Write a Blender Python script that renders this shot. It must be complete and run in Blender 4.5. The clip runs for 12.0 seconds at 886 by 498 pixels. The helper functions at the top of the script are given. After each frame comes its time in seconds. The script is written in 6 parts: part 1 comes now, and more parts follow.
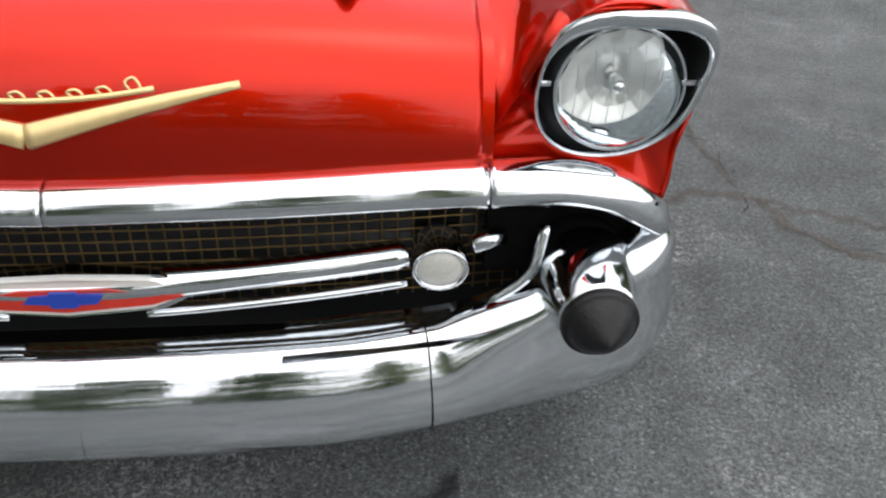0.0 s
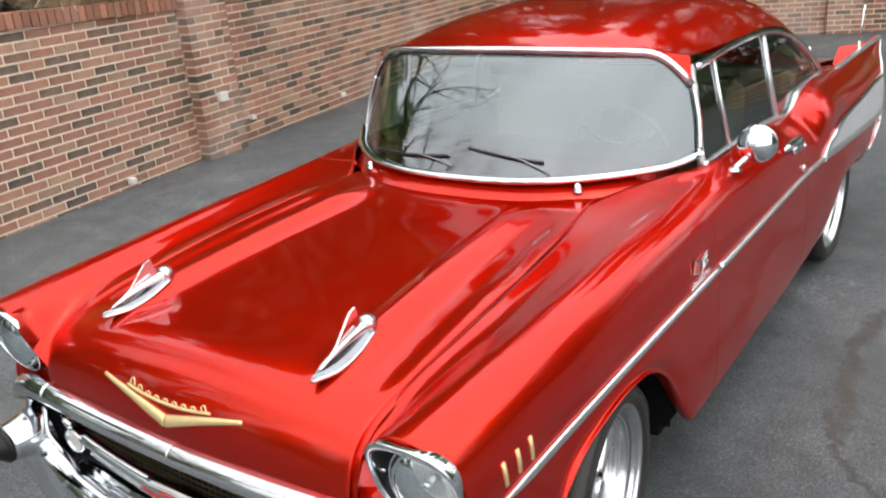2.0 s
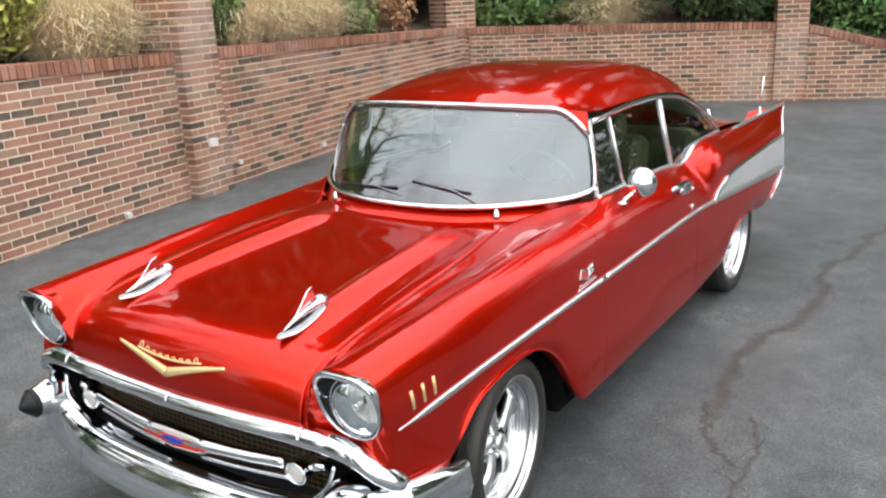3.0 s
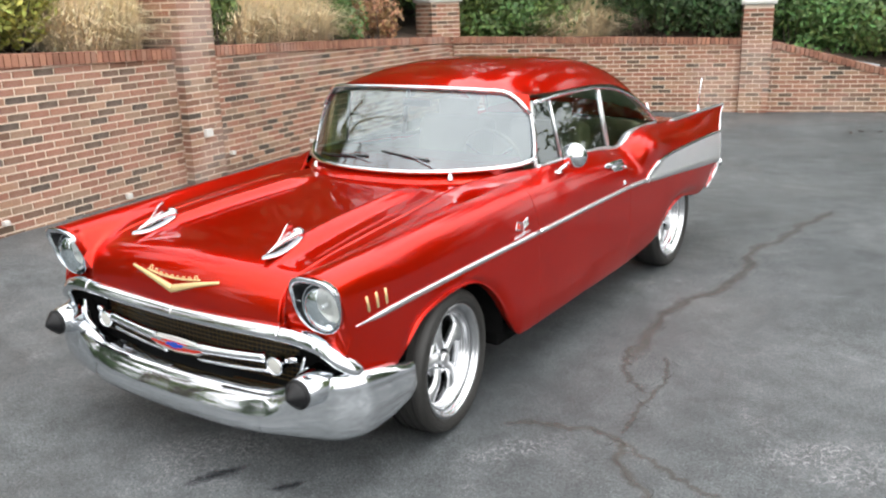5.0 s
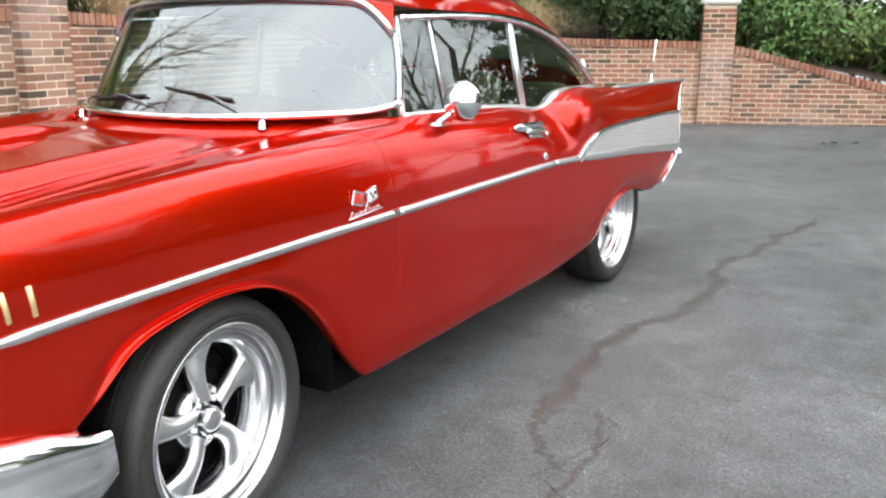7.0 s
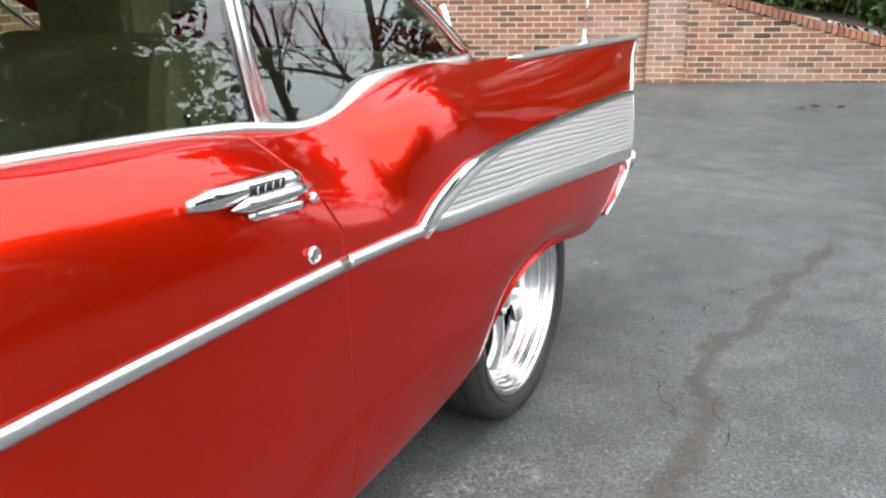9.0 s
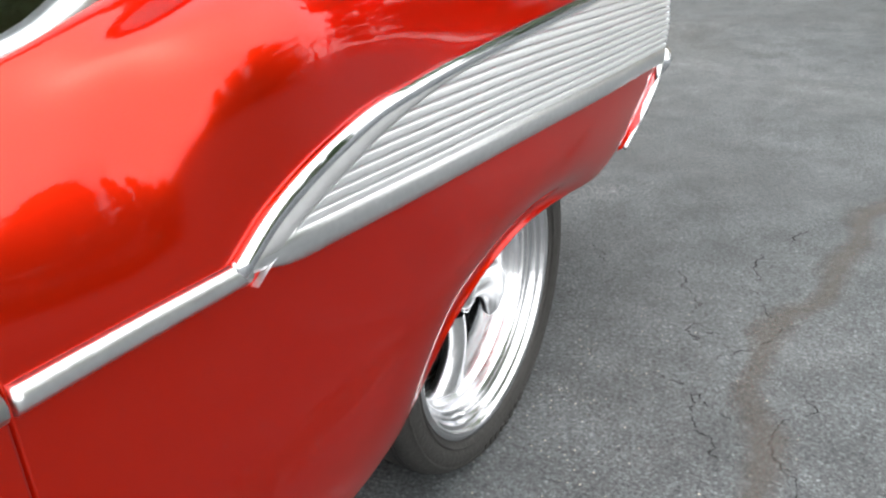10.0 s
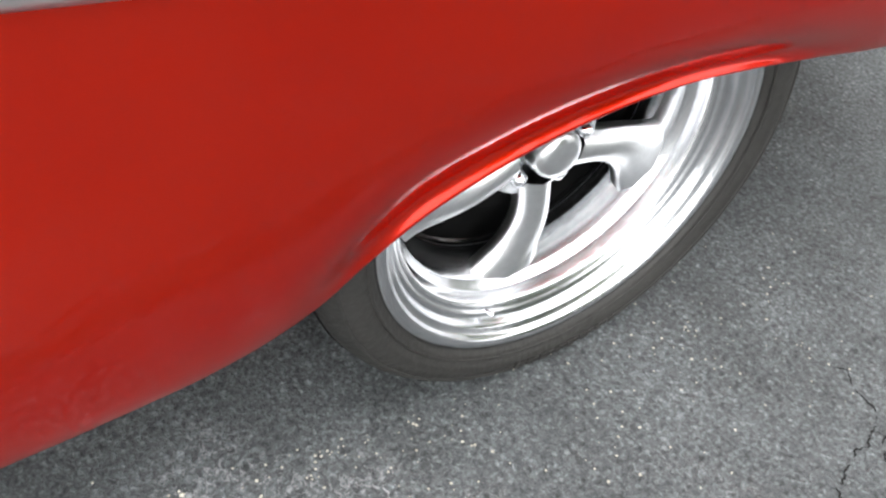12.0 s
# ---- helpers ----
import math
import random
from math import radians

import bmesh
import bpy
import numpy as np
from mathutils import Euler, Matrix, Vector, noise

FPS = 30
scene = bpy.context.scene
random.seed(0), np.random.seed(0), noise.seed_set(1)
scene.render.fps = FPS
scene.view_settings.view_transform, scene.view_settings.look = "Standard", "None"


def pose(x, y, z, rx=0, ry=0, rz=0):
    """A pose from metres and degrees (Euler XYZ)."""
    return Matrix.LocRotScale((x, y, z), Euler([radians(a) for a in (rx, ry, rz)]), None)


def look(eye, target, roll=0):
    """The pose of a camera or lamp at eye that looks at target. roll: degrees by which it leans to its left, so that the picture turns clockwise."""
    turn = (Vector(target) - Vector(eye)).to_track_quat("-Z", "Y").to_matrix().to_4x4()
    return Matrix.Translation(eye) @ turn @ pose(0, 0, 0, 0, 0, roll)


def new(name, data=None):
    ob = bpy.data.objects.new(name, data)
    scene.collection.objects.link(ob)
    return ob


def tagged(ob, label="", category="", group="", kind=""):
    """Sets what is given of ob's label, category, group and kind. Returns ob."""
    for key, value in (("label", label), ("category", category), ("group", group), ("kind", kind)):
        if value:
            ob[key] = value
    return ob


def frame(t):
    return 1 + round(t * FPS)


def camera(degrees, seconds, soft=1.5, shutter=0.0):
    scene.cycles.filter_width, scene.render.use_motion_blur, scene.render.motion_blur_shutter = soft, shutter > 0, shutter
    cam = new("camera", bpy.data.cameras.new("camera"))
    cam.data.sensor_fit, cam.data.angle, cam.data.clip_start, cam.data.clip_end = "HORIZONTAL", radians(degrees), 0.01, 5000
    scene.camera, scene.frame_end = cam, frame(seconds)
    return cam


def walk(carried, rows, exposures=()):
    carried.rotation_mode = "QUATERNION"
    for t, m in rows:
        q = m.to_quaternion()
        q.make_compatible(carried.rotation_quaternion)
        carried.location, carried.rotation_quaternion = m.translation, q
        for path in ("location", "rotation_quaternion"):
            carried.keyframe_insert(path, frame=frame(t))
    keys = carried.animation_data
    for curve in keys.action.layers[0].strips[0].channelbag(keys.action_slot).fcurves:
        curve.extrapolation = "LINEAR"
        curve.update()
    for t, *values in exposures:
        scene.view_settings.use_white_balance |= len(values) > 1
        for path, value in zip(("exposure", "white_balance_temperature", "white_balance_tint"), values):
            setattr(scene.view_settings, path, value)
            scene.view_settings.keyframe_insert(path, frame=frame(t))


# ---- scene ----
cam = camera(55.0, 12.0, soft=2.2)
PATH = [
    (0, (0.43, -1.806, 1.294), (0.608, -0.172, 0.155), 2.3),
    (0.5, (0.774, -1.56, 1.392), (0.735, -0.033, 0.101), 1.2),
    (1, (1.04, -1.555, 1.564), (0.378, -0.124, 0.334), -1.3),
    (1.5, (1.363, -1.695, 1.742), (0.388, -0.285, 0.712), -4.2),
    (2, (1.737, -1.888, 1.9), (0.624, -0.381, 1.197), -4.8),
    (2.5, (2.073, -2.113, 1.975), (0.966, -0.562, 1.368), -3.2),
    (3, (2.318, -2.425, 1.968), (1.22, -0.857, 1.388), -3.1),
    (4.8, (2.834, -2.974, 1.912), (1.752, -1.384, 1.363), -1.4),
    (5, (2.856, -2.956, 1.88), (1.773, -1.366, 1.332), -1.7),
    (5.5, (2.887, -2.75, 1.692), (1.81, -1.156, 1.144), -2.5),
    (6, (2.745, -2.4, 1.48), (1.649, -0.814, 0.946), -3.2),
    (6.5, (2.56, -1.962, 1.407), (1.463, -0.347, 0.975), -2.1),
    (7, (2.424, -1.438, 1.306), (1.413, 0.219, 0.826), -0.1),
    (7.5, (2.234, -0.905, 1.265), (1.296, 0.793, 0.777), 0.7),
    (9.3, (1.659, 1.05, 1.237), (0.773, 2.73, 0.61), -1.0),
    (9.5, (1.601, 1.229, 1.215), (0.714, 2.895, 0.553), -1.1),
    (10, (1.497, 1.641, 1.169), (0.605, 3.205, 0.298), -1.6),
    (10.5, (1.519, 2.021, 1.115), (0.458, 3.332, 0.039), 3.3),
    (11, (1.46, 2.223, 1.067), (0.306, 3.333, -0.132), 4.8),
    (11.5, (1.428, 2.343, 1.016), (0.216, 3.22, -0.312), 7.7),
    (12, (1.421, 2.351, 1.003), (0.259, 3.177, -0.399), 6.7),
]
EXPOSURES = [(0, 1.13), (1, 1.22), (2.5, 1.47), (5, 1.70), (6.5, 1.80), (7.5, 1.96), (9.5, 1.96), (10.5, 2.06), (11, 2.06), (11.5, 1.95), (12, 2.22)]
walk(cam, [(t, look(eye, target, roll)) for t, eye, target, roll in PATH], EXPOSURES)

# light and wheel sizes
SKY, SUN = 0.150, 0.60
FRONT_FACE, FRONT_R, FRONT_RIM, FRONT_DISH = 0.890, 0.334, 0.262, 0.080
REAR_FACE, REAR_R, REAR_RIM, REAR_DISH = 0.872, 0.356, 0.280, 0.085

# ---- world and light: a bright overcast day ----
world = bpy.data.worlds.new("overcast")
scene.world = world
world.use_nodes = True
wn, wl = world.node_tree.nodes, world.node_tree.links
sky = wn.new("ShaderNodeTexSky")
sky.sky_type, sky.sun_disc = "NISHITA", False
sky.sun_elevation, sky.sun_rotation = radians(80), radians(83)
sky.air_density, sky.dust_density, sky.ozone_density = 1.0, 4.0, 1.0
pale = wn.new("ShaderNodeHueSaturation")
pale.inputs["Saturation"].default_value = 0.22
wl.new(sky.outputs[0], pale.inputs["Color"])
cloud = wn.new("ShaderNodeTexNoise")
cloud.inputs["Scale"].default_value, cloud.inputs["Detail"].default_value = 2.2, 5
cloud_ramp = wn.new("ShaderNodeValToRGB")
cloud_ramp.color_ramp.elements[0].color, cloud_ramp.color_ramp.elements[0].position = (0.84, 0.84, 0.85, 1), 0.36
cloud_ramp.color_ramp.elements[1].color, cloud_ramp.color_ramp.elements[1].position = (1.08, 1.07, 1.06, 1), 0.64
wl.new(cloud.outputs["Fac"], cloud_ramp.inputs["Fac"])
clouded = wn.new("ShaderNodeMix")
clouded.data_type, clouded.blend_type = "RGBA", "MULTIPLY"
clouded.inputs["Factor"].default_value = 1.0
veil = wn.new("ShaderNodeMix")
veil.data_type = "RGBA"
veil.inputs["Factor"].default_value = 0.80
veil.inputs["B"].default_value = (5.15, 5.25, 5.30, 1)
wl.new(pale.outputs[0], veil.inputs["A"])
wl.new(veil.outputs["Result"], clouded.inputs["A"])
wl.new(cloud_ramp.outputs[0], clouded.inputs["B"])
# an overcast sky is darker towards the horizon than overhead, and brighter on the sun's side
aim, rise_of, dim, fade = wn.new("ShaderNodeTexCoord"), wn.new("ShaderNodeSeparateXYZ"), wn.new("ShaderNodeMapRange"), wn.new("ShaderNodeMix")
wl.new(aim.outputs["Generated"], rise_of.inputs[0])
dim.inputs["To Min"].default_value, dim.inputs["To Max"].default_value = 0.80, 1.06
wl.new(rise_of.outputs["Z"], dim.inputs["Value"])
fade.data_type, fade.blend_type = "RGBA", "MULTIPLY"
fade.inputs["Factor"].default_value = 1.0
wl.new(clouded.outputs["Result"], fade.inputs["A"])
sunward, both = wn.new("ShaderNodeMapRange"), wn.new("ShaderNodeMath")
sunward.inputs["From Min"].default_value, sunward.inputs["To Min"].default_value, sunward.inputs["To Max"].default_value = -1.0, 0.86, 1.16
wl.new(rise_of.outputs["X"], sunward.inputs["Value"])
both.operation = "MULTIPLY"
wl.new(dim.outputs[0], both.inputs[0])
wl.new(sunward.outputs[0], both.inputs[1])
wl.new(both.outputs[0], fade.inputs["B"])
wl.new(fade.outputs["Result"], wn["Background"].inputs["Color"])
wn["Background"].inputs["Strength"].default_value = SKY

sun = new("sun", bpy.data.lights.new("sun", "SUN"))
sun.data.energy, sun.data.angle, sun.data.color = SUN, radians(176), (1.0, 0.97, 0.93)
sun.matrix_world = look((2, 0.3, 16), (0, 0, 0))


# ---- materials ----
def material(name, colour, rough=0.5, metal=0.0, coat=0.0, bump=0.0, scale=40.0, vary=0.0, coarse=3.0, rand=0.0, island=False, ior=1.5, transmission=0.0, spread=0.0):
    """A principled surface with grain at two scales: vary is the depth of colour change, bump the relief in metres, rand the change from piece to piece."""
    m = bpy.data.materials.new(name)
    m.use_nodes = True
    n, l = m.node_tree.nodes, m.node_tree.links
    b = n["Principled BSDF"]
    b.inputs["Base Color"].default_value = (*colour, 1)
    b.inputs["Roughness"].default_value, b.inputs["Metallic"].default_value = rough, metal
    b.inputs["Coat Weight"].default_value, b.inputs["Coat Roughness"].default_value = coat, 0.03
    b.inputs["IOR"].default_value, b.inputs["Transmission Weight"].default_value = ior, transmission
    where = n.new("ShaderNodeTexCoord")
    if vary or rand:
        fine, broad = n.new("ShaderNodeTexNoise"), n.new("ShaderNodeTexNoise")
        fine.inputs["Scale"].default_value, fine.inputs["Detail"].default_value = scale, 6
        broad.inputs["Scale"].default_value, broad.inputs["Detail"].default_value = coarse, 4
        l.new(where.outputs["Object"], fine.inputs["Vector"])
        l.new(where.outputs["Object"], broad.inputs["Vector"])
        total = n.new("ShaderNodeMath")
        total.operation = "ADD"
        l.new(fine.outputs["Fac"], total.inputs[0])
        l.new(broad.outputs["Fac"], total.inputs[1])
        span = n.new("ShaderNodeMapRange")
        span.inputs["From Min"].default_value, span.inputs["From Max"].default_value = 0.6, 1.4
        span.inputs["To Min"].default_value, span.inputs["To Max"].default_value = 1 - vary, 1 + vary
        l.new(total.outputs[0], span.inputs["Value"])
        value = span.outputs[0]
        hsv = n.new("ShaderNodeHueSaturation")
        hsv.inputs["Color"].default_value = (*colour, 1)
        if rand:
            if island:
                piece = n.new("ShaderNodeNewGeometry").outputs["Random Per Island"]
            else:
                piece = n.new("ShaderNodeObjectInfo").outputs["Random"]
            r = n.new("ShaderNodeMapRange")
            r.inputs["To Min"].default_value, r.inputs["To Max"].default_value = 1 - rand, 1 + rand
            l.new(piece, r.inputs["Value"])
            both = n.new("ShaderNodeMath")
            both.operation = "MULTIPLY"
            l.new(value, both.inputs[0])
            l.new(r.outputs[0], both.inputs[1])
            value = both.outputs[0]
            if spread:
                hue = n.new("ShaderNodeMapRange")
                hue.inputs["To Min"].default_value, hue.inputs["To Max"].default_value = 0.5 - spread, 0.5 + spread
                twist = n.new("ShaderNodeMath")
                twist.operation = "FRACT"
                seven = n.new("ShaderNodeMath")
                seven.operation, seven.inputs[1].default_value = "MULTIPLY", 7.31
                l.new(piece, seven.inputs[0])
                l.new(seven.outputs[0], twist.inputs[0])
                l.new(twist.outputs[0], hue.inputs["Value"])
                l.new(hue.outputs[0], hsv.inputs["Hue"])
        l.new(value, hsv.inputs["Value"])
        l.new(hsv.outputs[0], b.inputs["Base Color"])
        if bump:
            rise = n.new("ShaderNodeBump")
            rise.inputs["Distance"].default_value = bump
            l.new(fine.outputs["Fac"], rise.inputs["Height"])
            l.new(rise.outputs[0], b.inputs["Normal"])
    return m


def ramp(n, stops):
    r = n.new("ShaderNodeValToRGB")
    while len(r.color_ramp.elements) < len(stops):
        r.color_ramp.elements.new(0.5)
    for e, (at, c) in zip(r.color_ramp.elements, stops):
        e.position, e.color = at, (*c, 1) if len(c) == 3 else c
    return r


def brick_material(name, island, tones):
    """Mixed clay bricks: rose, orange-brown, buff and burnt charcoal, one tone a brick, with stains and grit."""
    m = material(name, (0.3, 0.14, 0.1), rough=0.9, bump=0.004, scale=60, vary=0.25, rand=0.1, island=island)
    n, l = m.node_tree.nodes, m.node_tree.links
    source = n.new("ShaderNodeNewGeometry").outputs["Random Per Island"] if island else n.new("ShaderNodeObjectInfo").outputs["Random"]
    tone = ramp(n, tones)
    l.new(source, tone.inputs["Fac"])
    for node in [q for q in n if q.type == "HUE_SAT"]:
        l.new(tone.outputs["Color"], node.inputs["Color"])
        # pale salts that bloom across the wall in patches
        bloom, where, pale_mix = n.new("ShaderNodeTexNoise"), n.new("ShaderNodeTexCoord"), n.new("ShaderNodeMix")
        bloom.inputs["Scale"].default_value, bloom.inputs["Detail"].default_value = 1.1, 5
        spot = ramp(n, [(0.52, (0, 0, 0)), (0.70, (0.45, 0.45, 0.45))])
        l.new(where.outputs["Object"], bloom.inputs["Vector"])
        l.new(bloom.outputs["Fac"], spot.inputs["Fac"])
        pale_mix.data_type = "RGBA"
        l.new(spot.outputs["Color"], pale_mix.inputs["Factor"])
        l.new(node.outputs[0], pale_mix.inputs["A"])
        pale_mix.inputs["B"].default_value = (0.55, 0.42, 0.37, 1)
        l.new(pale_mix.outputs["Result"], n["Principled BSDF"].inputs["Base Color"])
    return m


def leaf_material(name, colour, rand=0.5, spread=0.03):
    m = material(name, colour, rough=0.55, vary=0.2, scale=8, rand=rand, island=True, spread=spread)
    return m


def paint_material():
    """Candy red lacquer: metal flake under a clear coat, with faint orange peel."""
    m = bpy.data.materials.new("candy_red_lacquer")
    m.use_nodes = True
    n, l = m.node_tree.nodes, m.node_tree.links
    b = n["Principled BSDF"]
    where = n.new("ShaderNodeTexCoord")
    dust = n.new("ShaderNodeTexNoise")
    dust.inputs["Scale"].default_value, dust.inputs["Detail"].default_value = 3.0, 6
    l.new(where.outputs["Object"], dust.inputs["Vector"])
    tone = ramp(n, [(0.3, (0.53, 0.012, 0.002)), (0.7, (0.59, 0.016, 0.002))])
    l.new(dust.outputs["Fac"], tone.inputs["Fac"])
    l.new(tone.outputs["Color"], b.inputs["Base Color"])
    b.inputs["Metallic"].default_value, b.inputs["Roughness"].default_value = 0.80, 0.28
    b.inputs["Specular IOR Level"].default_value = 0.0
    b.inputs["Specular Tint"].default_value = (0.9, 0.06, 0.02, 1)
    b.inputs["Coat Weight"].default_value, b.inputs["Coat Roughness"].default_value, b.inputs["Coat IOR"].default_value = 0.95, 0.02, 1.36
    peel = n.new("ShaderNodeTexNoise")
    peel.inputs["Scale"].default_value = 55
    l.new(where.outputs["Object"], peel.inputs["Vector"])
    rise = n.new("ShaderNodeBump")
    rise.inputs["Distance"].default_value, rise.inputs["Strength"].default_value = 0.0004, 0.4
    l.new(peel.outputs["Fac"], rise.inputs["Height"])
    l.new(rise.outputs[0], b.inputs["Coat Normal"])
    return m


def glass_material(name, tint, gloss=1.0, ior=2.0):
    """Thin glass: lets light straight through with a tint, and mirrors by Fresnel."""
    m = bpy.data.materials.new(name)
    m.use_nodes = True
    n, l = m.node_tree.nodes, m.node_tree.links
    n.remove(n["Principled BSDF"])
    clear, mirror, mix, fres = n.new("ShaderNodeBsdfTransparent"), n.new("ShaderNodeBsdfGlossy"), n.new("ShaderNodeMixShader"), n.new("ShaderNodeFresnel")
    clear.inputs[0].default_value = (*tint, 1)
    mirror.inputs["Roughness"].default_value = 0.01
    mirror.inputs["Color"].default_value = (0.88 * gloss, 0.96 * gloss, gloss, 1)
    fres.inputs["IOR"].default_value = ior
    l.new(fres.outputs[0], mix.inputs[0])
    l.new(clear.outputs[0], mix.inputs[1])
    l.new(mirror.outputs[0], mix.inputs[2])
    l.new(mix.outputs[0], n["Material Output"].inputs[0])
    return m


def asphalt_material():
    """Sealed asphalt: dark grey grit with pale scuffs, damp-looking smooth patches and fine aggregate."""
    m = bpy.data.materials.new("sealed_asphalt")
    m.use_nodes = True
    n, l = m.node_tree.nodes, m.node_tree.links
    b = n["Principled BSDF"]
    where = n.new("ShaderNodeTexCoord")

    def noisy(scale, detail, rough=0.5, warp=0.0):
        t = n.new("ShaderNodeTexNoise")
        t.inputs["Scale"].default_value, t.inputs["Detail"].default_value, t.inputs["Roughness"].default_value, t.inputs["Distortion"].default_value = scale, detail, rough, warp
        l.new(where.outputs["Object"], t.inputs["Vector"])
        return t.outputs["Fac"]

    def blend(kind, fac, a, c):
        x = n.new("ShaderNodeMix")
        x.data_type, x.blend_type = "RGBA", kind
        if isinstance(fac, float):
            x.inputs["Factor"].default_value = fac
        else:
            l.new(fac, x.inputs["Factor"])
        l.new(a, x.inputs["A"])
        if isinstance(c, tuple):
            x.inputs["B"].default_value = (*c, 1)
        else:
            l.new(c, x.inputs["B"])
        return x.outputs["Result"]

    broad = ramp(n, [(0.3, (0.062, 0.070, 0.074)), (0.5, (0.097, 0.106, 0.110)), (0.72, (0.132, 0.142, 0.147))])
    l.new(noisy(0.45, 5, 0.55, 0.4), broad.inputs["Fac"])
    grit = ramp(n, [(0.36, (0.34, 0.34, 0.34)), (0.47, (0.88, 0.88, 0.88)), (0.58, (1.2, 1.2, 1.2)), (0.68, (2.1, 2.1, 2.1))])
    l.new(noisy(105, 4, 0.75, 0.6), grit.inputs["Fac"])
    colour = blend("MULTIPLY", 1.0, broad.outputs["Color"], grit.outputs["Color"])
    mid = ramp(n, [(0.35, (0.78, 0.78, 0.78)), (0.65, (1.2, 1.2, 1.2))])
    l.new(noisy(6, 6, 0.6), mid.inputs["Fac"])
    colour = blend("MULTIPLY", 1.0, colour, mid.outputs["Color"])
    # single stones in the binder
    stones = n.new("ShaderNodeTexVoronoi")
    stones.inputs["Scale"].default_value = 170
    l.new(where.outputs["Object"], stones.inputs["Vector"])
    pit = ramp(n, [(0.0, (1.14, 1.14, 1.14)), (0.45, (1.02, 1.02, 1.02)), (0.75, (0.74, 0.74, 0.74))])
    l.new(stones.outputs["Distance"], pit.inputs["Fac"])
    colour = blend("MULTIPLY", 1.0, colour, pit.outputs["Color"])
    shade = n.new("ShaderNodeSeparateColor")
    l.new(stones.outputs["Color"], shade.inputs[0])
    each = ramp(n, [(0.0, (0.80, 0.80, 0.80)), (0.6, (1.03, 1.03, 1.03)), (0.9, (1.25, 1.25, 1.25)), (1.0, (1.7, 1.7, 1.66))])
    l.new(shade.outputs[0], each.inputs["Fac"])
    colour = blend("MULTIPLY", 1.0, colour, each.outputs["Color"])
    # pale worn specks gathered in drifts
    speck = ramp(n, [(0.53, (0, 0, 0)), (0.57, (1, 1, 1))])
    l.new(noisy(60, 6, 0.85, 1.2), speck.inputs["Fac"])
    drift = ramp(n, [(0.58, (0, 0, 0)), (0.72, (1, 1, 1))])
    gathered = noisy(1.3, 4, 0.6, 0.8)
    for x, y, reach, much in ((0.0, -0.85, 0.5, 0.2), (0.2, -1.30, 0.5, 0.18), (1.1, -0.75, 0.35, 0.12), (2.3, 0.62, 0.6, 0.24), (0.9, -0.5, 0.3, 0.08), (-1.2, -0.5, 0.7, 0.2)):
        away = n.new("ShaderNodeVectorMath")
        away.operation, away.inputs[1].default_value = "DISTANCE", (x, y, 0)
        l.new(where.outputs["Object"], away.inputs[0])
        near = n.new("ShaderNodeMapRange")
        near.inputs["From Max"].default_value, near.inputs["To Min"].default_value, near.inputs["To Max"].default_value = reach, much, 0.0
        l.new(away.outputs["Value"], near.inputs["Value"])
        more = n.new("ShaderNodeMath")
        more.operation = "ADD"
        l.new(gathered, more.inputs[0])
        l.new(near.outputs[0], more.inputs[1])
        gathered = more.outputs[0]
    l.new(gathered, drift.inputs["Fac"])
    worn = blend("MULTIPLY", 1.0, speck.outputs["Color"], drift.outputs["Color"])
    worn_amount = n.new("ShaderNodeMath")
    worn_amount.operation, worn_amount.inputs[1].default_value = "MULTIPLY", 0.85
    l.new(worn, worn_amount.inputs[0])
    colour = blend("MIX", worn_amount.outputs[0], colour, (0.40, 0.40, 0.41))
    l.new(colour, b.inputs["Base Color"])
    gloss = ramp(n, [(0.35, (0.42, 0.42, 0.42)), (0.65, (0.72, 0.72, 0.72))])
    l.new(noisy(0.8, 3), gloss.inputs["Fac"])
    l.new(gloss.outputs["Color"], b.inputs["Roughness"])
    rise = n.new("ShaderNodeBump")
    rise.inputs["Distance"].default_value = 0.006
    l.new(noisy(105, 4, 0.75, 0.6), rise.inputs["Height"])
    l.new(rise.outputs[0], b.inputs["Normal"])
    return m


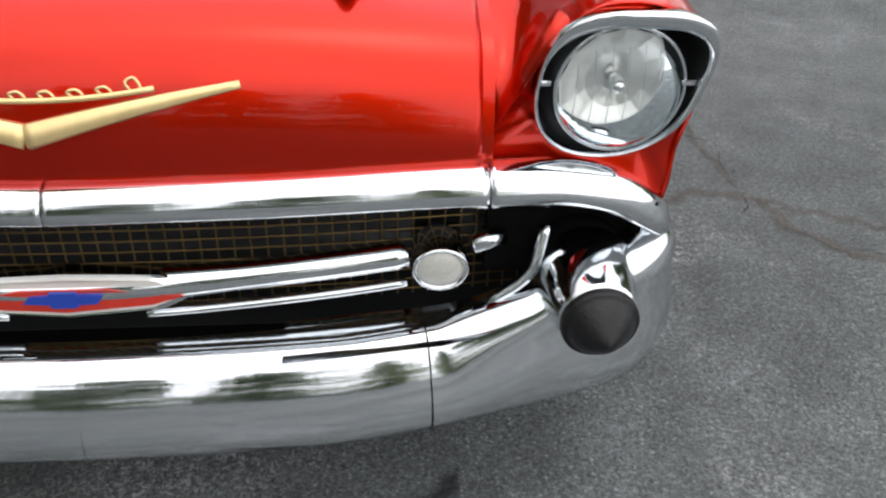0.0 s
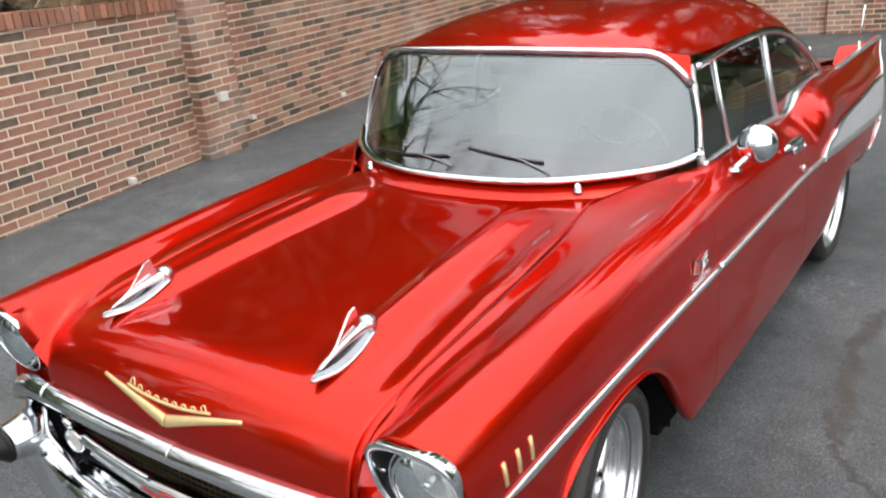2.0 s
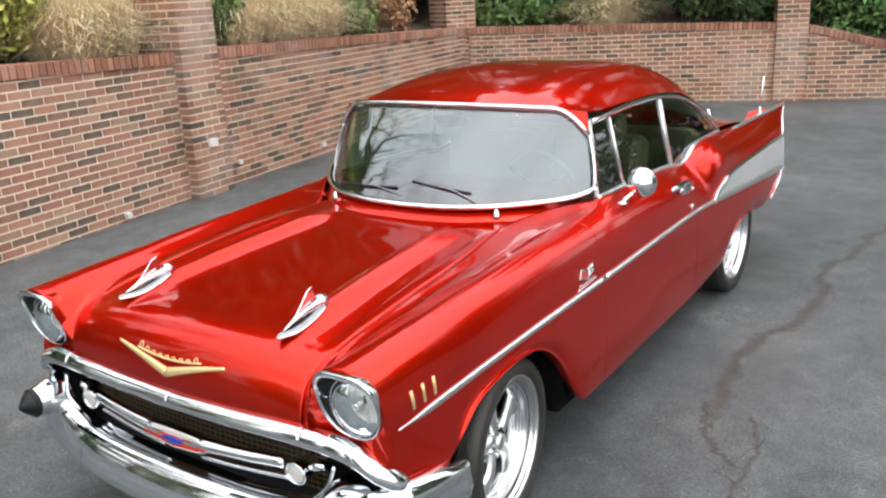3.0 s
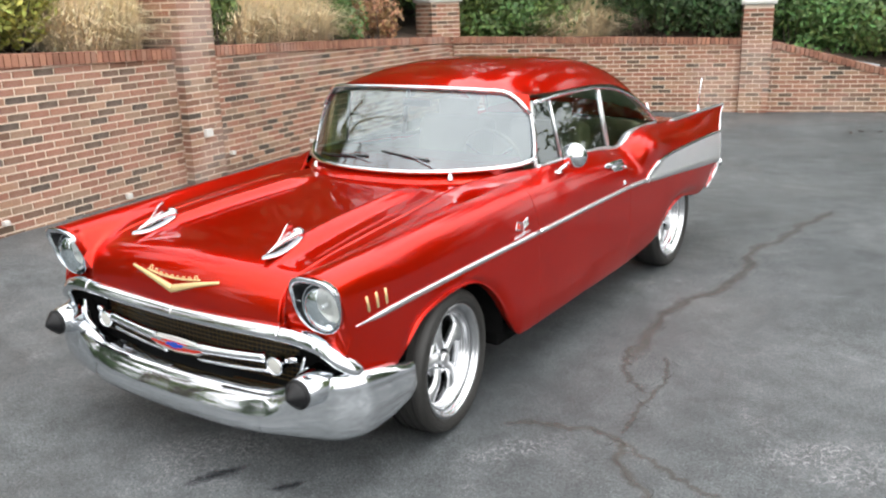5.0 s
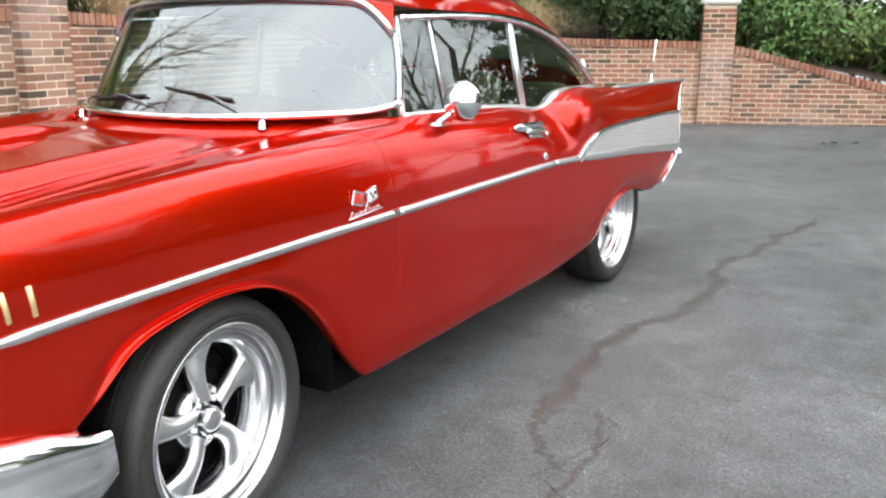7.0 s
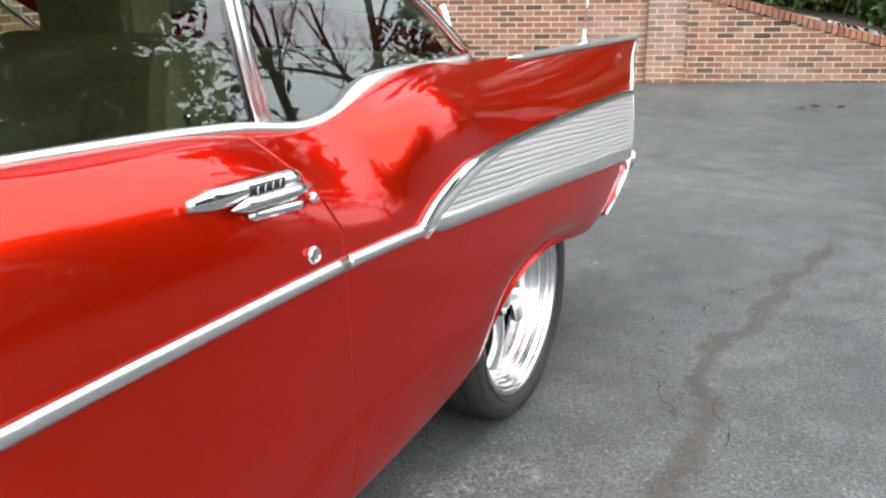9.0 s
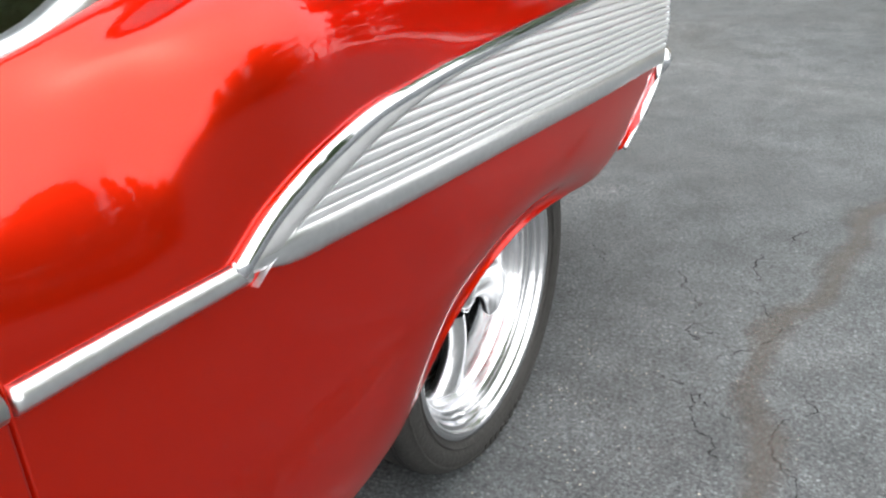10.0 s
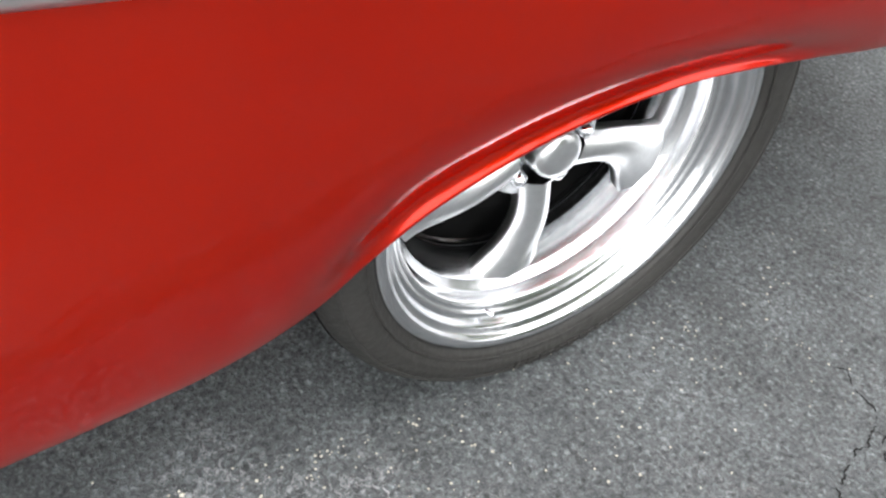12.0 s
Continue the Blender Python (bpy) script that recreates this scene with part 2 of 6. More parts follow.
def machined_material():
    """Polished aluminium turned on a lathe: fine rings of changing gloss and tone about the axle, and handling marks."""
    m = material("machined_aluminium", (0.70, 0.71, 0.73), rough=0.22, metal=1.0, bump=0.0005, scale=70, vary=0.10)
    n, l = m.node_tree.nodes, m.node_tree.links
    b = n["Principled BSDF"]
    split, across, height = n.new("ShaderNodeSeparateXYZ"), n.new("ShaderNodeCombineXYZ"), n.new("ShaderNodeVectorMath")
    where = n.new("ShaderNodeTexCoord")
    l.new(where.outputs["Object"], split.inputs[0])
    l.new(split.outputs["Y"], across.inputs["X"])
    l.new(split.outputs["Z"], across.inputs["Y"])
    height.operation = "LENGTH"
    l.new(across.outputs[0], height.inputs[0])
    turned = n.new("ShaderNodeCombineXYZ")
    l.new(split.outputs["X"], turned.inputs["X"])
    l.new(height.outputs["Value"], turned.inputs["Y"])
    rings = n.new("ShaderNodeTexNoise")
    rings.inputs["Scale"].default_value, rings.inputs["Detail"].default_value = 130, 4
    l.new(turned.outputs[0], rings.inputs["Vector"])
    tone = ramp(n, [(0.32, (0.38, 0.39, 0.41)), (0.5, (0.64, 0.65, 0.67)), (0.68, (0.85, 0.85, 0.86))])
    l.new(rings.outputs["Fac"], tone.inputs["Fac"])
    for node in n:
        if node.type == "HUE_SAT":
            l.new(tone.outputs["Color"], node.inputs["Color"])
    gloss = n.new("ShaderNodeMapRange")
    gloss.inputs["To Min"].default_value, gloss.inputs["To Max"].default_value = 0.10, 0.36
    l.new(rings.outputs["Fac"], gloss.inputs["Value"])
    l.new(gloss.outputs[0], b.inputs["Roughness"])
    return m


PAINT = paint_material()
MACHINED = machined_material()
SATIN = material("satin_silver_trim", (0.60, 0.61, 0.61), rough=0.42, metal=0.45, vary=0.10, scale=50)
CHROME = material("chrome", (0.79, 0.81, 0.84), rough=0.08, metal=1.0, bump=0.0006, scale=14, vary=0.04)
GRIT = material("pale_grit", (0.42, 0.40, 0.34), rough=0.9, vary=0.5, scale=50)
POLISHED = material("polished_aluminium", (0.64, 0.65, 0.665), rough=0.2, metal=1.0, bump=0.0004, scale=90, vary=0.06)
SPOKES = material("satin_polished_aluminium", (0.80, 0.81, 0.82), rough=0.30, metal=1.0, bump=0.0004, scale=80, vary=0.08)
RIBBED = material("ribbed_anodised_aluminium", (0.82, 0.83, 0.84), rough=0.34, metal=0.75, vary=0.06, scale=60)
GOLD = material("gold_anodised", (0.84, 0.64, 0.31), rough=0.38, metal=0.55, vary=0.08, scale=70)
# bright metal darkened in colour, as though it mirrored dark surroundings
DARKENED_CHROME = material("chrome_with_painted_dark_reflection", (0.26, 0.27, 0.29), rough=0.12, metal=1.0, vary=0.1, scale=30)
RUBBER = material("black_rubber", (0.010, 0.010, 0.011), ior=1.35, rough=0.36, bump=0.0015, scale=120, vary=0.3)
TYRE = material("tyre_rubber", (0.024, 0.023, 0.021), rough=0.58, bump=0.002, scale=90, vary=0.35)
# near black with almost no sheen: the shade of recesses is in the colour
DARK = material("recess_shade_black", (0.008, 0.008, 0.008), rough=1.0, vary=0.3, ior=1.06)
BLACK = material("black_enamel", (0.008, 0.008, 0.009), rough=0.35, vary=0.2)
GRILLE = material("gold_tinted_grille_wire", (0.19, 0.125, 0.05), rough=0.4, metal=0.8, vary=0.2)
LENS = glass_material("clear_lens", (0.95, 0.96, 0.95), ior=1.55)
MIRRORED = material("lamp_reflector", (0.86, 0.86, 0.85), rough=0.28, metal=0.8, bump=0.004, scale=22, vary=0.15)
WHITE_LENS = material("frosted_white_lens", (0.55, 0.54, 0.50), rough=0.25, coat=0.6, bump=0.001, scale=150, vary=0.1)
GLASS = glass_material("tinted_window_glass", (0.36, 0.44, 0.43), ior=2.6)
SIDE_GLASS = glass_material("green_side_glass", (0.62, 0.70, 0.57), ior=1.9)
EMBLEM_RED = material("red_enamel", (0.55, 0.03, 0.015), rough=0.25, coat=0.8, vary=0.05)
EMBLEM_BLUE = material("blue_enamel", (0.012, 0.05, 0.38), rough=0.25, coat=0.8, vary=0.05)
EMBLEM_WHITE = material("white_enamel", (0.68, 0.66, 0.62), rough=0.3, coat=0.6, vary=0.05)
TAIL_RED = material("red_lamp_plastic", (0.35, 0.01, 0.01), rough=0.2, coat=0.6, vary=0.1)
HIDE = material("tan_leather", (0.40, 0.36, 0.26), rough=0.5, bump=0.002, scale=120, vary=0.12)
TRIM_RED = material("red_dashboard_paint", (0.45, 0.03, 0.025), rough=0.3, coat=0.7, vary=0.05)
CARPET = material("dark_carpet", (0.06, 0.05, 0.04), rough=1.0, vary=0.3)
LINING = material("pale_headliner", (0.55, 0.54, 0.48), rough=0.9, vary=0.08)
ASPHALT = asphalt_material()
def sealant_material(name, colour, most):
    """Thin sealant that thins out over the asphalt along its uneven edges; "core" is 1 on its line and 0 at its rim."""
    m = material(name, colour, rough=0.7, bump=0.002, scale=70, vary=0.3, coarse=4)
    n, l = m.node_tree.nodes, m.node_tree.links
    core, where, blot = n.new("ShaderNodeAttribute"), n.new("ShaderNodeTexCoord"), n.new("ShaderNodeTexNoise")
    core.attribute_name = "core"
    blot.inputs["Scale"].default_value, blot.inputs["Detail"].default_value = 22, 5
    l.new(where.outputs["Object"], blot.inputs["Vector"])
    total, cover, clear, mix = n.new("ShaderNodeMath"), n.new("ShaderNodeMapRange"), n.new("ShaderNodeBsdfTransparent"), n.new("ShaderNodeMixShader")
    total.operation = "ADD"
    l.new(core.outputs["Fac"], total.inputs[0])
    l.new(blot.outputs["Fac"], total.inputs[1])
    cover.inputs["From Min"].default_value, cover.inputs["From Max"].default_value, cover.inputs["To Max"].default_value = 0.62, 1.3, most
    l.new(total.outputs[0], cover.inputs["Value"])
    l.new(cover.outputs[0], mix.inputs[0])
    l.new(clear.outputs[0], mix.inputs[1])
    l.new(n["Principled BSDF"].outputs[0], mix.inputs[2])
    l.new(mix.outputs[0], n["Material Output"].inputs[0])
    return m


SEALANT = sealant_material("thin_crack_sealant", (0.092, 0.079, 0.067), 0.45)
TAR = sealant_material("dark_tar_smear", (0.026, 0.030, 0.036), 0.75)
CRACK = material("crack_shadow", (0.010, 0.010, 0.010), rough=1.0, vary=0.4, scale=80)
MORTAR = material("pale_buff_mortar", (0.77, 0.635, 0.505), rough=0.95, bump=0.004, scale=70, vary=0.2)
CLAY = [(0.0, (0.082, 0.064, 0.050)), (0.12, (0.140, 0.094, 0.064)), (0.28, (0.225, 0.118, 0.076)), (0.48, (0.305, 0.138, 0.092)), (0.70, (0.340, 0.165, 0.108)), (0.88, (0.360, 0.218, 0.142)), (1.0, (0.230, 0.150, 0.100))]
BRICK = brick_material("mixed_clay_brick", False, CLAY)
BRICK_JOINED = brick_material("mixed_clay_brick_rows", True, CLAY)
COPING = brick_material("orange_red_coping_brick", True, [(0.0, (0.26, 0.12, 0.078)), (0.4, (0.34, 0.155, 0.10)), (0.8, (0.40, 0.19, 0.12)), (1.0, (0.30, 0.17, 0.12))])
STONE = material("pale_cast_stone", (0.66, 0.64, 0.60), rough=0.85, bump=0.003, scale=50, vary=0.12)
SOIL = material("mulch_soil", (0.075, 0.052, 0.035), rough=1.0, bump=0.03, scale=14, vary=0.45)
BARK = material("grey_brown_bark", (0.085, 0.07, 0.058), rough=0.95, bump=0.01, scale=25, vary=0.35)
LEAF_DARK = leaf_material("evergreen_leaves", (0.045, 0.09, 0.028))
LEAF_MID = leaf_material("shrub_leaves", (0.10, 0.15, 0.035))
LEAF_YELLOW = leaf_material("yellow_green_leaves", (0.30, 0.31, 0.06))
LEAF_LIGHT = leaf_material("ivy_leaves", (0.10, 0.19, 0.05))
LEAF_RUSSET = leaf_material("russet_leaves", (0.36, 0.20, 0.10))
STRAW = leaf_material("dry_grass", (0.76, 0.64, 0.43), rand=0.35, spread=0.02)
PLASTIC = material("white_plastic", (0.72, 0.70, 0.66), rough=0.5, vary=0.06)


# ---- mesh helpers ----
def mesh_of(name, verts, faces, smooth=True):
    me = bpy.data.meshes.new(name)
    me.from_pydata([tuple(map(float, v)) for v in verts], [], faces)
    if smooth:
        me.polygons.foreach_set("use_smooth", [True] * len(me.polygons))
    me.update()
    return me


def part(name, me, mat, parent=None, label="", kind=""):
    if isinstance(me, bmesh.types.BMesh):
        bm, me = me, bpy.data.meshes.new(name)
        bm.to_mesh(me)
        bm.free()
    if not me.materials:
        me.materials.append(mat)
    ob = new(name, me)
    ob.parent = parent
    return tagged(ob, label=label, kind=kind)


def thing(name, label, category, group="", kind=""):
    return tagged(new(name), label, category, group, kind)


def grid(rows, close=False):
    """Verts and faces of a sheet from rows of points."""
    a = np.asarray(rows, float)
    h, w = a.shape[:2]
    faces = [(i * w + j, i * w + (j + 1) % w, (i + 1) * w + (j + 1) % w, (i + 1) * w + j) for i in range(h - 1) for j in range(w if close else w - 1)]
    return a.reshape(-1, 3).tolist(), faces


def sheet(name, rows, mat, parent, label="", smooth=True, thick=0.0, close=False):
    v, f = grid(rows, close)
    me = mesh_of(name, v, f, smooth)
    ob = part(name, me, mat, parent, label)
    if thick:
        s = ob.modifiers.new("thickness", "SOLIDIFY")
        s.thickness, s.offset = thick, -1
    return ob


def joined(*sheets):
    verts, faces = [], []
    for v, f in sheets:
        k = len(verts)
        verts += list(v)
        faces += [tuple(i + k for i in face) for face in f]
    return verts, faces


def sweep(path, profile, up=(0, 0, 1), closed=False, caps=True, scales=None):
    """A profile of (side, up) pairs carried along a path."""
    p = np.asarray(path, float)
    d = np.roll(p, -1, 0) - np.roll(p, 1, 0) if closed else np.gradient(p, axis=0)
    d /= np.linalg.norm(d, axis=1)[:, None] + 1e-12
    ups = np.asarray(up, float) * np.ones_like(p)
    side = np.cross(d, ups)
    side /= np.linalg.norm(side, axis=1)[:, None] + 1e-12
    top = np.cross(side, d)
    prof = np.asarray(profile, float)
    s = np.ones(len(p)) if scales is None else np.asarray(scales, float)
    rows = p[:, None] + s[:, None, None] * (side[:, None] * prof[None, :, :1] + top[:, None] * prof[None, :, 1:])
    if closed:
        rows = np.concatenate([rows, rows[:1]])
    v, f = grid(rows, True)
    if caps and not closed:
        m = len(prof)
        f = f + [tuple(range(m))[::-1], tuple(len(v) - m + i for i in range(m))]
    return v, f


def circle(r, seg=10, squash=1.0):
    return [(r * math.cos(2 * math.pi * i / seg), r * squash * math.sin(2 * math.pi * i / seg)) for i in range(seg)]


def tube(path, r, seg=8, up=(0, 0, 1), closed=False, scales=None):
    return sweep(path, circle(r, seg), up, closed, True, scales)


def lathe(profile, seg=40, centre=(0, 0, 0), axis="x"):
    """Rows of (along, radius) turned about an axis through centre."""
    rows = []
    for a, r in profile:
        ring = []
        for i in range(seg):
            c, s = r * math.cos(2 * math.pi * i / seg), r * math.sin(2 * math.pi * i / seg)
            ring.append({"x": (a, c, s), "y": (s, a, c), "z": (c, s, a)}[axis])
        rows.append(ring)
    v, f = grid(rows, True)
    return [tuple(np.add(p, centre)) for p in v], f


def block(size, centre=(0, 0, 0), bevel=0.0, seg=2, turn=None):
    bm = bmesh.new()
    bmesh.ops.create_cube(bm, size=1.0)
    bmesh.ops.scale(bm, vec=size, verts=bm.verts)
    if bevel:
        bmesh.ops.bevel(bm, geom=bm.edges[:], offset=bevel, segments=seg, affect="EDGES", profile=0.6)
    m = Matrix.Translation(centre) @ (turn or Matrix())
    bmesh.ops.transform(bm, matrix=m, verts=bm.verts)
    return bm


def solid(name, shape, mat, parent=None, label="", smooth=True, kind=""):
    return part(name, mesh_of(name, *shape, smooth), mat, parent, label, kind)


def flowing(points, ys):
    """Smooth values through (y, value...) points at each of ys."""
    p = np.asarray(points, float)
    t, v = p[:, 0], p[:, 1:]
    g = np.gradient(v, t, axis=0)
    ys = np.clip(ys, t[0], t[-1])
    k = np.clip(np.searchsorted(t, ys, side="right") - 1, 0, len(t) - 2)
    h = (t[k + 1] - t[k])[:, None]
    u = ((ys - t[k])[:, None]) / h
    out = (2 * u**3 - 3 * u**2 + 1) * v[k] + (u**3 - 2 * u**2 + u) * h * g[k] + (-2 * u**3 + 3 * u**2) * v[k + 1] + (u**3 - u**2) * h * g[k + 1]
    return out if out.shape[1] > 1 else out[:, 0]


def smooth_path(points, n=60):
    """A smooth curve through a few points, in n even steps of their chord."""
    p = np.asarray(points, float)
    s = np.r_[0, np.cumsum(np.linalg.norm(np.diff(p, axis=0), axis=1))]
    return flowing(np.c_[s, p], np.linspace(0, s[-1], n))


# ---- ground ----
def ground_z(x, y):
    """The yard is level round the car and rises gently to the walls."""
    def ease(t):
        t = min(max(t, 0.0), 1.0)
        return t * t * (3 - 2 * t)
    return max(0.14 * ease((-1.3 - x) / 2.8), 0.08 * ease((y - 6.0) / 5.2))


def ground_sheet():
    xs = np.concatenate([np.linspace(-600, -14, 12), np.linspace(-10, 12, 45), np.linspace(16, 600, 12)])
    ys = np.concatenate([np.linspace(-600, -14, 12), np.linspace(-10, 18, 57), np.linspace(22, 600, 12)])
    rows = [[(x, y, ground_z(x, y)) for x in xs] for y in ys]
    ob = sheet("ground", rows, ASPHALT, None, smooth=False)
    tagged(ob, "dark grey sealed asphalt yard with cracks and pale scuffs", "ground", kind="structure")
    return ob


ground = ground_sheet()

# ---- the car body: lines that run from nose to tail, as (y, x, z) ----
SEAM = [(-0.78, 0.598, 0.700), (-0.72, 0.600, 0.815), (-0.60, 0.602, 0.885), (-0.3, 0.604, 0.938), (0.0, 0.598, 0.964), (0.3, 0.575, 0.984), (0.64, 0.532, 1.002),
        (0.79, 0.625, 1.030), (0.90, 0.715, 1.046), (1.0, 0.768, 1.048), (1.5, 0.775, 1.040), (1.9, 0.785, 1.020), (2.1, 0.790, 1.000), (2.2, 0.785, 1.030),
        (2.35, 0.770, 1.062), (2.75, 0.720, 1.064), (2.95, 0.680, 1.040), (3.2, 0.610, 0.985), (3.7, 0.590, 0.945), (4.05, 0.570, 0.905)]
VALLEY = [(-0.78, 0.630, 0.800), (-0.60, 0.650, 0.890), (-0.3, 0.660, 0.936), (0.0, 0.662, 0.960), (0.3, 0.655, 0.978), (0.64, 0.635, 1.000), (0.79, 0.690, 1.024),
          (0.9, 0.745, 1.044), (1.0, 0.782, 1.048), (1.5, 0.790, 1.040), (1.9, 0.800, 1.019), (2.1, 0.803, 0.998), (2.2, 0.803, 1.028), (2.35, 0.795, 1.064), (2.75, 0.750, 1.062),
          (3.2, 0.705, 0.990), (3.7, 0.690, 0.955), (4.05, 0.675, 0.925)]
CROWN_IN = [(-0.78, 0.690, 0.918), (-0.60, 0.705, 0.936), (-0.3, 0.722, 0.956), (0.0, 0.730, 0.976), (0.3, 0.730, 0.992), (0.64, 0.735, 1.008), (0.85, 0.765, 1.028),
            (1.0, 0.802, 1.043), (1.5, 0.810, 1.034), (1.9, 0.818, 1.010), (2.1, 0.820, 0.984), (2.2, 0.828, 1.016), (2.35, 0.825, 1.056), (2.75, 0.785, 1.062),
            (3.2, 0.782, 1.040), (3.7, 0.785, 1.036), (4.05, 0.800, 1.032)]
CROWN = [(-0.78, 0.778, 0.946), (-0.60, 0.782, 0.958), (-0.3, 0.788, 0.973), (0.0, 0.792, 0.990), (0.3, 0.794, 1.003), (0.64, 0.802, 1.014), (1.0, 0.835, 1.024),
         (1.5, 0.842, 1.014), (1.9, 0.848, 0.986), (2.06, 0.848, 0.957), (2.13, 0.851, 0.966), (2.21, 0.874, 1.000), (2.35, 0.878, 1.036), (2.50, 0.856, 1.046), (2.75, 0.822, 1.054), (3.2, 0.806, 1.048),
         (3.7, 0.806, 1.045), (4.05, 0.815, 1.042)]
SHOULDER = [(-0.78, 0.876, 0.910), (-0.60, 0.876, 0.926), (-0.3, 0.864, 0.943), (0.0, 0.868, 0.958), (0.3, 0.870, 0.970), (0.64, 0.874, 0.978), (1.0, 0.882, 0.980),
            (1.5, 0.890, 0.966), (1.9, 0.894, 0.938), (2.06, 0.890, 0.908), (2.13, 0.893, 0.912), (2.22, 0.922, 0.948), (2.35, 0.930, 0.975), (2.50, 0.916, 0.984), (2.75, 0.892, 0.990), (3.2, 0.868, 0.988), (3.7, 0.848, 0.985), (4.05, 0.840, 0.985)]
UPPER = [(-0.78, 0.899, 0.832), (-0.62, 0.905, 0.842), (-0.3, 0.902, 0.855), (0.3, 0.904, 0.870), (1.0, 0.912, 0.876), (1.9, 0.917, 0.862), (2.1, 0.917, 0.85), (2.35, 0.938, 0.868), (2.5, 0.934, 0.876), (2.75, 0.930, 0.880),
         (3.2, 0.922, 0.878), (3.7, 0.906, 0.870), (4.05, 0.896, 0.865)]
SPEAR = [(-0.78, 0.897, 0.738), (-0.62, 0.904, 0.745), (-0.3, 0.906, 0.752), (0.3, 0.914, 0.762), (1.0, 0.922, 0.768), (1.9, 0.926, 0.768), (2.35, 0.934, 0.756), (2.75, 0.942, 0.728), (3.2, 0.940, 0.690), (3.7, 0.926, 0.666), (4.05, 0.915, 0.650)]
LOWER_X = [(-0.78, 0.886), (-0.62, 0.900), (-0.3, 0.912), (0.3, 0.922), (1.0, 0.928), (1.9, 0.930), (2.4, 0.936), (2.75, 0.943), (3.2, 0.940), (3.7, 0.918), (4.05, 0.902)]
EDGE_X = [(-0.78, 0.880), (-0.4, 0.902), (0.05, 0.915), (0.5, 0.903), (0.9, 0.900), (1.9, 0.895), (2.3, 0.888), (2.6, 0.887), (2.95, 0.888), (3.3, 0.880), (3.7, 0.862), (4.05, 0.850)]
EDGE_Z = [(-0.78, 0.560), (-0.60, 0.535), (-0.45, 0.496), (-0.40, 0.530), (-0.29, 0.628), (-0.14, 0.678), (0.02, 0.692), (0.16, 0.668), (0.275, 0.602), (0.37, 0.512), (0.455, 0.405),
          (0.535, 0.312), (0.575, 0.278), (0.64, 0.270), (1.3, 0.270), (2.2, 0.276), (2.38, 0.288), (2.47, 0.300), (2.53, 0.318), (2.58, 0.345), (2.63, 0.388), (2.68, 0.425), (2.75, 0.456), (2.83, 0.480),
          (2.92, 0.495), (3.02, 0.499), (3.12, 0.490), (3.24, 0.470), (3.36, 0.448), (3.48, 0.434), (3.64, 0.432), (4.05, 0.450)]
DOOR_FRONT, DOOR_REAR = 0.755, 1.946


def step(a, b, v):
    t = np.clip((v - a) / (b - a), 0, 1)
    return t * t * (3 - 2 * t)


def section(ys):
    """Control points of the left flank at each y: an array of y, point, (x, z)."""
    z8 = np.maximum(flowing(EDGE_Z, ys), 0.268)
    spear = flowing(SPEAR, ys)
    x7, x8 = flowing(LOWER_X, ys), flowing(EDGE_X, ys)
    edge = np.c_[x8, z8]
    low = np.c_[x7, z8 + 0.42 * (spear[:, 1] - z8)]
    # the wheel openings have a rolled flange that stands out from the flank
    rolled = np.maximum(step(2.50, 2.70, ys) * (1 - step(3.10, 3.42, ys)), 0.6 * step(-0.44, -0.30, ys) * (1 - step(0.30, 0.50, ys)))
    near = np.c_[0.5 * (x7 + x8) + 0.004 - 0.019 * rolled, z8 + 0.12 * (spear[:, 1] - z8) - 0.004 * rolled]
    edge[:, 0] += 0.018 * rolled
    edge[:, 1] += 0.004 * rolled
    lip = np.c_[x8 - 0.030, z8 + 0.004 - 0.006 * rolled]
    return np.stack([flowing(SEAM, ys), flowing(VALLEY, ys), flowing(CROWN_IN, ys), flowing(CROWN, ys), flowing(SHOULDER, ys), flowing(UPPER, ys), spear, low, near, edge, lip], 1)


# where the quarter panel ends, by height: cut forward below, fin tip back above
END_Z, END_Y = (0.42, 0.46, 0.60, 0.66, 0.72, 0.86, 0.90, 0.95, 1.04, 1.10), (3.54, 3.58, 3.78, 3.83, 3.86, 3.875, 3.91, 4.00, 4.20, 4.23)


def bend(y, z):
    """The slant of panel ends: brow forward, fin tip back, door gaps curved."""
    y = np.asarray(y, float)
    front = np.clip((-0.45 - y) / 0.33, 0, 1)
    back = np.clip((y - 3.2) / 0.85, 0, 1)
    a = np.exp(-(((y - DOOR_FRONT) / 0.22) ** 2)) * np.clip(z - 0.80, 0, 1) * -0.22
    r = np.exp(-(((y - DOOR_REAR) / 0.16) ** 2)) * np.clip(z - 0.84, 0, 1) * -0.55
    return y - front * front * 0.30 * (z - 0.80) + back * back * (np.interp(z, END_Z, END_Y) - 4.05) + a + r


def dense(ctrl, per=5):
    """Catmull-Rom through the control points of each section."""
    c = np.concatenate([2 * ctrl[:, :1] - ctrl[:, 1:2], ctrl, 2 * ctrl[:, -1:] - ctrl[:, -2:-1]], 1)
    out = []
    for i in range(1, c.shape[1] - 2):
        for u in np.arange(per) / per:
            p0, p1, p2, p3 = c[:, i - 1], c[:, i], c[:, i + 1], c[:, i + 2]
            out.append(0.5 * (2 * p1 + (p2 - p0) * u + (2 * p0 - 5 * p1 + 4 * p2 - p3) * u * u + (3 * p1 - p0 - 3 * p2 + p3) * u**3))
    out.append(c[:, -2])
    return np.stack(out, 1)


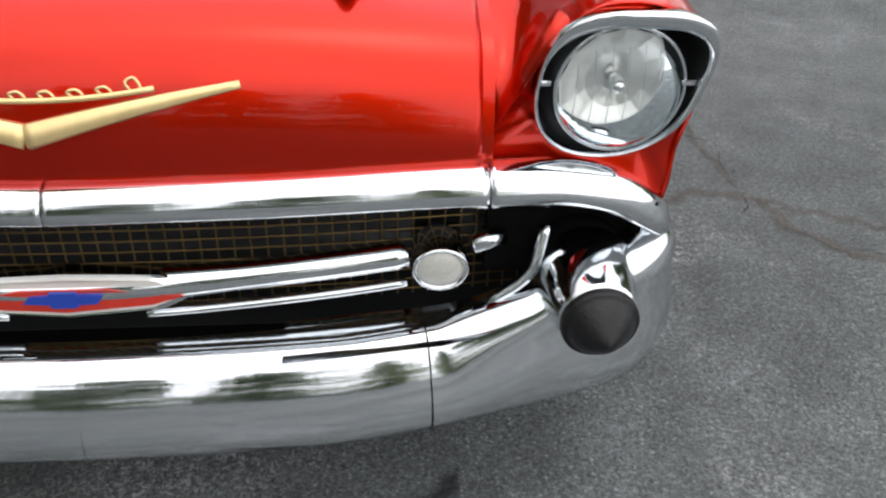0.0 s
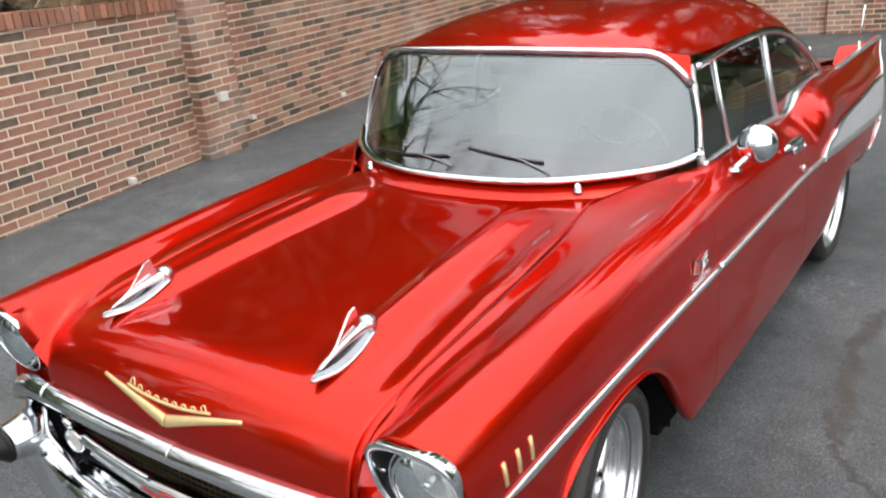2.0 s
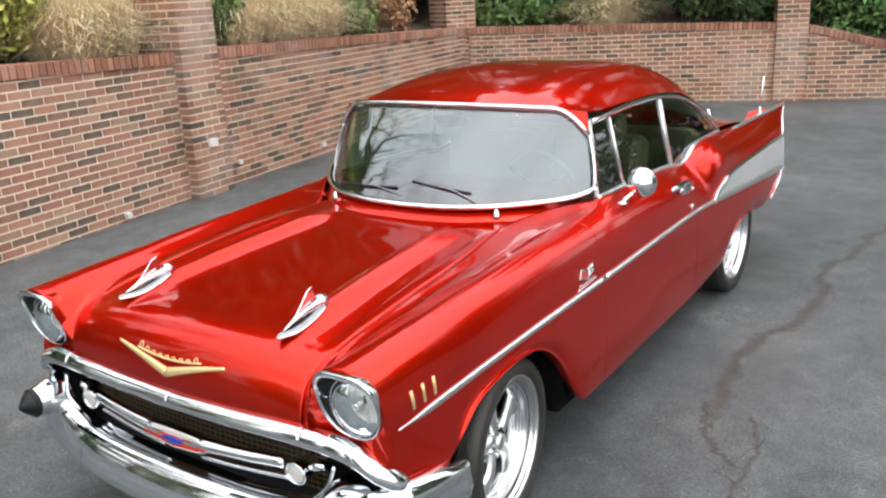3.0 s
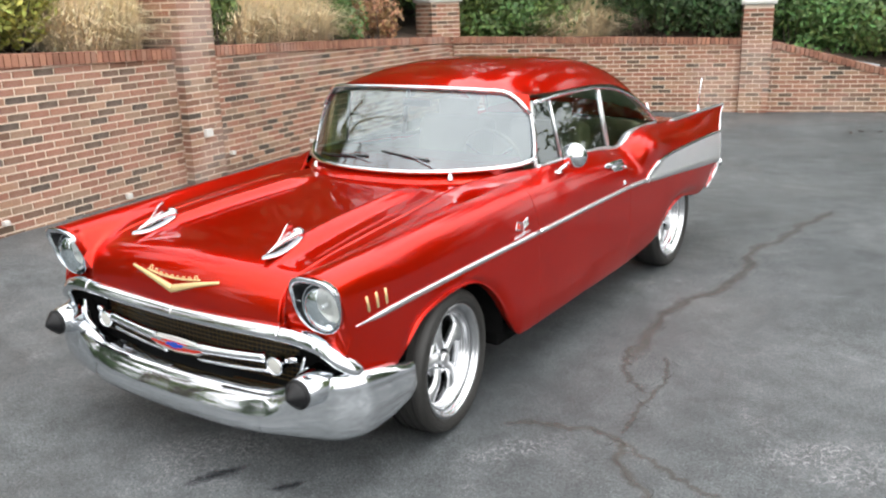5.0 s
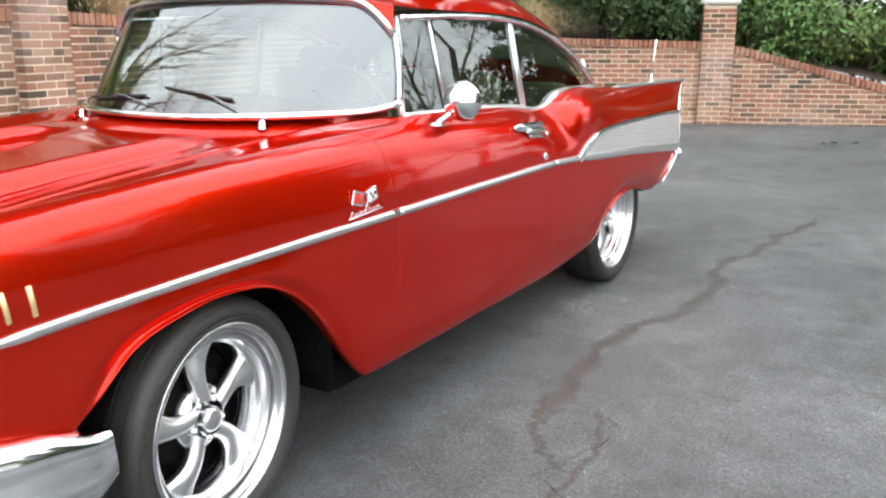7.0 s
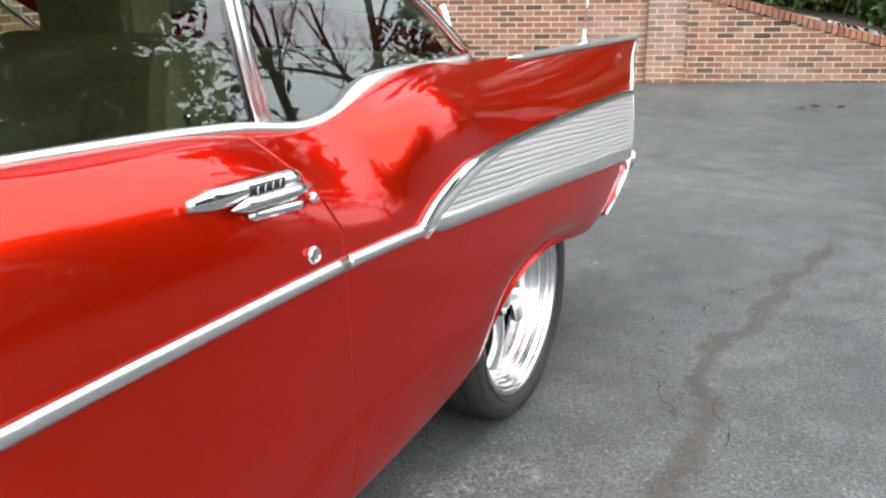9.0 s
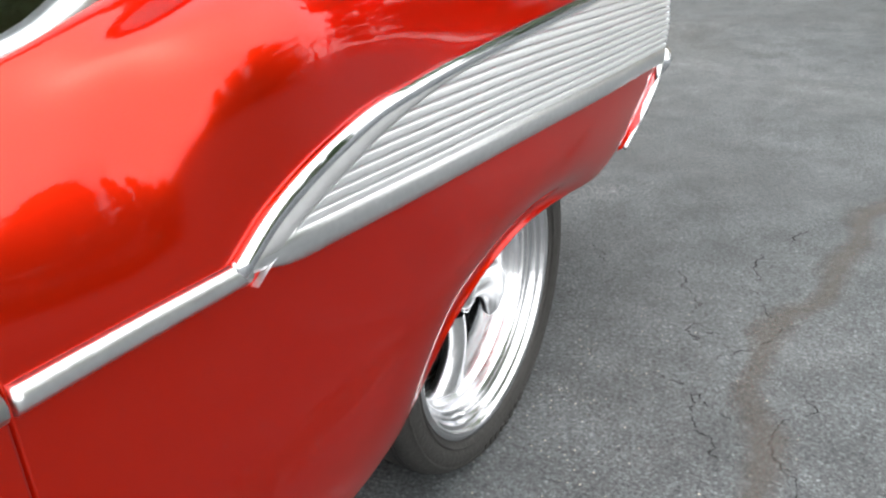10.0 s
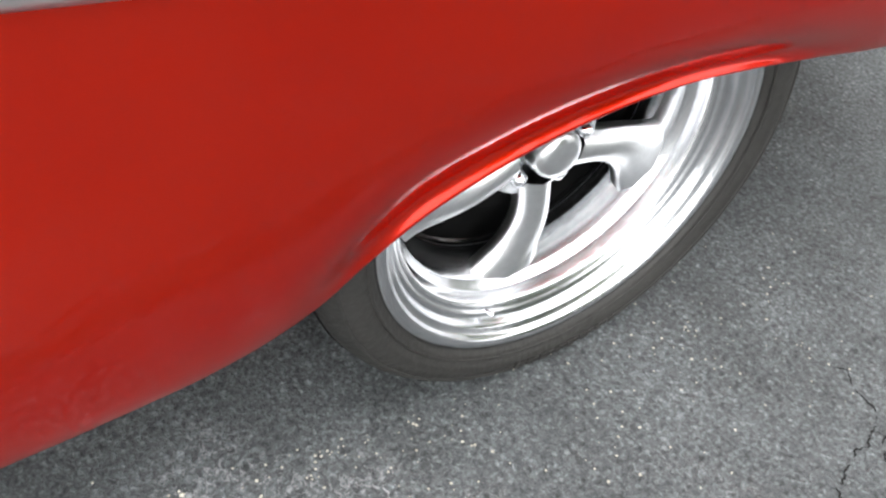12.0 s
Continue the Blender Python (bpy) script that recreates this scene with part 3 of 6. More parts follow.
def flank_rows(y0, y1, side, n, flange=True):
    ys = np.linspace(y0, y1, n)
    if flange:
        ys = np.r_[ys[0], ys[0], ys[0] + 0.003, ys[1:-1], ys[-1] - 0.003, ys[-1], ys[-1]]
    d = dense(section(ys))
    rows = np.stack([side * d[..., 0], bend(ys[:, None] + 0 * d[..., 1], d[..., 1]), d[..., 1]], -1)
    if y0 < -0.7:
        # the skin stops short of the lamp's bezel
        stop = -0.733 - 0.30 * (rows[..., 2] - 0.80)
        rows[..., 1] += np.maximum(stop - rows[..., 1], 0) * step(0.64, 0.72, rows[..., 2]) * step(0.64, 0.74, np.abs(rows[..., 0]))
    if flange:
        ends = [-1] if y0 < -0.7 else [0, -1]
        turned = np.array([0.35 if e == -1 and y1 > 4 else 1.0 for e in ends])[:, None]
        rows[ends, :, 0] -= side * 0.02 * turned
        rows[ends, :, 2] -= 0.012 * turned
        if y0 < -0.7:
            rows[0, :, 1] += 0.012 + 0.055 * np.clip((rows[0, :, 2] - 0.70) / 0.05, 0, 1)
            rows[0, :, 0] -= side * 0.004
    # the inner edge turns down into the gap
    inner = rows[:, :1].copy()
    inner[:, :, 2] -= 0.02
    return np.concatenate([inner, rows], 1)


PROBE_Y = np.linspace(-0.78, 4.05, 420)
PROBE = dense(section(PROBE_Y))


def flank_x(y, z):
    """How far out the left flank stands at (y, z)."""
    k = int(np.clip(np.searchsorted(PROBE_Y, y), 0, len(PROBE_Y) - 1))
    col = PROBE[k][20:46]
    return float(np.interp(-z, -col[:, 1], col[:, 0]))


car = thing("car", "candy red finned hardtop coupe with chrome trim, parked on asphalt", "car")


# fenders, doors and quarter panels
doors = {}
for side in (1, -1):
    sheet("fender", flank_rows(-0.765, DOOR_FRONT - 0.0018, side, 120), PAINT, car)
    doors[side] = sheet("door", flank_rows(DOOR_FRONT + 0.0018, DOOR_REAR - 0.0018, side, 70), PAINT, car)
    sheet("quarter_panel", flank_rows(DOOR_REAR + 0.0018, 4.05, side, 150), PAINT, car)
    # face behind the lamp, closing the pod
    rim_line = [p for p in flank_rows(-0.765, DOOR_FRONT - 0.0018, side, 120)[0] if p[2] > 0.66]
    hub_point = np.array((side * 0.768, -0.630, 0.765))
    # coloured near black, as the shaded hollow that the chrome mirrors
    sheet("nose_panel", [[tuple(hub_point + (p - hub_point) * t) for p in rim_line] for t in (0.02, 0.5, 1.0)], DARK, car)
    # added dark blocks: shade behind the bar, hiding red from the bullet's reflection
    part("nose_shade_block", block((0.25, 0.02, 0.15), (side * 0.742, -0.690, 0.555), 0.004), DARK, car)
    part("bar_reflection_block", block((0.25, 0.06, 0.006), (side * 0.742, -0.725, 0.633), 0.002, 1), DARK, car)


# hood
def base_y(x):
    return 0.575 + 0.425 * (np.abs(x) / 0.765) ** 2.6


HOOD_MID = [(0, -0.775, 0.672), (1, -0.790, 0.725), (2, -0.786, 0.790), (3, -0.762, 0.852), (4, -0.714, 0.900), (5, -0.618, 0.928), (6, -0.40, 0.950), (7, -0.10, 0.970), (8, 0.20, 0.985), (9, 0.40, 0.994), (10, 0.515, 1.000)]
HOOD_EDGE = [(0, -0.760, 0.690), (1, -0.768, 0.735), (2, -0.755, 0.788), (3, -0.731, 0.832), (4, -0.682, 0.870), (5, -0.597, 0.894), (6, -0.40, 0.926), (7, -0.10, 0.958), (8, 0.20, 0.980), (9, 0.45, 0.993), (10, 0.650, 1.002)]


def ridge_x(y):
    return 0.412 - 0.062 * (y + 0.62)


def hood_point(u, s):
    """u from -1 to 1 across, s from 0 at the lip to 10 at the cowl."""
    s = np.atleast_1d(s)
    m, e = flowing(HOOD_MID, s), flowing(HOOD_EDGE, s)
    w = abs(u) ** 2.2
    y, z = m[:, 0] * (1 - w) + e[:, 0] * w, m[:, 1] * (1 - w) + e[:, 1] * w
    x = u * (np.interp(y, [p[0] for p in SEAM[:7]], [p[1] for p in SEAM[:7]]) - 0.007)
    on = step(-0.66, -0.45, y) * (1 - step(0.28, 0.54, y))
    d = np.abs(x) - ridge_x(y)
    z = z + on * 0.030 * np.exp(-(np.abs(d) / np.where(d > 0, 0.046, 0.034)) ** 2.4)
    z = z - on * 0.012 * step(0.0, 0.05, -d - 0.04) * (1 - 0.5 * (x / 0.4) ** 2)
    z = z - on * 0.010 * step(0.05, 0.07, d) * step(0.0, 0.05, 0.18 - d)
    return np.stack([x, y, z], -1)


HOOD_S = np.r_[np.linspace(0, 5, 40), np.linspace(5.1, 10, 70)]
hood_rows = np.stack([hood_point(u, HOOD_S) for u in np.linspace(-1, 1, 121)])
lip = hood_rows[:, :1] + np.array([0, 0.03, -0.004])
drop = np.r_[hood_rows[:1] - [0, 0, 0.02], hood_rows, hood_rows[-1:] - [0, 0, 0.02]]
for side in (1, -1):
    # return flange that closes the gap beside the hood's front corner
    line = hood_rows[-1 if side > 0 else 0][:46]
    sheet("gap_flange", [line + [-side * 0.012, 0.010, 0.0], line + [side * 0.018, 0.010, -0.002]], PAINT, car)
    # black strip just below the hood's edge, painted as the gap's shade
    line = hood_rows[-1 if side > 0 else 0][44:]
    sheet("hood_gap_shade", [line + [-side * 0.003, 0, -0.006], line + [side * 0.012, 0, -0.006]], DARK, car)
hood = sheet("hood", drop, PAINT, car, "gloss red hood with two raised wind splits")
sheet("hood_lip", [[tuple(p) for p in hood_rows[:, 0]], [tuple(p) for p in lip[:, 0]]], PAINT, car)


# cowl between hood and glass
rows = []
for t in np.linspace(0, 1, 8):
    rows.append([(x, base_y(x) - 0.073 * (1 - t) + 0.02 * t, 1.000 + 0.044 * t**0.8) for x in np.linspace(-0.66, 0.66, 60)])
sheet("cowl", rows, PAINT, car)

# trunk lid and tail
TAIL = [(0, 2.84, 1.070), (1, 2.98, 1.050), (2, 3.3, 1.000), (3, 3.7, 0.965), (4, 4.0, 0.925), (5, 4.12, 0.86), (6, 4.13, 0.70), (7, 4.05, 0.52), (8, 3.98, 0.42)]
rows = []
for p in flowing(TAIL, np.linspace(0, 8, 70)):
    half = np.interp(p[0], [2.84, 2.95, 3.2, 3.7, 4.05, 4.2], [0.715, 0.685, 0.612, 0.592, 0.60, 0.62]) if p[1] > 0.87 else 0.62
    rows.append([(half * u, p[0], p[1] + 0.02 * (1 - u * u) * step(2.9, 3.2, p[0])) for u in np.linspace(-1, 1, 30)])
sheet("trunk_lid", rows, PAINT, car)
for side in (1, -1):
    col = dense(section(np.array([4.05])))[0]
    yy = bend(4.05, col[:, 1])
    rows = [[(side * x, y, z) for x, y, z in zip(col[:, 0], yy, col[:, 1])], [(side * (0.60 if z < 1.0 else x - 0.03), y + 0.002, z) for x, y, z in zip(col[:, 0], yy, col[:, 1])]]
    sheet("fin_end", rows, PAINT, car)
    k = range(13, 41)
    path = [(side * (col[i, 0] - 0.002), yy[i] + 0.004, col[i, 1]) for i in k]
    solid("tail_bezel", tube(path, 0.009), CHROME, car, "chrome tail lamp bezel")
    solid("tail_lamp", lathe([(0.0, 0.0), (0.0, 0.05), (0.03, 0.046), (0.05, 0.02), (0.052, 0.0)], 24, (side * 0.79, 3.90, 0.80), "y"), TAIL_RED, car, "red tail lamp")

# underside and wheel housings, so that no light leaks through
# the near-black colour of these parts carries the shade under the car
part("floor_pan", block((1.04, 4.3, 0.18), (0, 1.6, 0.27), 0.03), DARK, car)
# wide pan added to block light from the ground beneath
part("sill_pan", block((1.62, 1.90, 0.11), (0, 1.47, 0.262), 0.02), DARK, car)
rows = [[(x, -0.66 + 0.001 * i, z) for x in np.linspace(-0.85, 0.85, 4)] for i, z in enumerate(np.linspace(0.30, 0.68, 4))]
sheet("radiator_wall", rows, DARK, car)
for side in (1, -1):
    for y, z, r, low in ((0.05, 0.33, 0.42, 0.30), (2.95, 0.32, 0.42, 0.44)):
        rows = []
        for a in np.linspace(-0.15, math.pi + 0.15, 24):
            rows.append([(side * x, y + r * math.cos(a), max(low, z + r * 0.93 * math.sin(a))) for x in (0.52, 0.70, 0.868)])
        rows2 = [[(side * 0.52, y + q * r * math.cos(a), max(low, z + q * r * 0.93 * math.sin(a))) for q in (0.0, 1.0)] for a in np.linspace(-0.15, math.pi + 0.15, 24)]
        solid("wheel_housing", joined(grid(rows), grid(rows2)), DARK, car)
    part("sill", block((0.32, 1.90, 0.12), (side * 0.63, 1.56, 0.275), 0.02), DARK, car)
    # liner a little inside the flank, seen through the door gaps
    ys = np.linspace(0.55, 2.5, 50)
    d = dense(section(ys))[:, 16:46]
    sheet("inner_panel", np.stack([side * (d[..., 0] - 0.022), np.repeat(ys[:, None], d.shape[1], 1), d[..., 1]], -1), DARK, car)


# ---- glasshouse ----
def top_y(x):
    return 0.935 + 0.145 * (np.abs(x) / 0.69) ** 3


def top_z(x):
    return 1.451 - 0.026 * (np.abs(x) / 0.69) ** 2.6


ROOF_MID = [(0, 0.925, 1.468), (1, 1.10, 1.512), (2, 1.4, 1.550), (3, 1.75, 1.564), (4, 2.1, 1.551), (5, 2.35, 1.514), (6, 2.50, 1.470), (7, 2.56, 1.44)]
ROOF_EDGE = [(0, 1.075, 1.418), (1, 1.25, 1.412), (2, 1.55, 1.408), (3, 1.90, 1.402), (4, 2.20, 1.364), (5, 2.45, 1.288), (6, 2.68, 1.176), (7, 2.88, 1.050)]
S = np.linspace(0, 7, 64)
mid, edge = flowing(ROOF_MID, S), flowing(ROOF_EDGE, S)
roof_rows = []
for u in np.linspace(-1, 1, 61):
    # nearly flat across, then turning down steeply to the rails
    w = abs(u) ** np.interp(S, [0, 1.5, 4, 7], [3.0, 4.2, 4.6, 3.6])
    x = u * np.interp(S, [0, 3, 5, 7], [0.692, 0.714, 0.724, 0.735])
    roof_rows.append(np.stack([x, mid[:, 0] * (1 - w) + edge[:, 0] * w, mid[:, 1] * (1 - w) + edge[:, 1] * w], -1))
roof_rows = np.stack(roof_rows)
sheet("roof", roof_rows, PAINT, car)
sheet("headliner", roof_rows[2:-2] - [0, 0, 0.03], LINING, car)

# windscreen
ws = np.linspace(-1, 1, 61)
low_line = np.stack([0.765 * ws, base_y(0.765 * ws), 1.050 + 0.018 * ws**2], -1)
high_line = np.stack([0.69 * ws, top_y(0.69 * ws), top_z(0.69 * ws)], -1)
# both corners of each side are rounded
round_top = 0.30 * np.clip((np.abs(ws) - 0.78) / 0.22, 0, 1)[:, None] ** 2.6
round_low = 0.07 * np.clip((np.abs(ws) - 0.86) / 0.14, 0, 1)[:, None] ** 2.2
low_line, high_line = low_line * (1 - round_low) + high_line * round_low, high_line * (1 - round_top) + low_line * round_top
sheet("roof_header", [roof_rows[:, 0] + [0, -0.002, 0.0], roof_rows[:, 0] * 0.5 + high_line * 0.5 + [0, -0.006, 0.002], high_line + [0, -0.004, 0.004]], PAINT, car)
rows = []
for t in np.linspace(0, 1, 14):
    bulge = 0.022 * math.sin(math.pi * t)
    rows.append(low_line * (1 - t) + high_line * t + np.stack([0.4 * bulge * ws, -bulge * (1 - ws * ws), bulge * 0.5 * (1 - ws * ws)], -1))
windscreen = sheet("windscreen", rows, GLASS, car, "curved wraparound windscreen")
flat = [(-0.016, -0.009), (-0.010, 0.007), (0.010, 0.010), (0.018, -0.002), (0.010, -0.012)]
solid("lower_screen_trim", sweep(low_line + [0, -0.006, 0.002], [(a * 1.6, b * 1.1) for a, b in flat]), CHROME, windscreen, "chrome trim")
solid("upper_screen_trim", sweep(high_line + [0, -0.004, 0.004], [(a * 1.35, b * 1.1) for a, b in flat]), CHROME, windscreen, "chrome trim")
for side in (1, -1):
    post = smooth_path([(side * 0.772, 0.990, 1.046), (side * 0.757, 1.000, 1.12), (side * 0.727, 1.038, 1.26), (side * 0.692, 1.085, 1.378)], 16)
    solid("screen_pillar", sweep(post + [-side * 0.004, 0.016, 0.0], [(-0.013, -0.012), (-0.010, 0.010), (0.010, 0.011), (0.013, -0.010)], up=(side, 0, 0)), SATIN, car, "bright windscreen pillar")
    edge_line = np.stack([r[-1 if side > 0 else 0] for r in rows]) + [side * 0.002, -0.004, 0.002]
    solid("side_screen_trim", sweep(edge_line, [(-0.015, -0.006), (-0.010, 0.007), (0.010, 0.008), (0.015, -0.006)], up=(side, 0, 0)), CHROME, windscreen, "chrome trim")
# rear glass
rear = roof_rows[6:-6, -1]
foot = np.stack([0.66 * np.linspace(-1, 1, len(rear)), 2.98 - 0.10 * np.linspace(-1, 1, len(rear)) ** 2, np.full(len(rear), 1.058)], -1)
rows = [rear * (1 - t) + foot * t for t in np.linspace(0, 1, 10)]
back_glass = sheet("rear_window", rows, GLASS, car)
solid("rear_window_trim", tube(np.r_[foot[::-1], rear], 0.012, 6), CHROME, back_glass)


def pane_x(z):
    return 0.782 - 0.205 * (z - 1.0)


WINDOW_TOP = [(1.09, 1.368), (1.25, 1.376), (1.55, 1.384), (1.9, 1.376), (2.2, 1.335), (2.42, 1.268), (2.62, 1.168), (2.74, 1.082)]
WINDOW_LOW = [(1.0, 1.050), (1.5, 1.042), (1.86, 1.024), (2.06, 1.003), (2.14, 1.012), (2.24, 1.048), (2.36, 1.066), (2.55, 1.070), (2.74, 1.070)]
for side in (1, -1):
    def wall_of_glass(y0, y1, n, side=side):
        ys = np.linspace(y0, y1, n)
        lo, hi = flowing(WINDOW_LOW, ys), flowing(WINDOW_TOP, ys)
        rows = []
        for t in np.linspace(0, 1, 8):
            z = lo * (1 - t) + hi * t
            skew = np.where(ys < 1.2, 0.09 * (z - 1.05) / 0.32, 0)
            rows.append(np.stack([side * pane_x(z), ys + skew * np.clip((1.2 - ys) / 0.2, 0, 1), z], -1))
        return rows

    for name, y0, y1 in (("vent_window", 1.0, 1.285), ("door_glass", 1.30, 1.90), ("quarter_glass", 1.93, 2.735)):
        sheet(name, wall_of_glass(y0, y1, 26), SIDE_GLASS, car)
    ys = np.linspace(1.085, 2.745, 50)
    hi = flowing(WINDOW_TOP, ys)
    solid("drip_rail", sweep(np.stack([side * (pane_x(hi) + 0.006), ys, hi + 0.008], -1), [(-0.011, -0.008), (-0.008, 0.010), (0.010, 0.010), (0.012, -0.006)], up=(side, 0, 0)), CHROME, car, "chrome drip rail")
    ys = np.linspace(1.0, 2.76, 70)
    lo = flowing(WINDOW_LOW, ys)
    wide = 1 + 0.8 * np.exp(-(((ys - 2.24) / 0.13) ** 2))
    solid("belt_trim", sweep(np.stack([side * (pane_x(lo) + 0.006), ys, lo - 0.003], -1), [(-0.012, -0.006), (-0.010, 0.009), (0.012, 0.008), (0.013, -0.008)], up=(side, 0, 0), scales=wide), SPOKES, car, "bright window sill trim")
    for yb, yt, r in ((1.292, 1.268, 0.007), (1.912, 1.908, 0.0088), (1.930, 1.926, 0.0088)):
        zb, zt = flowing(WINDOW_LOW, np.array([yb]))[0], flowing(WINDOW_TOP, np.array([yt]))[0]
        solid("window_divider", sweep([(side * (pane_x(z) + 0.002), yb + (yt - yb) * t, z) for t, z in ((0, zb - 0.004), (0.5, (zb + zt) / 2), (1, zt))], [(-r, -0.008), (-r, 0.008), (r, 0.008), (r, -0.008)], up=(side, 0, 0)), SPOKES, car, "bright window divider")
    solid("rear_pillar_trim", tube([(side * 0.737, 2.735, 1.078), (side * 0.728, 2.752, 1.12), (side * 0.715, 2.72, 1.20)], 0.012, 8), CHROME, car)


# ---- bright work on the flanks ----
def on_flank(ys, zs, side, off=0.0):
    return np.array([(side * (flank_x(y, z) + off), float(bend(y, z)), z) for y, z in zip(ys, zs)])


SPEAR_Z = [(-0.67, 0.740), (-0.3, 0.750), (0.3, 0.764), (0.75, 0.770), (1.5, 0.779), (1.96, 0.780), (2.28, 0.770)]
LOW_Z = [(2.20, 0.778), (2.5, 0.757), (2.86, 0.734), (3.3, 0.699), (3.7, 0.672), (4.04, 0.652)]
HIGH_Z = [(2.205, 0.774), (2.262, 0.812), (2.335, 0.845), (2.415, 0.865), (2.58, 0.879), (2.79, 0.883), (3.1, 0.883), (3.5, 0.879), (4.04, 0.864)]
D_SHAPE = [(-0.014, -0.002), (-0.012, 0.006), (-0.005, 0.011), (0.005, 0.011), (0.012, 0.006), (0.014, -0.002)]
for side in (1, -1):
    for y0, y1 in ((-0.690, DOOR_FRONT - 0.004), (DOOR_FRONT + 0.004, DOOR_REAR - 0.004), (DOOR_REAR + 0.004, 2.22)):
        ys = np.linspace(y0, y1, 40)
        zs = flowing(SPEAR_Z, ys)
        taper = np.clip((ys + 0.690) / 0.16, 0.25, 1)
        solid("side_spear", sweep(on_flank(ys, zs, side, 0.001), D_SHAPE, up=(side, 0, 0), scales=taper), SPOKES, car, "bright satin side spear")
    ys = np.linspace(2.20, 4.04, 70)
    solid("lower_fin_trim", sweep(on_flank(ys, flowing(LOW_Z, ys), side, 0.002), [(a * 1.65, b * 0.9) for a, b in D_SHAPE], up=(side, 0, 0), scales=np.clip((ys - 2.19) / 0.10, 0.5, 1)), SPOKES, car, "bright satin trim")
    ys = np.r_[np.linspace(2.205, 2.7, 40), np.linspace(2.72, 4.04, 40)]
    fat = 1 + 0.1 * np.exp(-(((ys - 2.36) / 0.12) ** 2))
    solid("upper_fin_trim", sweep(on_flank(ys, flowing(HIGH_Z, ys), side, 0.002), [(a * 0.9, b) for a, b in D_SHAPE], up=(side, 0, 0), scales=fat), CHROME, car, "chrome trim")
    # ribbed insert
    ys = np.r_[np.linspace(2.225, 2.6, 46), np.linspace(2.62, 4.035, 54)]
    lo, hi = flowing(LOW_Z, ys), flowing(HIGH_Z, ys)
    # a plain border, wide at the front and narrowing to the tail
    plain = 0.010 + 0.030 * np.exp(-(((ys - 2.30) / 0.22) ** 2))
    border = [on_flank(ys, np.maximum(hi - plain * t, lo + 0.004), side, off) for t, off in ((0.0, 0.006), (0.12, 0.0095), (0.9, 0.0095), (1.0, 0.004))]
    sheet("fin_panel_border", border, SATIN, car, "plain silver border of the fin panel")
    rows = []
    for k in range(481):
        t = k / 480
        z = lo + 0.008 + 0.215 * t
        z = np.minimum(z, hi - plain)
        rib = 0.008 - 0.010 * math.exp(-(((t * 15) % 1.0 - 0.5) / 0.085) ** 2) + 0.0012 * math.sin(math.pi * ((t * 15 + 0.5) % 1.0))
        rows.append(on_flank(ys, z, side, rib))
    sheet("ribbed_panel", rows, RIBBED, car, "ribbed silver aluminium fin panel")
    # fin top moulding
    ys = np.linspace(2.93, 4.045, 60)
    c = flowing(CROWN, ys)
    path = np.stack([side * c[:, 0], bend(ys, c[:, 1]), c[:, 1] + 0.004], -1)
    solid("fin_moulding", sweep(path, [(-0.016, -0.008), (-0.012, 0.004), (0.0, 0.009), (0.012, 0.004), (0.016, -0.008)], scales=np.clip((ys - 2.92) / 0.08, 0.3, 1)), SPOKES, car, "bright fin moulding")
    # gold hash marks
    for y in (-0.612, -0.556, -0.500):
        path = on_flank([y + 0.006, y + 0.002, y - 0.002], [0.776, 0.808, 0.840], side, 0.001)
        solid("hash_mark", sweep(path, [(-0.006, -0.002), (-0.005, 0.004), (0.005, 0.004), (0.006, -0.002)], up=(side, 0, 0), scales=[0.95, 1.0, 1.0]), GOLD, car, "gold hash mark")
    # crossed pennants above a small script
    for dy, mat, tilt in ((-0.034, EMBLEM_RED, -16), (0.036, EMBLEM_WHITE, 16)):
        turn = Matrix.Rotation(radians(tilt), 4, "X")
        flag = part("pennant", block((0.005, 0.054, 0.044), (side * (flank_x(0.6, 0.85) + 0.004), 0.584 + dy, 0.846), 0.0015, 1, turn), CHROME, car, "chrome-edged enamel pennant badge")
        part("enamel", block((0.003, 0.040, 0.030), (side * (flank_x(0.6, 0.85) + 0.0065), 0.584 + dy, 0.846), 0.001, 1, turn), mat, flag)
        part("badge_staff", block((0.005, 0.004, 0.062), (side * (flank_x(0.6, 0.83) + 0.004), 0.584 + dy * 0.3, 0.828), 0.001, 1, Matrix.Rotation(radians(-tilt * 2), 4, "X")), CHROME, car)
    for i, y in enumerate((0.614, 0.625, 0.636)):
        part("badge_check", block((0.003, 0.009, 0.010), (side * (flank_x(0.6, 0.85) + 0.0085), y - 0.004, 0.853 - 0.011 * (i % 2)), 0.0008, 1), BLACK, car)
    ys = np.linspace(0.500, 0.675, 20)
    solid("script_bar", sweep(on_flank(ys, np.linspace(0.791, 0.801, 20), side, 0.003), [(-0.0028, -0.002), (-0.002, 0.003), (0.002, 0.003), (0.0028, -0.002)], up=(side, 0, 0), scales=np.interp(np.linspace(0, 1, 20), [0, 0.2, 1], [1.2, 1.0, 0.3])), CHROME, car, "thin chrome script bar")
    for i, y in enumerate(np.linspace(0.512, 0.640, 7)):
        z0, tall = 0.793 + 0.010 * i / 6, (0.018, 0.010, 0.011, 0.009, 0.012, 0.009, 0.010)[i]
        path = on_flank([y, y + 0.003, y + 0.009, y + 0.013, y + 0.014], [z0, z0 + 0.7 * tall, z0 + tall, z0 + 0.5 * tall, z0], side, 0.004)
        solid("script_lug", tube(smooth_path(path, 9), 0.0016, 5, up=(side, 0, 0)), CHROME, car)

    # door furniture
    door = doors[side]
    zs = np.linspace(0, 1, 24)

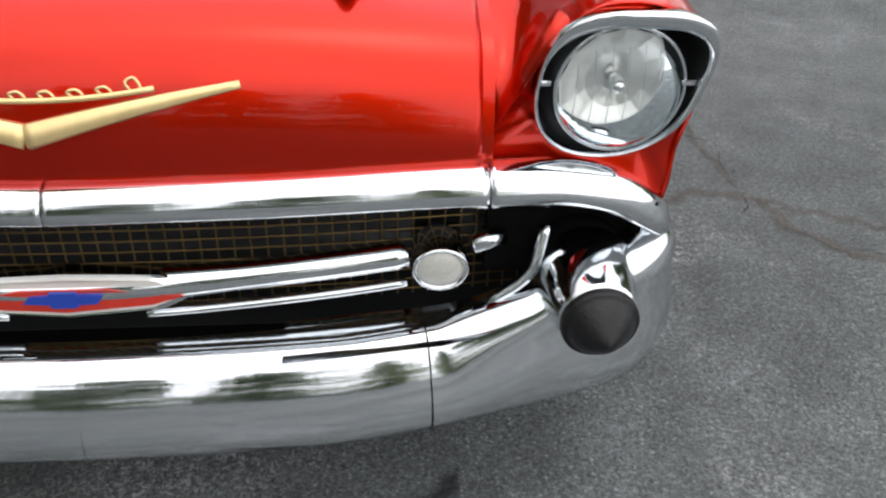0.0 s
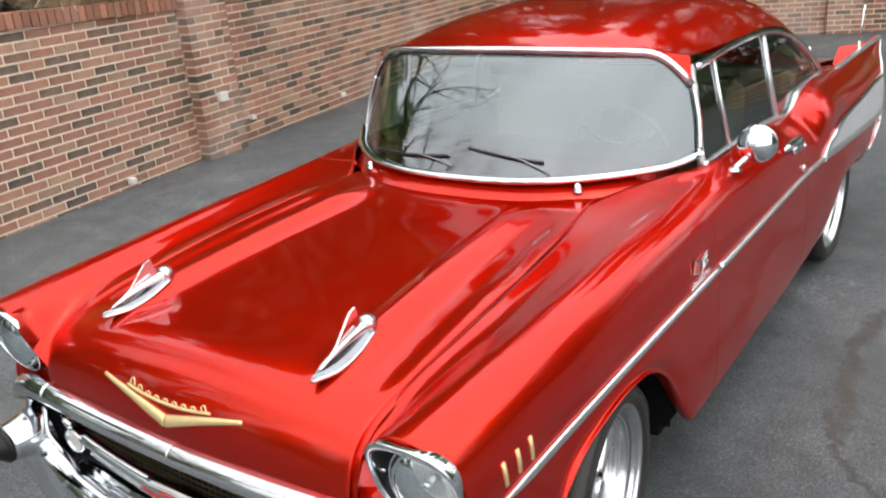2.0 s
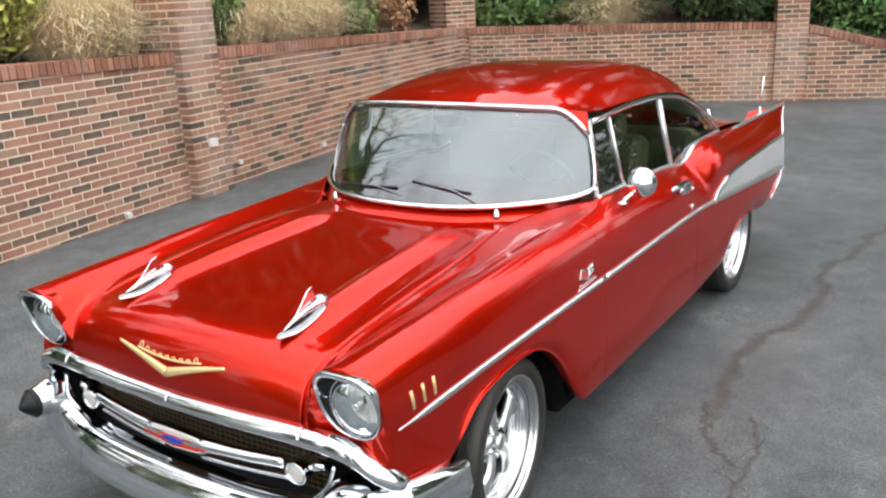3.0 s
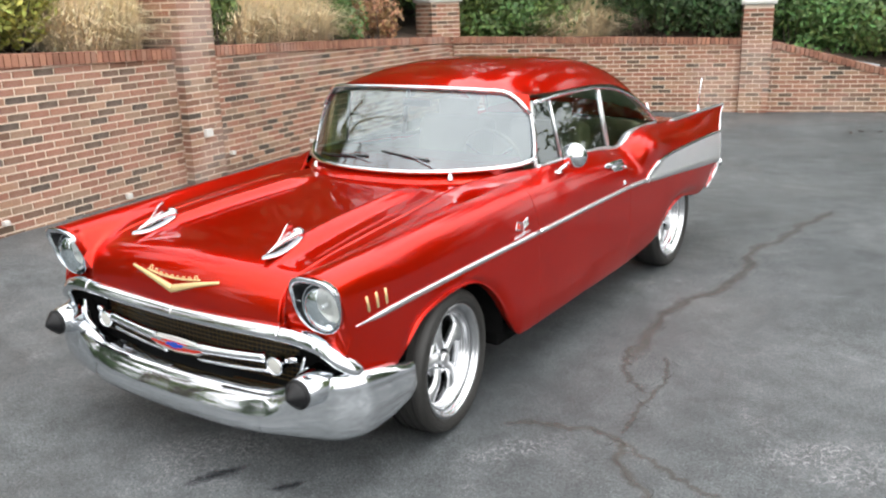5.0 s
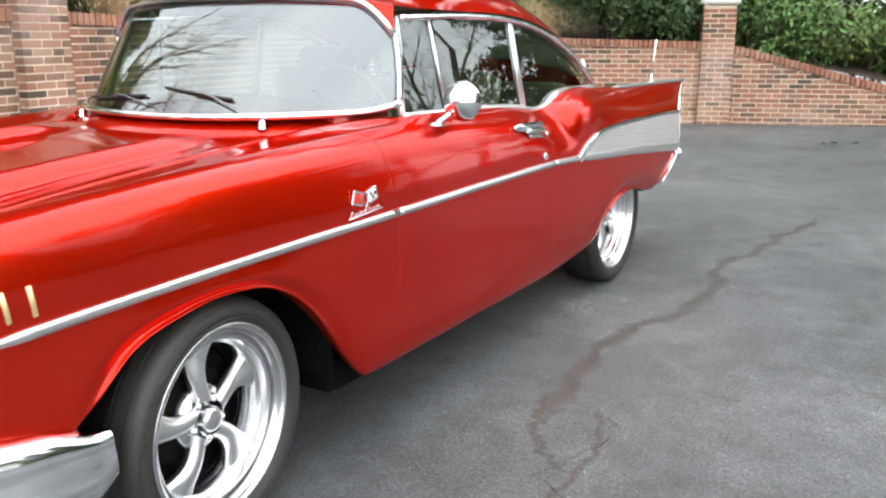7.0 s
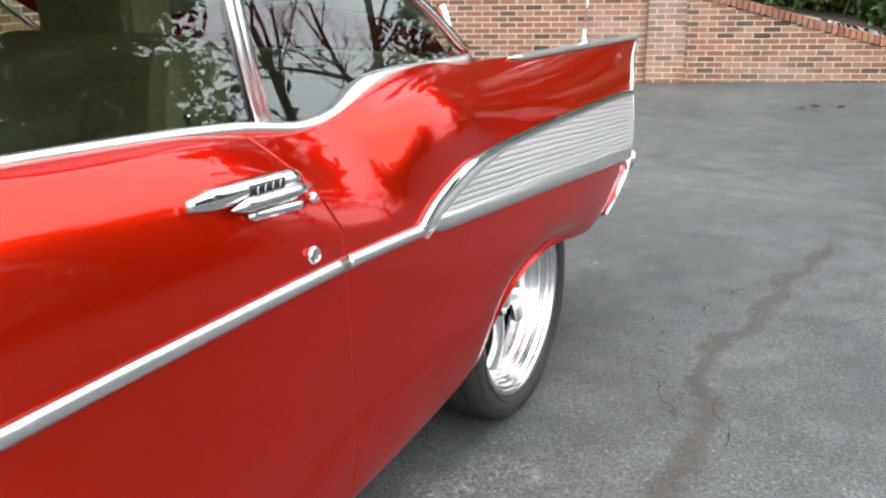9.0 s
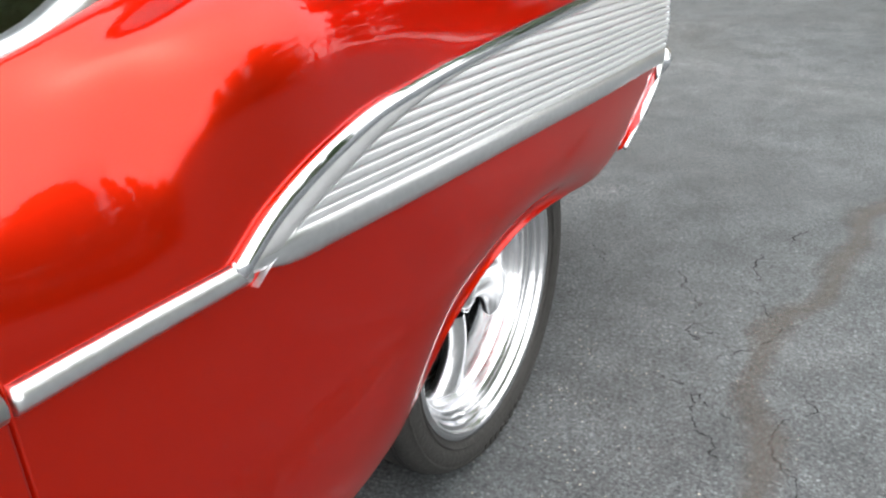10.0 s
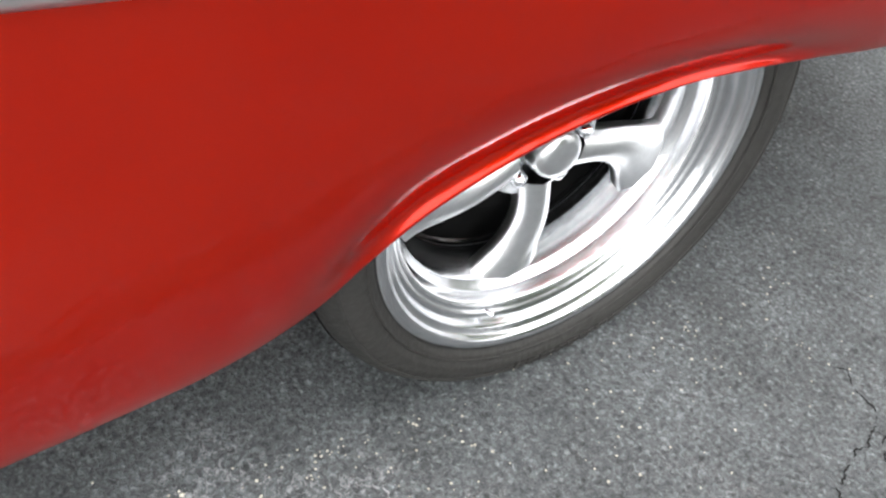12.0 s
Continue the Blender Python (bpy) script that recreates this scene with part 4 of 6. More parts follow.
    def along(y0, y1, z0, z1, off, ts=zs, side=side):
        ys, hs = y0 + (y1 - y0) * ts, z0 + (z1 - z0) * ts
        return np.array([(side * (flank_x(y, h) + off), y, h) for y, h in zip(ys, hs)])

    solid("door_handle", sweep(along(1.600, 1.864, 0.959, 0.952, 0.010), [(-0.018, -0.008), (-0.016, 0.008), (-0.006, 0.014), (0.010, 0.012), (0.018, 0.002), (0.017, -0.008)], up=(side, 0, 0), scales=np.clip(np.minimum(0.45 + zs * 3, 0.25 + (1 - zs) * 7), 0.15, 1)), CHROME, door, "chrome pull handle with a spear-shaped blade")
    solid("handle_blade", sweep(along(1.672, 1.884, 0.939, 0.935, 0.018), [(-0.011, -0.004), (-0.013, 0.002), (0.0, 0.010), (0.013, 0.002), (0.011, -0.004)], up=(side, 0, 0), scales=np.clip(np.minimum(zs * 6, (1 - zs) * 5), 0.06, 1)), POLISHED, door, "pointed chrome blade")
    # raised black strip; its colour gives the shade of a recess
    solid("finger_recess_shade", sweep(along(1.718, 1.800, 0.957, 0.955, 0.0215), [(-0.010, -0.006), (-0.009, 0.003), (0.009, 0.003), (0.010, -0.006)], up=(side, 0, 0)), BLACK, door, "black ribbed strip painted as the shade of a finger recess")
    for k in range(4):
        y = 1.730 + 0.018 * k
        solid("recess_rib", tube(along(y, y + 0.006, 0.948, 0.963, 0.0245, np.linspace(0, 1, 3)), 0.0022, 6, up=(side, 0, 0)), DARKENED_CHROME, door)
    solid("handle_plate", sweep(along(1.715, 1.852, 0.919, 0.909, 0.005), [(-0.008, -0.004), (-0.007, 0.006), (0.007, 0.006), (0.008, -0.004)], up=(side, 0, 0), scales=np.clip(np.minimum(0.5 + zs * 6, 0.5 + (1 - zs) * 6), 0.3, 1)), CHROME, door)
    solid("push_button", lathe([(0, 0.0), (0, 0.010), (0.012 * side, 0.010), (0.016 * side, 0.006), (0.016 * side, 0.0)], 18, (side * (flank_x(1.872, 0.914) + 0.004), 1.872, 0.914), "x"), CHROME, door, "chrome push button")
    solid("door_lock", lathe([(0.0, 0.0155), (0.005 * side, 0.0153), (0.009 * side, 0.0125), (0.0085 * side, 0.0115), (0.007 * side, 0.0105), (0.007 * side, 0.0)], 26, (side * (flank_x(1.85, 0.822) + 0.001), 1.852, 0.822), "x"), CHROME, door, "chrome door lock")

# mirror on the driver's door
door = doors[1]
stem = smooth_path([(0.858, 1.090, 1.018), (0.868, 1.102, 1.030), (0.888, 1.128, 1.052), (0.905, 1.155, 1.078)], 14)
mirror = solid("mirror", tube(stem, 0.009, 10, scales=np.linspace(1.3, 0.8, 14)), CHROME, door, "round chrome door mirror")
shell = [(-0.045, 0.0), (-0.042, 0.018), (-0.030, 0.036), (-0.010, 0.048), (0.006, 0.052), (0.012, 0.052), (0.013, 0.047), (0.010, 0.0)]
v, f = lathe([(a * 1.35, r * 1.38) for a, r in shell], 32, (0.910, 1.168, 1.092), "y")
solid("mirror_head", (v, f), CHROME, door, "round chrome mirror head")
solid("mirror_base", lathe([(0, 0.0), (0, 0.030), (0.006, 0.026), (0.012, 0.014), (0.012, 0.0)], 20, (0.856, 1.087, 1.012), "z"), CHROME, door)

# aerial on the fin
aerial_base = lathe([(0, 0.016), (0.012, 0.014), (0.03, 0.009), (0.05, 0.006), (0.052, 0)], 16, (0.800, 3.60, 1.050), "z")
aerial = solid("aerial", aerial_base, CHROME, car, "chrome whip aerial")
solid("aerial_rod", tube([(0.800, 3.60, 1.09), (0.803, 3.615, 1.19), (0.806, 3.64, 1.30)], 0.0045, 6), CHROME, aerial)

# ---- hood ornaments ----
for side in (1, -1):
    tip = np.array((side * 0.412, -0.647, 0.930))
    tail = np.array((side * 0.402, -0.43, 0.970))
    d = tail - tip
    t = np.linspace(0, 1, 26)
    path = tip + (0.10 + 0.90 * t[:, None]) * d + np.stack([0 * t, 0 * t, 0.008 + 0.008 * np.sin(math.pi * t)], -1)
    fat = 0.12 + 0.88 * t**0.9
    rocket = solid("hood_ornament", sweep(path, circle(0.020, 18, 0.85), scales=fat), CHROME, car, "chrome rocket hood ornament with upright fin")
    solid("ornament_ring", tube([path[-3], path[-2] + d * 0.02, path[-1] + d * 0.05], 0.026, 20), POLISHED, rocket)
    spine = [tip + d * 0.25 + [0, 0, 0.014], tip + d * 0.50 + [0, 0, 0.030], tip + d * 0.75 + [0, 0, 0.036]]
    solid("ornament_spine", tube(smooth_path(spine, 12), 0.006, 8, scales=np.linspace(0.4, 1.2, 12)), POLISHED, rocket)
    fin = [(0, 0.40, 0.024), (0, 0.70, 0.076), (0, 0.80, 0.080), (0, 0.86, 0.030)]
    verts, faces = [], []
    for off in (-0.0035, 0.0035):
        for _, a, z in fin:
            p = tip + d * a + [off, 0, z]
            verts.append(tuple(p))
    faces = [(0, 1, 2, 3), (7, 6, 5, 4)] + [(i, (i + 1) % 4, 4 + (i + 1) % 4, 4 + i) for i in range(4)]
    solid("ornament_fin", (verts, faces), CHROME, rocket, smooth=False)
    rim = smooth_path([tip + [0.0, -0.008, -0.004], tip + d * 0.25 + [0.027, 0, -0.012], tip + d * 0.6 + [0.034, 0, -0.013], tip + d * 0.98 + [0.027, 0, -0.004]], 16)
    rim2 = smooth_path([tip + [0.0, -0.008, -0.004], tip + d * 0.25 + [-0.027, 0, -0.012], tip + d * 0.6 + [-0.034, 0, -0.013], tip + d * 0.98 + [-0.027, 0, -0.004]], 16)
    solid("ornament_rim", joined(tube(rim, 0.0055), tube(rim2, 0.0055)), POLISHED, rocket)
    # the tray's dark reflection comes from its base colour
    solid("ornament_base", grid([rim, rim * 0.8 + rim2 * 0.2 + [0, 0, 0.009], rim * 0.5 + rim2 * 0.5 + [0, 0, 0.014], rim * 0.2 + rim2 * 0.8 + [0, 0, 0.009], rim2]), DARKENED_CHROME, rocket, "tray with a dark reflection put into its colour")


def nose(x, z, off=0.004):
    """A place on the front of the hood."""
    u = x / 0.605
    p = hood_point(u, HOOD_S)[:45]
    y = float(np.interp(z, p[:, 2], p[:, 1]))
    return (x, y - off, z)


# gold vee with script bar and letter-like lugs on the nose
for side in (1, -1):
    t = np.linspace(0, 1, 22)
    path = [nose(side * (0.272 * a), 0.776 + 0.060 * a + 0.004 * math.sin(math.pi * a)) for a in t]
    solid("vee_emblem", sweep(path, [(-0.014, -0.002), (-0.011, 0.006), (0.011, 0.006), (0.014, -0.002)], up=(0, -0.9, 0.4), scales=1.25 - 0.85 * t), GOLD, hood, "gold vee emblem")
path = [nose(x, 0.820 + 0.014 * (x / 0.17) ** 2) for x in np.linspace(-0.165, 0.165, 30)]
solid("script_bar", sweep(path, [(-0.004, -0.001), (-0.003, 0.004), (0.003, 0.004), (0.004, -0.001)], up=(0, -0.9, 0.4)), GOLD, hood, "gold script bar")
for i, x in enumerate(np.linspace(-0.150, 0.135, 9)):
    z0 = 0.823 + 0.014 * (x / 0.17) ** 2
    tall = (0.018, 0.012, 0.008, 0.007, 0.008, 0.008, 0.008, 0.008, 0.014)[i]
    path = smooth_path([nose(x, z0), nose(x - 0.006, z0 + tall * 0.6), nose(x + 0.004, z0 + tall), nose(x + 0.011, z0 + tall * 0.5), nose(x + 0.014, z0)], 12)
    solid("script_lug", tube(path, 0.0021, 5), GOLD, hood)

# ---- front end ----
# upper bar under the hood lip, curling down at both ends
half = [(0.0, -0.796, 0.684), (0.30, -0.793, 0.690), (0.598, -0.782, 0.696), (0.72, -0.772, 0.690), (0.80, -0.760, 0.668), (0.858, -0.735, 0.628), (0.892, -0.690, 0.586), (0.902, -0.655, 0.560)]
bar = [(-0.034, 0.012), (-0.028, 0.018), (-0.012, 0.019), (0.004, 0.013), (0.014, 0.003), (0.021, -0.013), (0.0225, -0.026), (0.016, -0.036), (-0.030, -0.038)]
for side in (1, -1):
    for name, a, b in (("upper_bumper_bar", 0, 3), ("bumper_bar_end", 2, 8)):
        p = smooth_path([(side * x, y, z) for x, y, z in half], 120)
        cut = np.searchsorted(np.abs(p[:, 0]), 0.598)
        p = p[: cut + 1] if b == 3 else np.r_[[p[cut] * 0.75 + p[cut + 1] * 0.25], p[cut + 1:]]
        p[:, 0] += 0 if b == 3 else side * 0.002
        s = np.ones(len(p)) if b == 3 else np.interp(np.linspace(0, 1, len(p)), [0, 0.5, 0.86, 0.95, 1.0], [1.0, 1.05, 1.15, 1.0, 0.45])
        # the side axis of the sweep points forward on one half and back on the other
        prof = [(-q if side < 0 else q, r) for q, r in bar]
        solid(name, sweep(p, prof, scales=s), CHROME, car, "chrome bar above the grille")

# grille: fine mesh behind three bars
for z in np.linspace(0.440, 0.655, 12):
    solid("grille_wire", sweep([(x, -0.712 + 0.040 * (abs(x) / 0.68) ** 2, z) for x in np.linspace(-0.68, 0.68, 14)], circle(0.0021, 4)), GRILLE, car)
for x in np.linspace(-0.68, 0.68, 55):
    y = -0.711 + 0.040 * (abs(x) / 0.68) ** 2
    solid("grille_wire", sweep([(x, y, 0.43), (x, y + 0.002, 0.565), (x, y + 0.002, 0.665)], circle(0.0018, 4), up=(0, 1, 0)), GRILLE, car)
part("grille_back", block((1.5, 0.02, 0.34), (0, -0.655, 0.52), 0.004), BLACK, car)


def bar_z(x):
    return 0.530 + 0.026 * (abs(x) / 0.48) ** 1.4


path = [(x, -0.790 + 0.03 * (abs(x) / 0.5) ** 2, bar_z(x)) for x in np.linspace(-0.49, 0.49, 60)]
swell = [1 + 0.25 * math.exp(-((abs(x) / 0.2) ** 4)) for x in np.linspace(-0.49, 0.49, 60)]
solid("grille_bar", sweep(path, [(-0.02, -0.017), (-0.006, -0.022), (0.012, -0.016), (0.020, 0.0), (0.012, 0.016), (-0.006, 0.022), (-0.02, 0.017)], scales=swell), CHROME, car, "chrome centre grille bar")
for side in (1, -1):
    path = [(x, -0.775 + 0.03 * (abs(x) / 0.5) ** 2, bar_z(x) - 0.062) for x in np.linspace(side * 0.10, side * 0.49, 26)]
    solid("lower_grille_bar", sweep(path, circle(0.010, 8, 0.8)), CHROME, car, "thin chrome grille bar")
# badge
plate = [(-0.175, 0.0), (-0.12, 0.024), (0.0, 0.030), (0.12, 0.024), (0.175, 0.0), (0.12, -0.024), (0.0, -0.032), (-0.12, -0.024)]


def plaque(name, outline, y0, y1, zc, mat, parent, label=""):
    n = len(outline)
    verts = [(x, y0 + 0.10 * abs(x) ** 1.6, zc + z) for x, z in outline] + [(x, y1 + 0.10 * abs(x) ** 1.6, zc + z) for x, z in outline]
    faces = [tuple(range(n)), tuple(range(2 * n - 1, n - 1, -1))] + [(i, i + n, (i + 1) % n + n, (i + 1) % n) for i in range(n)]
    return solid(name, (verts, faces), mat, parent, label, smooth=False)


badge = plaque("grille_badge", [(x * 1.12, z * 1.25) for x, z in plate], -0.806, -0.780, 0.530, CHROME, car, "enamelled grille badge in a chrome frame")
plaque("badge_field", plate, -0.811, -0.800, 0.530, EMBLEM_WHITE, badge, "white enamel field")
plaque("badge_band", [(-0.165, -0.006), (-0.06, 0.012), (0.06, 0.012), (0.165, -0.006), (0.12, -0.018), (0.0, -0.026), (-0.12, -0.018)], -0.814, -0.803, 0.531, EMBLEM_RED, badge, "red enamel band")
plaque("badge_lozenge", [(-0.056, -0.004), (-0.046, 0.008), (-0.02, 0.009), (-0.018, 0.014), (0.018, 0.014), (0.02, 0.009), (0.056, 0.008), (0.046, -0.006), (0.02, -0.007), (0.018, -0.012), (-0.018, -0.012), (-0.02, -0.006)], -0.818, -0.806, 0.528, EMBLEM_BLUE, badge, "blue enamel lozenge")
for side in (1, -1):
    solid("badge_bolt", lathe([(0.0, 0.0), (0.0, 0.013), (-0.010, 0.011), (-0.014, 0.0)], 14, (side * 0.205, -0.782, bar_z(0.2)), "y"), CHROME, badge)
    # parking lamp
    c = (side * 0.541, -0.735, 0.532)
    lamp = solid("parking_lamp", lathe([(0.07, 0.0), (0.07, 0.030), (0.03, 0.042), (-0.030, 0.044), (-0.036, 0.042), (-0.035, 0.037), (-0.02, 0.036)], 32, c, "y"), CHROME, car, "oval chrome parking lamp with white lens")
    lamp.data.transform(Matrix.Translation((0, 0, c[2])) @ Matrix.Diagonal((1, 1, 0.88, 1)) @ Matrix.Translation((0, 0, -c[2])))
    lens = solid("lamp_lens", lathe([(-0.028, 0.037), (-0.034, 0.030), (-0.037, 0.016), (-0.038, 0.0)], 28, c, "y"), WHITE_LENS, lamp, "frosted white lens")
    lens.data.transform(Matrix.Translation((0, 0, c[2])) @ Matrix.Diagonal((1, 1, 0.88, 1)) @ Matrix.Translation((0, 0, -c[2])))
    solid("lamp_arm", tube([(side * 0.59, -0.742, 0.560), (side * 0.64, -0.728, 0.570)], 0.016, 10), CHROME, lamp)

# headlamps
for side in (1, -1):
    cx, cz = 0.7785, 0.822
    n = 64
    def outline(w, h, thin=1.0):
        """A rounded square, cornered at its inner top; thin draws it in by a width that is broad over the top and outside."""
        pts = []
        for i in range(n):
            a = 2 * math.pi * i / n
            c, s = math.cos(a), math.sin(a)
            e = 2 / (3.1 if s > 0 else 2.4)
            band = (1 - thin) * (0.0045 + 0.020 * max(0.0, s) ** 1.5)
            x, z = (w - band) * math.copysign(abs(c) ** e, c), (h - band) * math.copysign(abs(s) ** e, s)
            x += 0.013 * z / h if c > 0 else 0.002 * max(0.0, z / h)
            z -= 0.005 * (x / w) ** 2 * max(0.0, z / h)
            pts.append((side * (cx + x), cz + z))
        return pts

    def at(pts, y, lean=1.0):
        return [(x, y - lean * (0.32 if z > cz else 0.24) * (z - cz), z) for x, z in pts]

    frame_rows = [at(outline(0.1125, 0.1165), -0.724), at(outline(0.1155, 0.1190), -0.738), at(outline(0.1178, 0.1205), -0.752), at(outline(0.1178, 0.1205), -0.757), at(outline(0.1168, 0.1198), -0.760),
                  at(outline(0.1165, 0.1195, 0.5), -0.761), at(outline(0.1165, 0.1195, 0.0), -0.757), at(outline(0.1155, 0.1185, 0.0), -0.751), at(outline(0.1145, 0.117, 0.0), -0.722)]
    head = solid("headlamp", grid(frame_rows, True), CHROME, car, "round sealed-beam headlamp in a hooded chrome bezel")
    cup = [at(outline(0.1152, 0.1182, 0.0), -0.746), at(outline(0.110, 0.110, 0.0), -0.706, 0.3), at(outline(0.080, 0.075), -0.704, 0.0)]
    # painted face between the bezel and the edge of the fender
    ends = [p for p in flank_rows(-0.765, DOOR_FRONT - 0.0018, side, 120)[1] if p[2] > 0.62]
    ends = ends + [np.array((side * x, -0.742, 0.640)) for x in np.linspace(0.86, 0.62, 12)] + ends[:1]
    shape = np.array(at(outline(0.116, 0.119), -0.738))
    turn_of = np.arctan2(shape[:, 2] - cz, side * shape[:, 0] - cx)
    inner = [shape[int(np.argmin(np.abs((turn_of - math.atan2(p[2] - cz, side * p[0] - cx) + math.pi) % (2 * math.pi) - math.pi)))] for p in ends]
    sheet("lamp_surround", [[tuple(a * (1 - k) + b * k + np.array((0, 0.004 * k * k, 0))) for a, b in zip(inner, np.asarray(ends) - [side * 0.002, -0.003, 0.002])] for k in np.linspace(0, 1, 6)], PAINT, car)
    solid("bezel_cup", grid(cup, True), BLACK, head)
    c = (side * 0.785, -0.725, 0.811)
    solid("lamp_ring", lathe([(0.02, 0.096), (-0.010, 0.0955), (-0.014, 0.092), (-0.010, 0.088)], 48, c, "y"), CHROME, head)
    solid("reflector", lathe([(-0.010, 0.0885), (0.000, 0.083), (0.006, 0.073), (0.018, 0.055), (0.024, 0.043), (0.030, 0.018), (0.030, 0.0)], 13, c, "y"), MIRRORED, head, smooth=False)
    solid("bulb_shield", lathe([(-0.008, 0.0), (-0.007, 0.009), (0.004, 0.012), (0.024, 0.010)], 16, c, "y"), CHROME, head)
    glass = solid("lens", lathe([(-0.013, 0.0895), (-0.024, 0.076), (-0.034, 0.054), (-0.040, 0.028), (-0.042, 0.0)], 44, c, "y"), LENS, head, "clear domed glass lens")
    glass.visible_shadow = False
    for i in range(7):
        x = (i - 3) * 0.022
        h = math.sqrt(max(0, 0.080**2 - x * x))
        z = np.linspace(-h, h * 0.9, 14)
        path = [(c[0] + x, c[1] - 0.041 + 0.027 * (x * x + q * q) / 0.0072, c[2] + q) for q in z]
        solid("lens_flute", tube(path, 0.0011, 4, up=(1, 0, 0)), LENS, head)
    for a in (1, -1):
        part("bezel_tab", block((0.022, 0.012, 0.009), (side * (cx + a * 0.104), -0.736, 0.822), 0.002, 1), CHROME, head)
    part("bezel_tab", block((0.010, 0.012, 0.016), (side * c[0], -0.722, 0.711), 0.002, 1), CHROME, head)

    # pan behind the bumper's rise, closing the corner below the parking lamp
    rows = []
    for k in np.linspace(0, 1, 8):
        rows.append([(side * x, float(np.interp(x, [0.30, 0.545, 0.60, 0.74], [-0.848, -0.826, -0.818, -0.798])) + 0.085 * k, float(np.interp(x, [0.30, 0.545, 0.60, 0.68, 0.74], [0.424, 0.430, 0.440, 0.464, 0.498])) + 0.012 * k - 0.006 * math.sin(math.pi * k)) for x in np.linspace(0.30, 0.74, 32)])
    sheet("corner_pan", rows, CHROME, car, "chrome corner pan")

# main bumper
PLAN = [(0.0, -0.862), (0.25, -0.858), (0.45, -0.845), (0.60, -0.822), (0.74, -0.802), (0.86, -0.765), (0.922, -0.700), (0.942, -0.600), (0.946, -0.480), (0.938, -0.372)]
CROSS = [(-0.060, 1.0, -0.060, 1.0), (-0.040, 1.01, -0.038, 1.01), (-0.024, 0.96, -0.014, 0.97), (-0.010, 0.86, 0.000, 0.90), (0.001, 0.75, 0.006, 0.83), (0.009, 0.64, 0.006, 0.76), (0.016, 0.53, 0.007, 0.69), (0.0215, 0.42, 0.013, 0.57),
         (0.025, 0.31, 0.019, 0.43), (0.025, 0.20, 0.021, 0.27), (0.013, 0.08, 0.010, 0.10), (-0.016, 0.0, -0.018, 0.0), (-0.060, 0.02, -0.060, 0.02)]
plan = smooth_path([(x, y, 0) for x, y in PLAN], 70)
run = np.r_[0, np.cumsum(np.linalg.norm(np.diff(plan, axis=0), axis=1))]
full = run[-1]
for side in (1, -1):
    rows = []
    d = np.gradient(plan, axis=0)
    nrm = np.stack([d[:, 1], -d[:, 0], 0 * d[:, 0]], -1)
    nrm /= np.linalg.norm(nrm, axis=1)[:, None]
    for p, o, s in zip(plan, nrm, run / full):
        zt = float(np.interp(s, [0, 0.30, 0.42, 0.52, 0.62, 0.75, 0.9, 1.0], [0.425, 0.430, 0.440, 0.490, 0.550, 0.562, 0.530, 0.490]))
        zb = float(np.interp(s, [0, 0.30, 0.45, 0.62, 0.8, 0.95, 1.0], [0.246, 0.250, 0.262, 0.278, 0.298, 0.330, 0.368]))
        thick = 1.0 if s < 0.97 else 1 - (s - 0.97) / 0.05
        ring = []
        # the wing carries a rounded shelf along its top and a shallow groove below it
        wing = step(0.42, 0.60, s)
        for q, h, q2, h2 in CROSS:
            q, h = q + (q2 - q) * wing, h + (h2 - h) * wing
            v = p + o * q * thick
            ring.append((side * v[0], v[1], zb + (zt - zb) * h))
        rows.append(ring)
    end = [rows[-1], [tuple(np.mean(rows[-1], axis=0))] * len(rows[-1])]
    cut = int(np.searchsorted(plan[:, 0], 0.52))
    solid("bumper", grid(rows[: cut + 1]), CHROME, car, "chrome front bumper centre section")
    rows2 = [[(x + side * 0.003, y, z) for x, y, z in r] for r in rows[cut:]]
    solid("bumper_wing", joined(grid(rows2), grid(end)), CHROME, car, "chrome bumper wing wrapping round the fender")
    # valance edge joining the wing to the grille opening
    solid("wing_brace", sweep(smooth_path([(side * 0.62, -0.77, 0.47), (side * 0.68, -0.772, 0.53), (side * 0.70, -0.752, 0.60)], 12), [(-0.008, -0.006), (-0.008, 0.006), (0.008, 0.006), (0.008, -0.006)]), CHROME, car)
    # bullet guard with rubber tip
    c = (side * 0.765, -0.860, 0.508)
    guard = solid("bumper_bullet", lathe([(0.118, 0.0), (0.118, 0.078), (0.116, 0.082), (0.11, 0.082), (0.05, 0.070), (0.0, 0.061), (-0.008, 0.057), (-0.008, 0.0)], 40, c, "y"), CHROME, car, "chrome bumper bullet with black rubber tip")
    solid("rubber_tip", lathe([(-0.006, 0.0575), (-0.010, 0.0582), (-0.020, 0.0578), (-0.023, 0.055), (-0.024, 0.0505), (-0.027, 0.050), (-0.046, 0.034), (-0.062, 0.017), (-0.068, 0.009), (-0.071, 0.003), (-0.0715, 0.0)], 40, c, "y"), RUBBER, guard, "black rubber tip")
    # added black sleeve that gives the dark gap behind the chrome
    solid("bullet_gap_shade", lathe([(0.19, 0.0), (0.19, 0.080), (0.117, 0.074), (0.117, 0.0)], 32, c, "y"), DARK, guard, "black sleeve standing for the shaded gap behind the bullet")
rows = []
for t in np.linspace(0, 1, 9):
    rows.append([(x, -0.838 + 0.050 * t + 0.03 * (abs(x) / 0.5) ** 2, 0.418 + 0.010 * t + 0.012 * (abs(x) / 0.5) ** 2) for x in np.linspace(-0.56, 0.56, 40)])
sheet("gravel_pan", rows, CHROME, car, "chrome pan between bumper and grille")

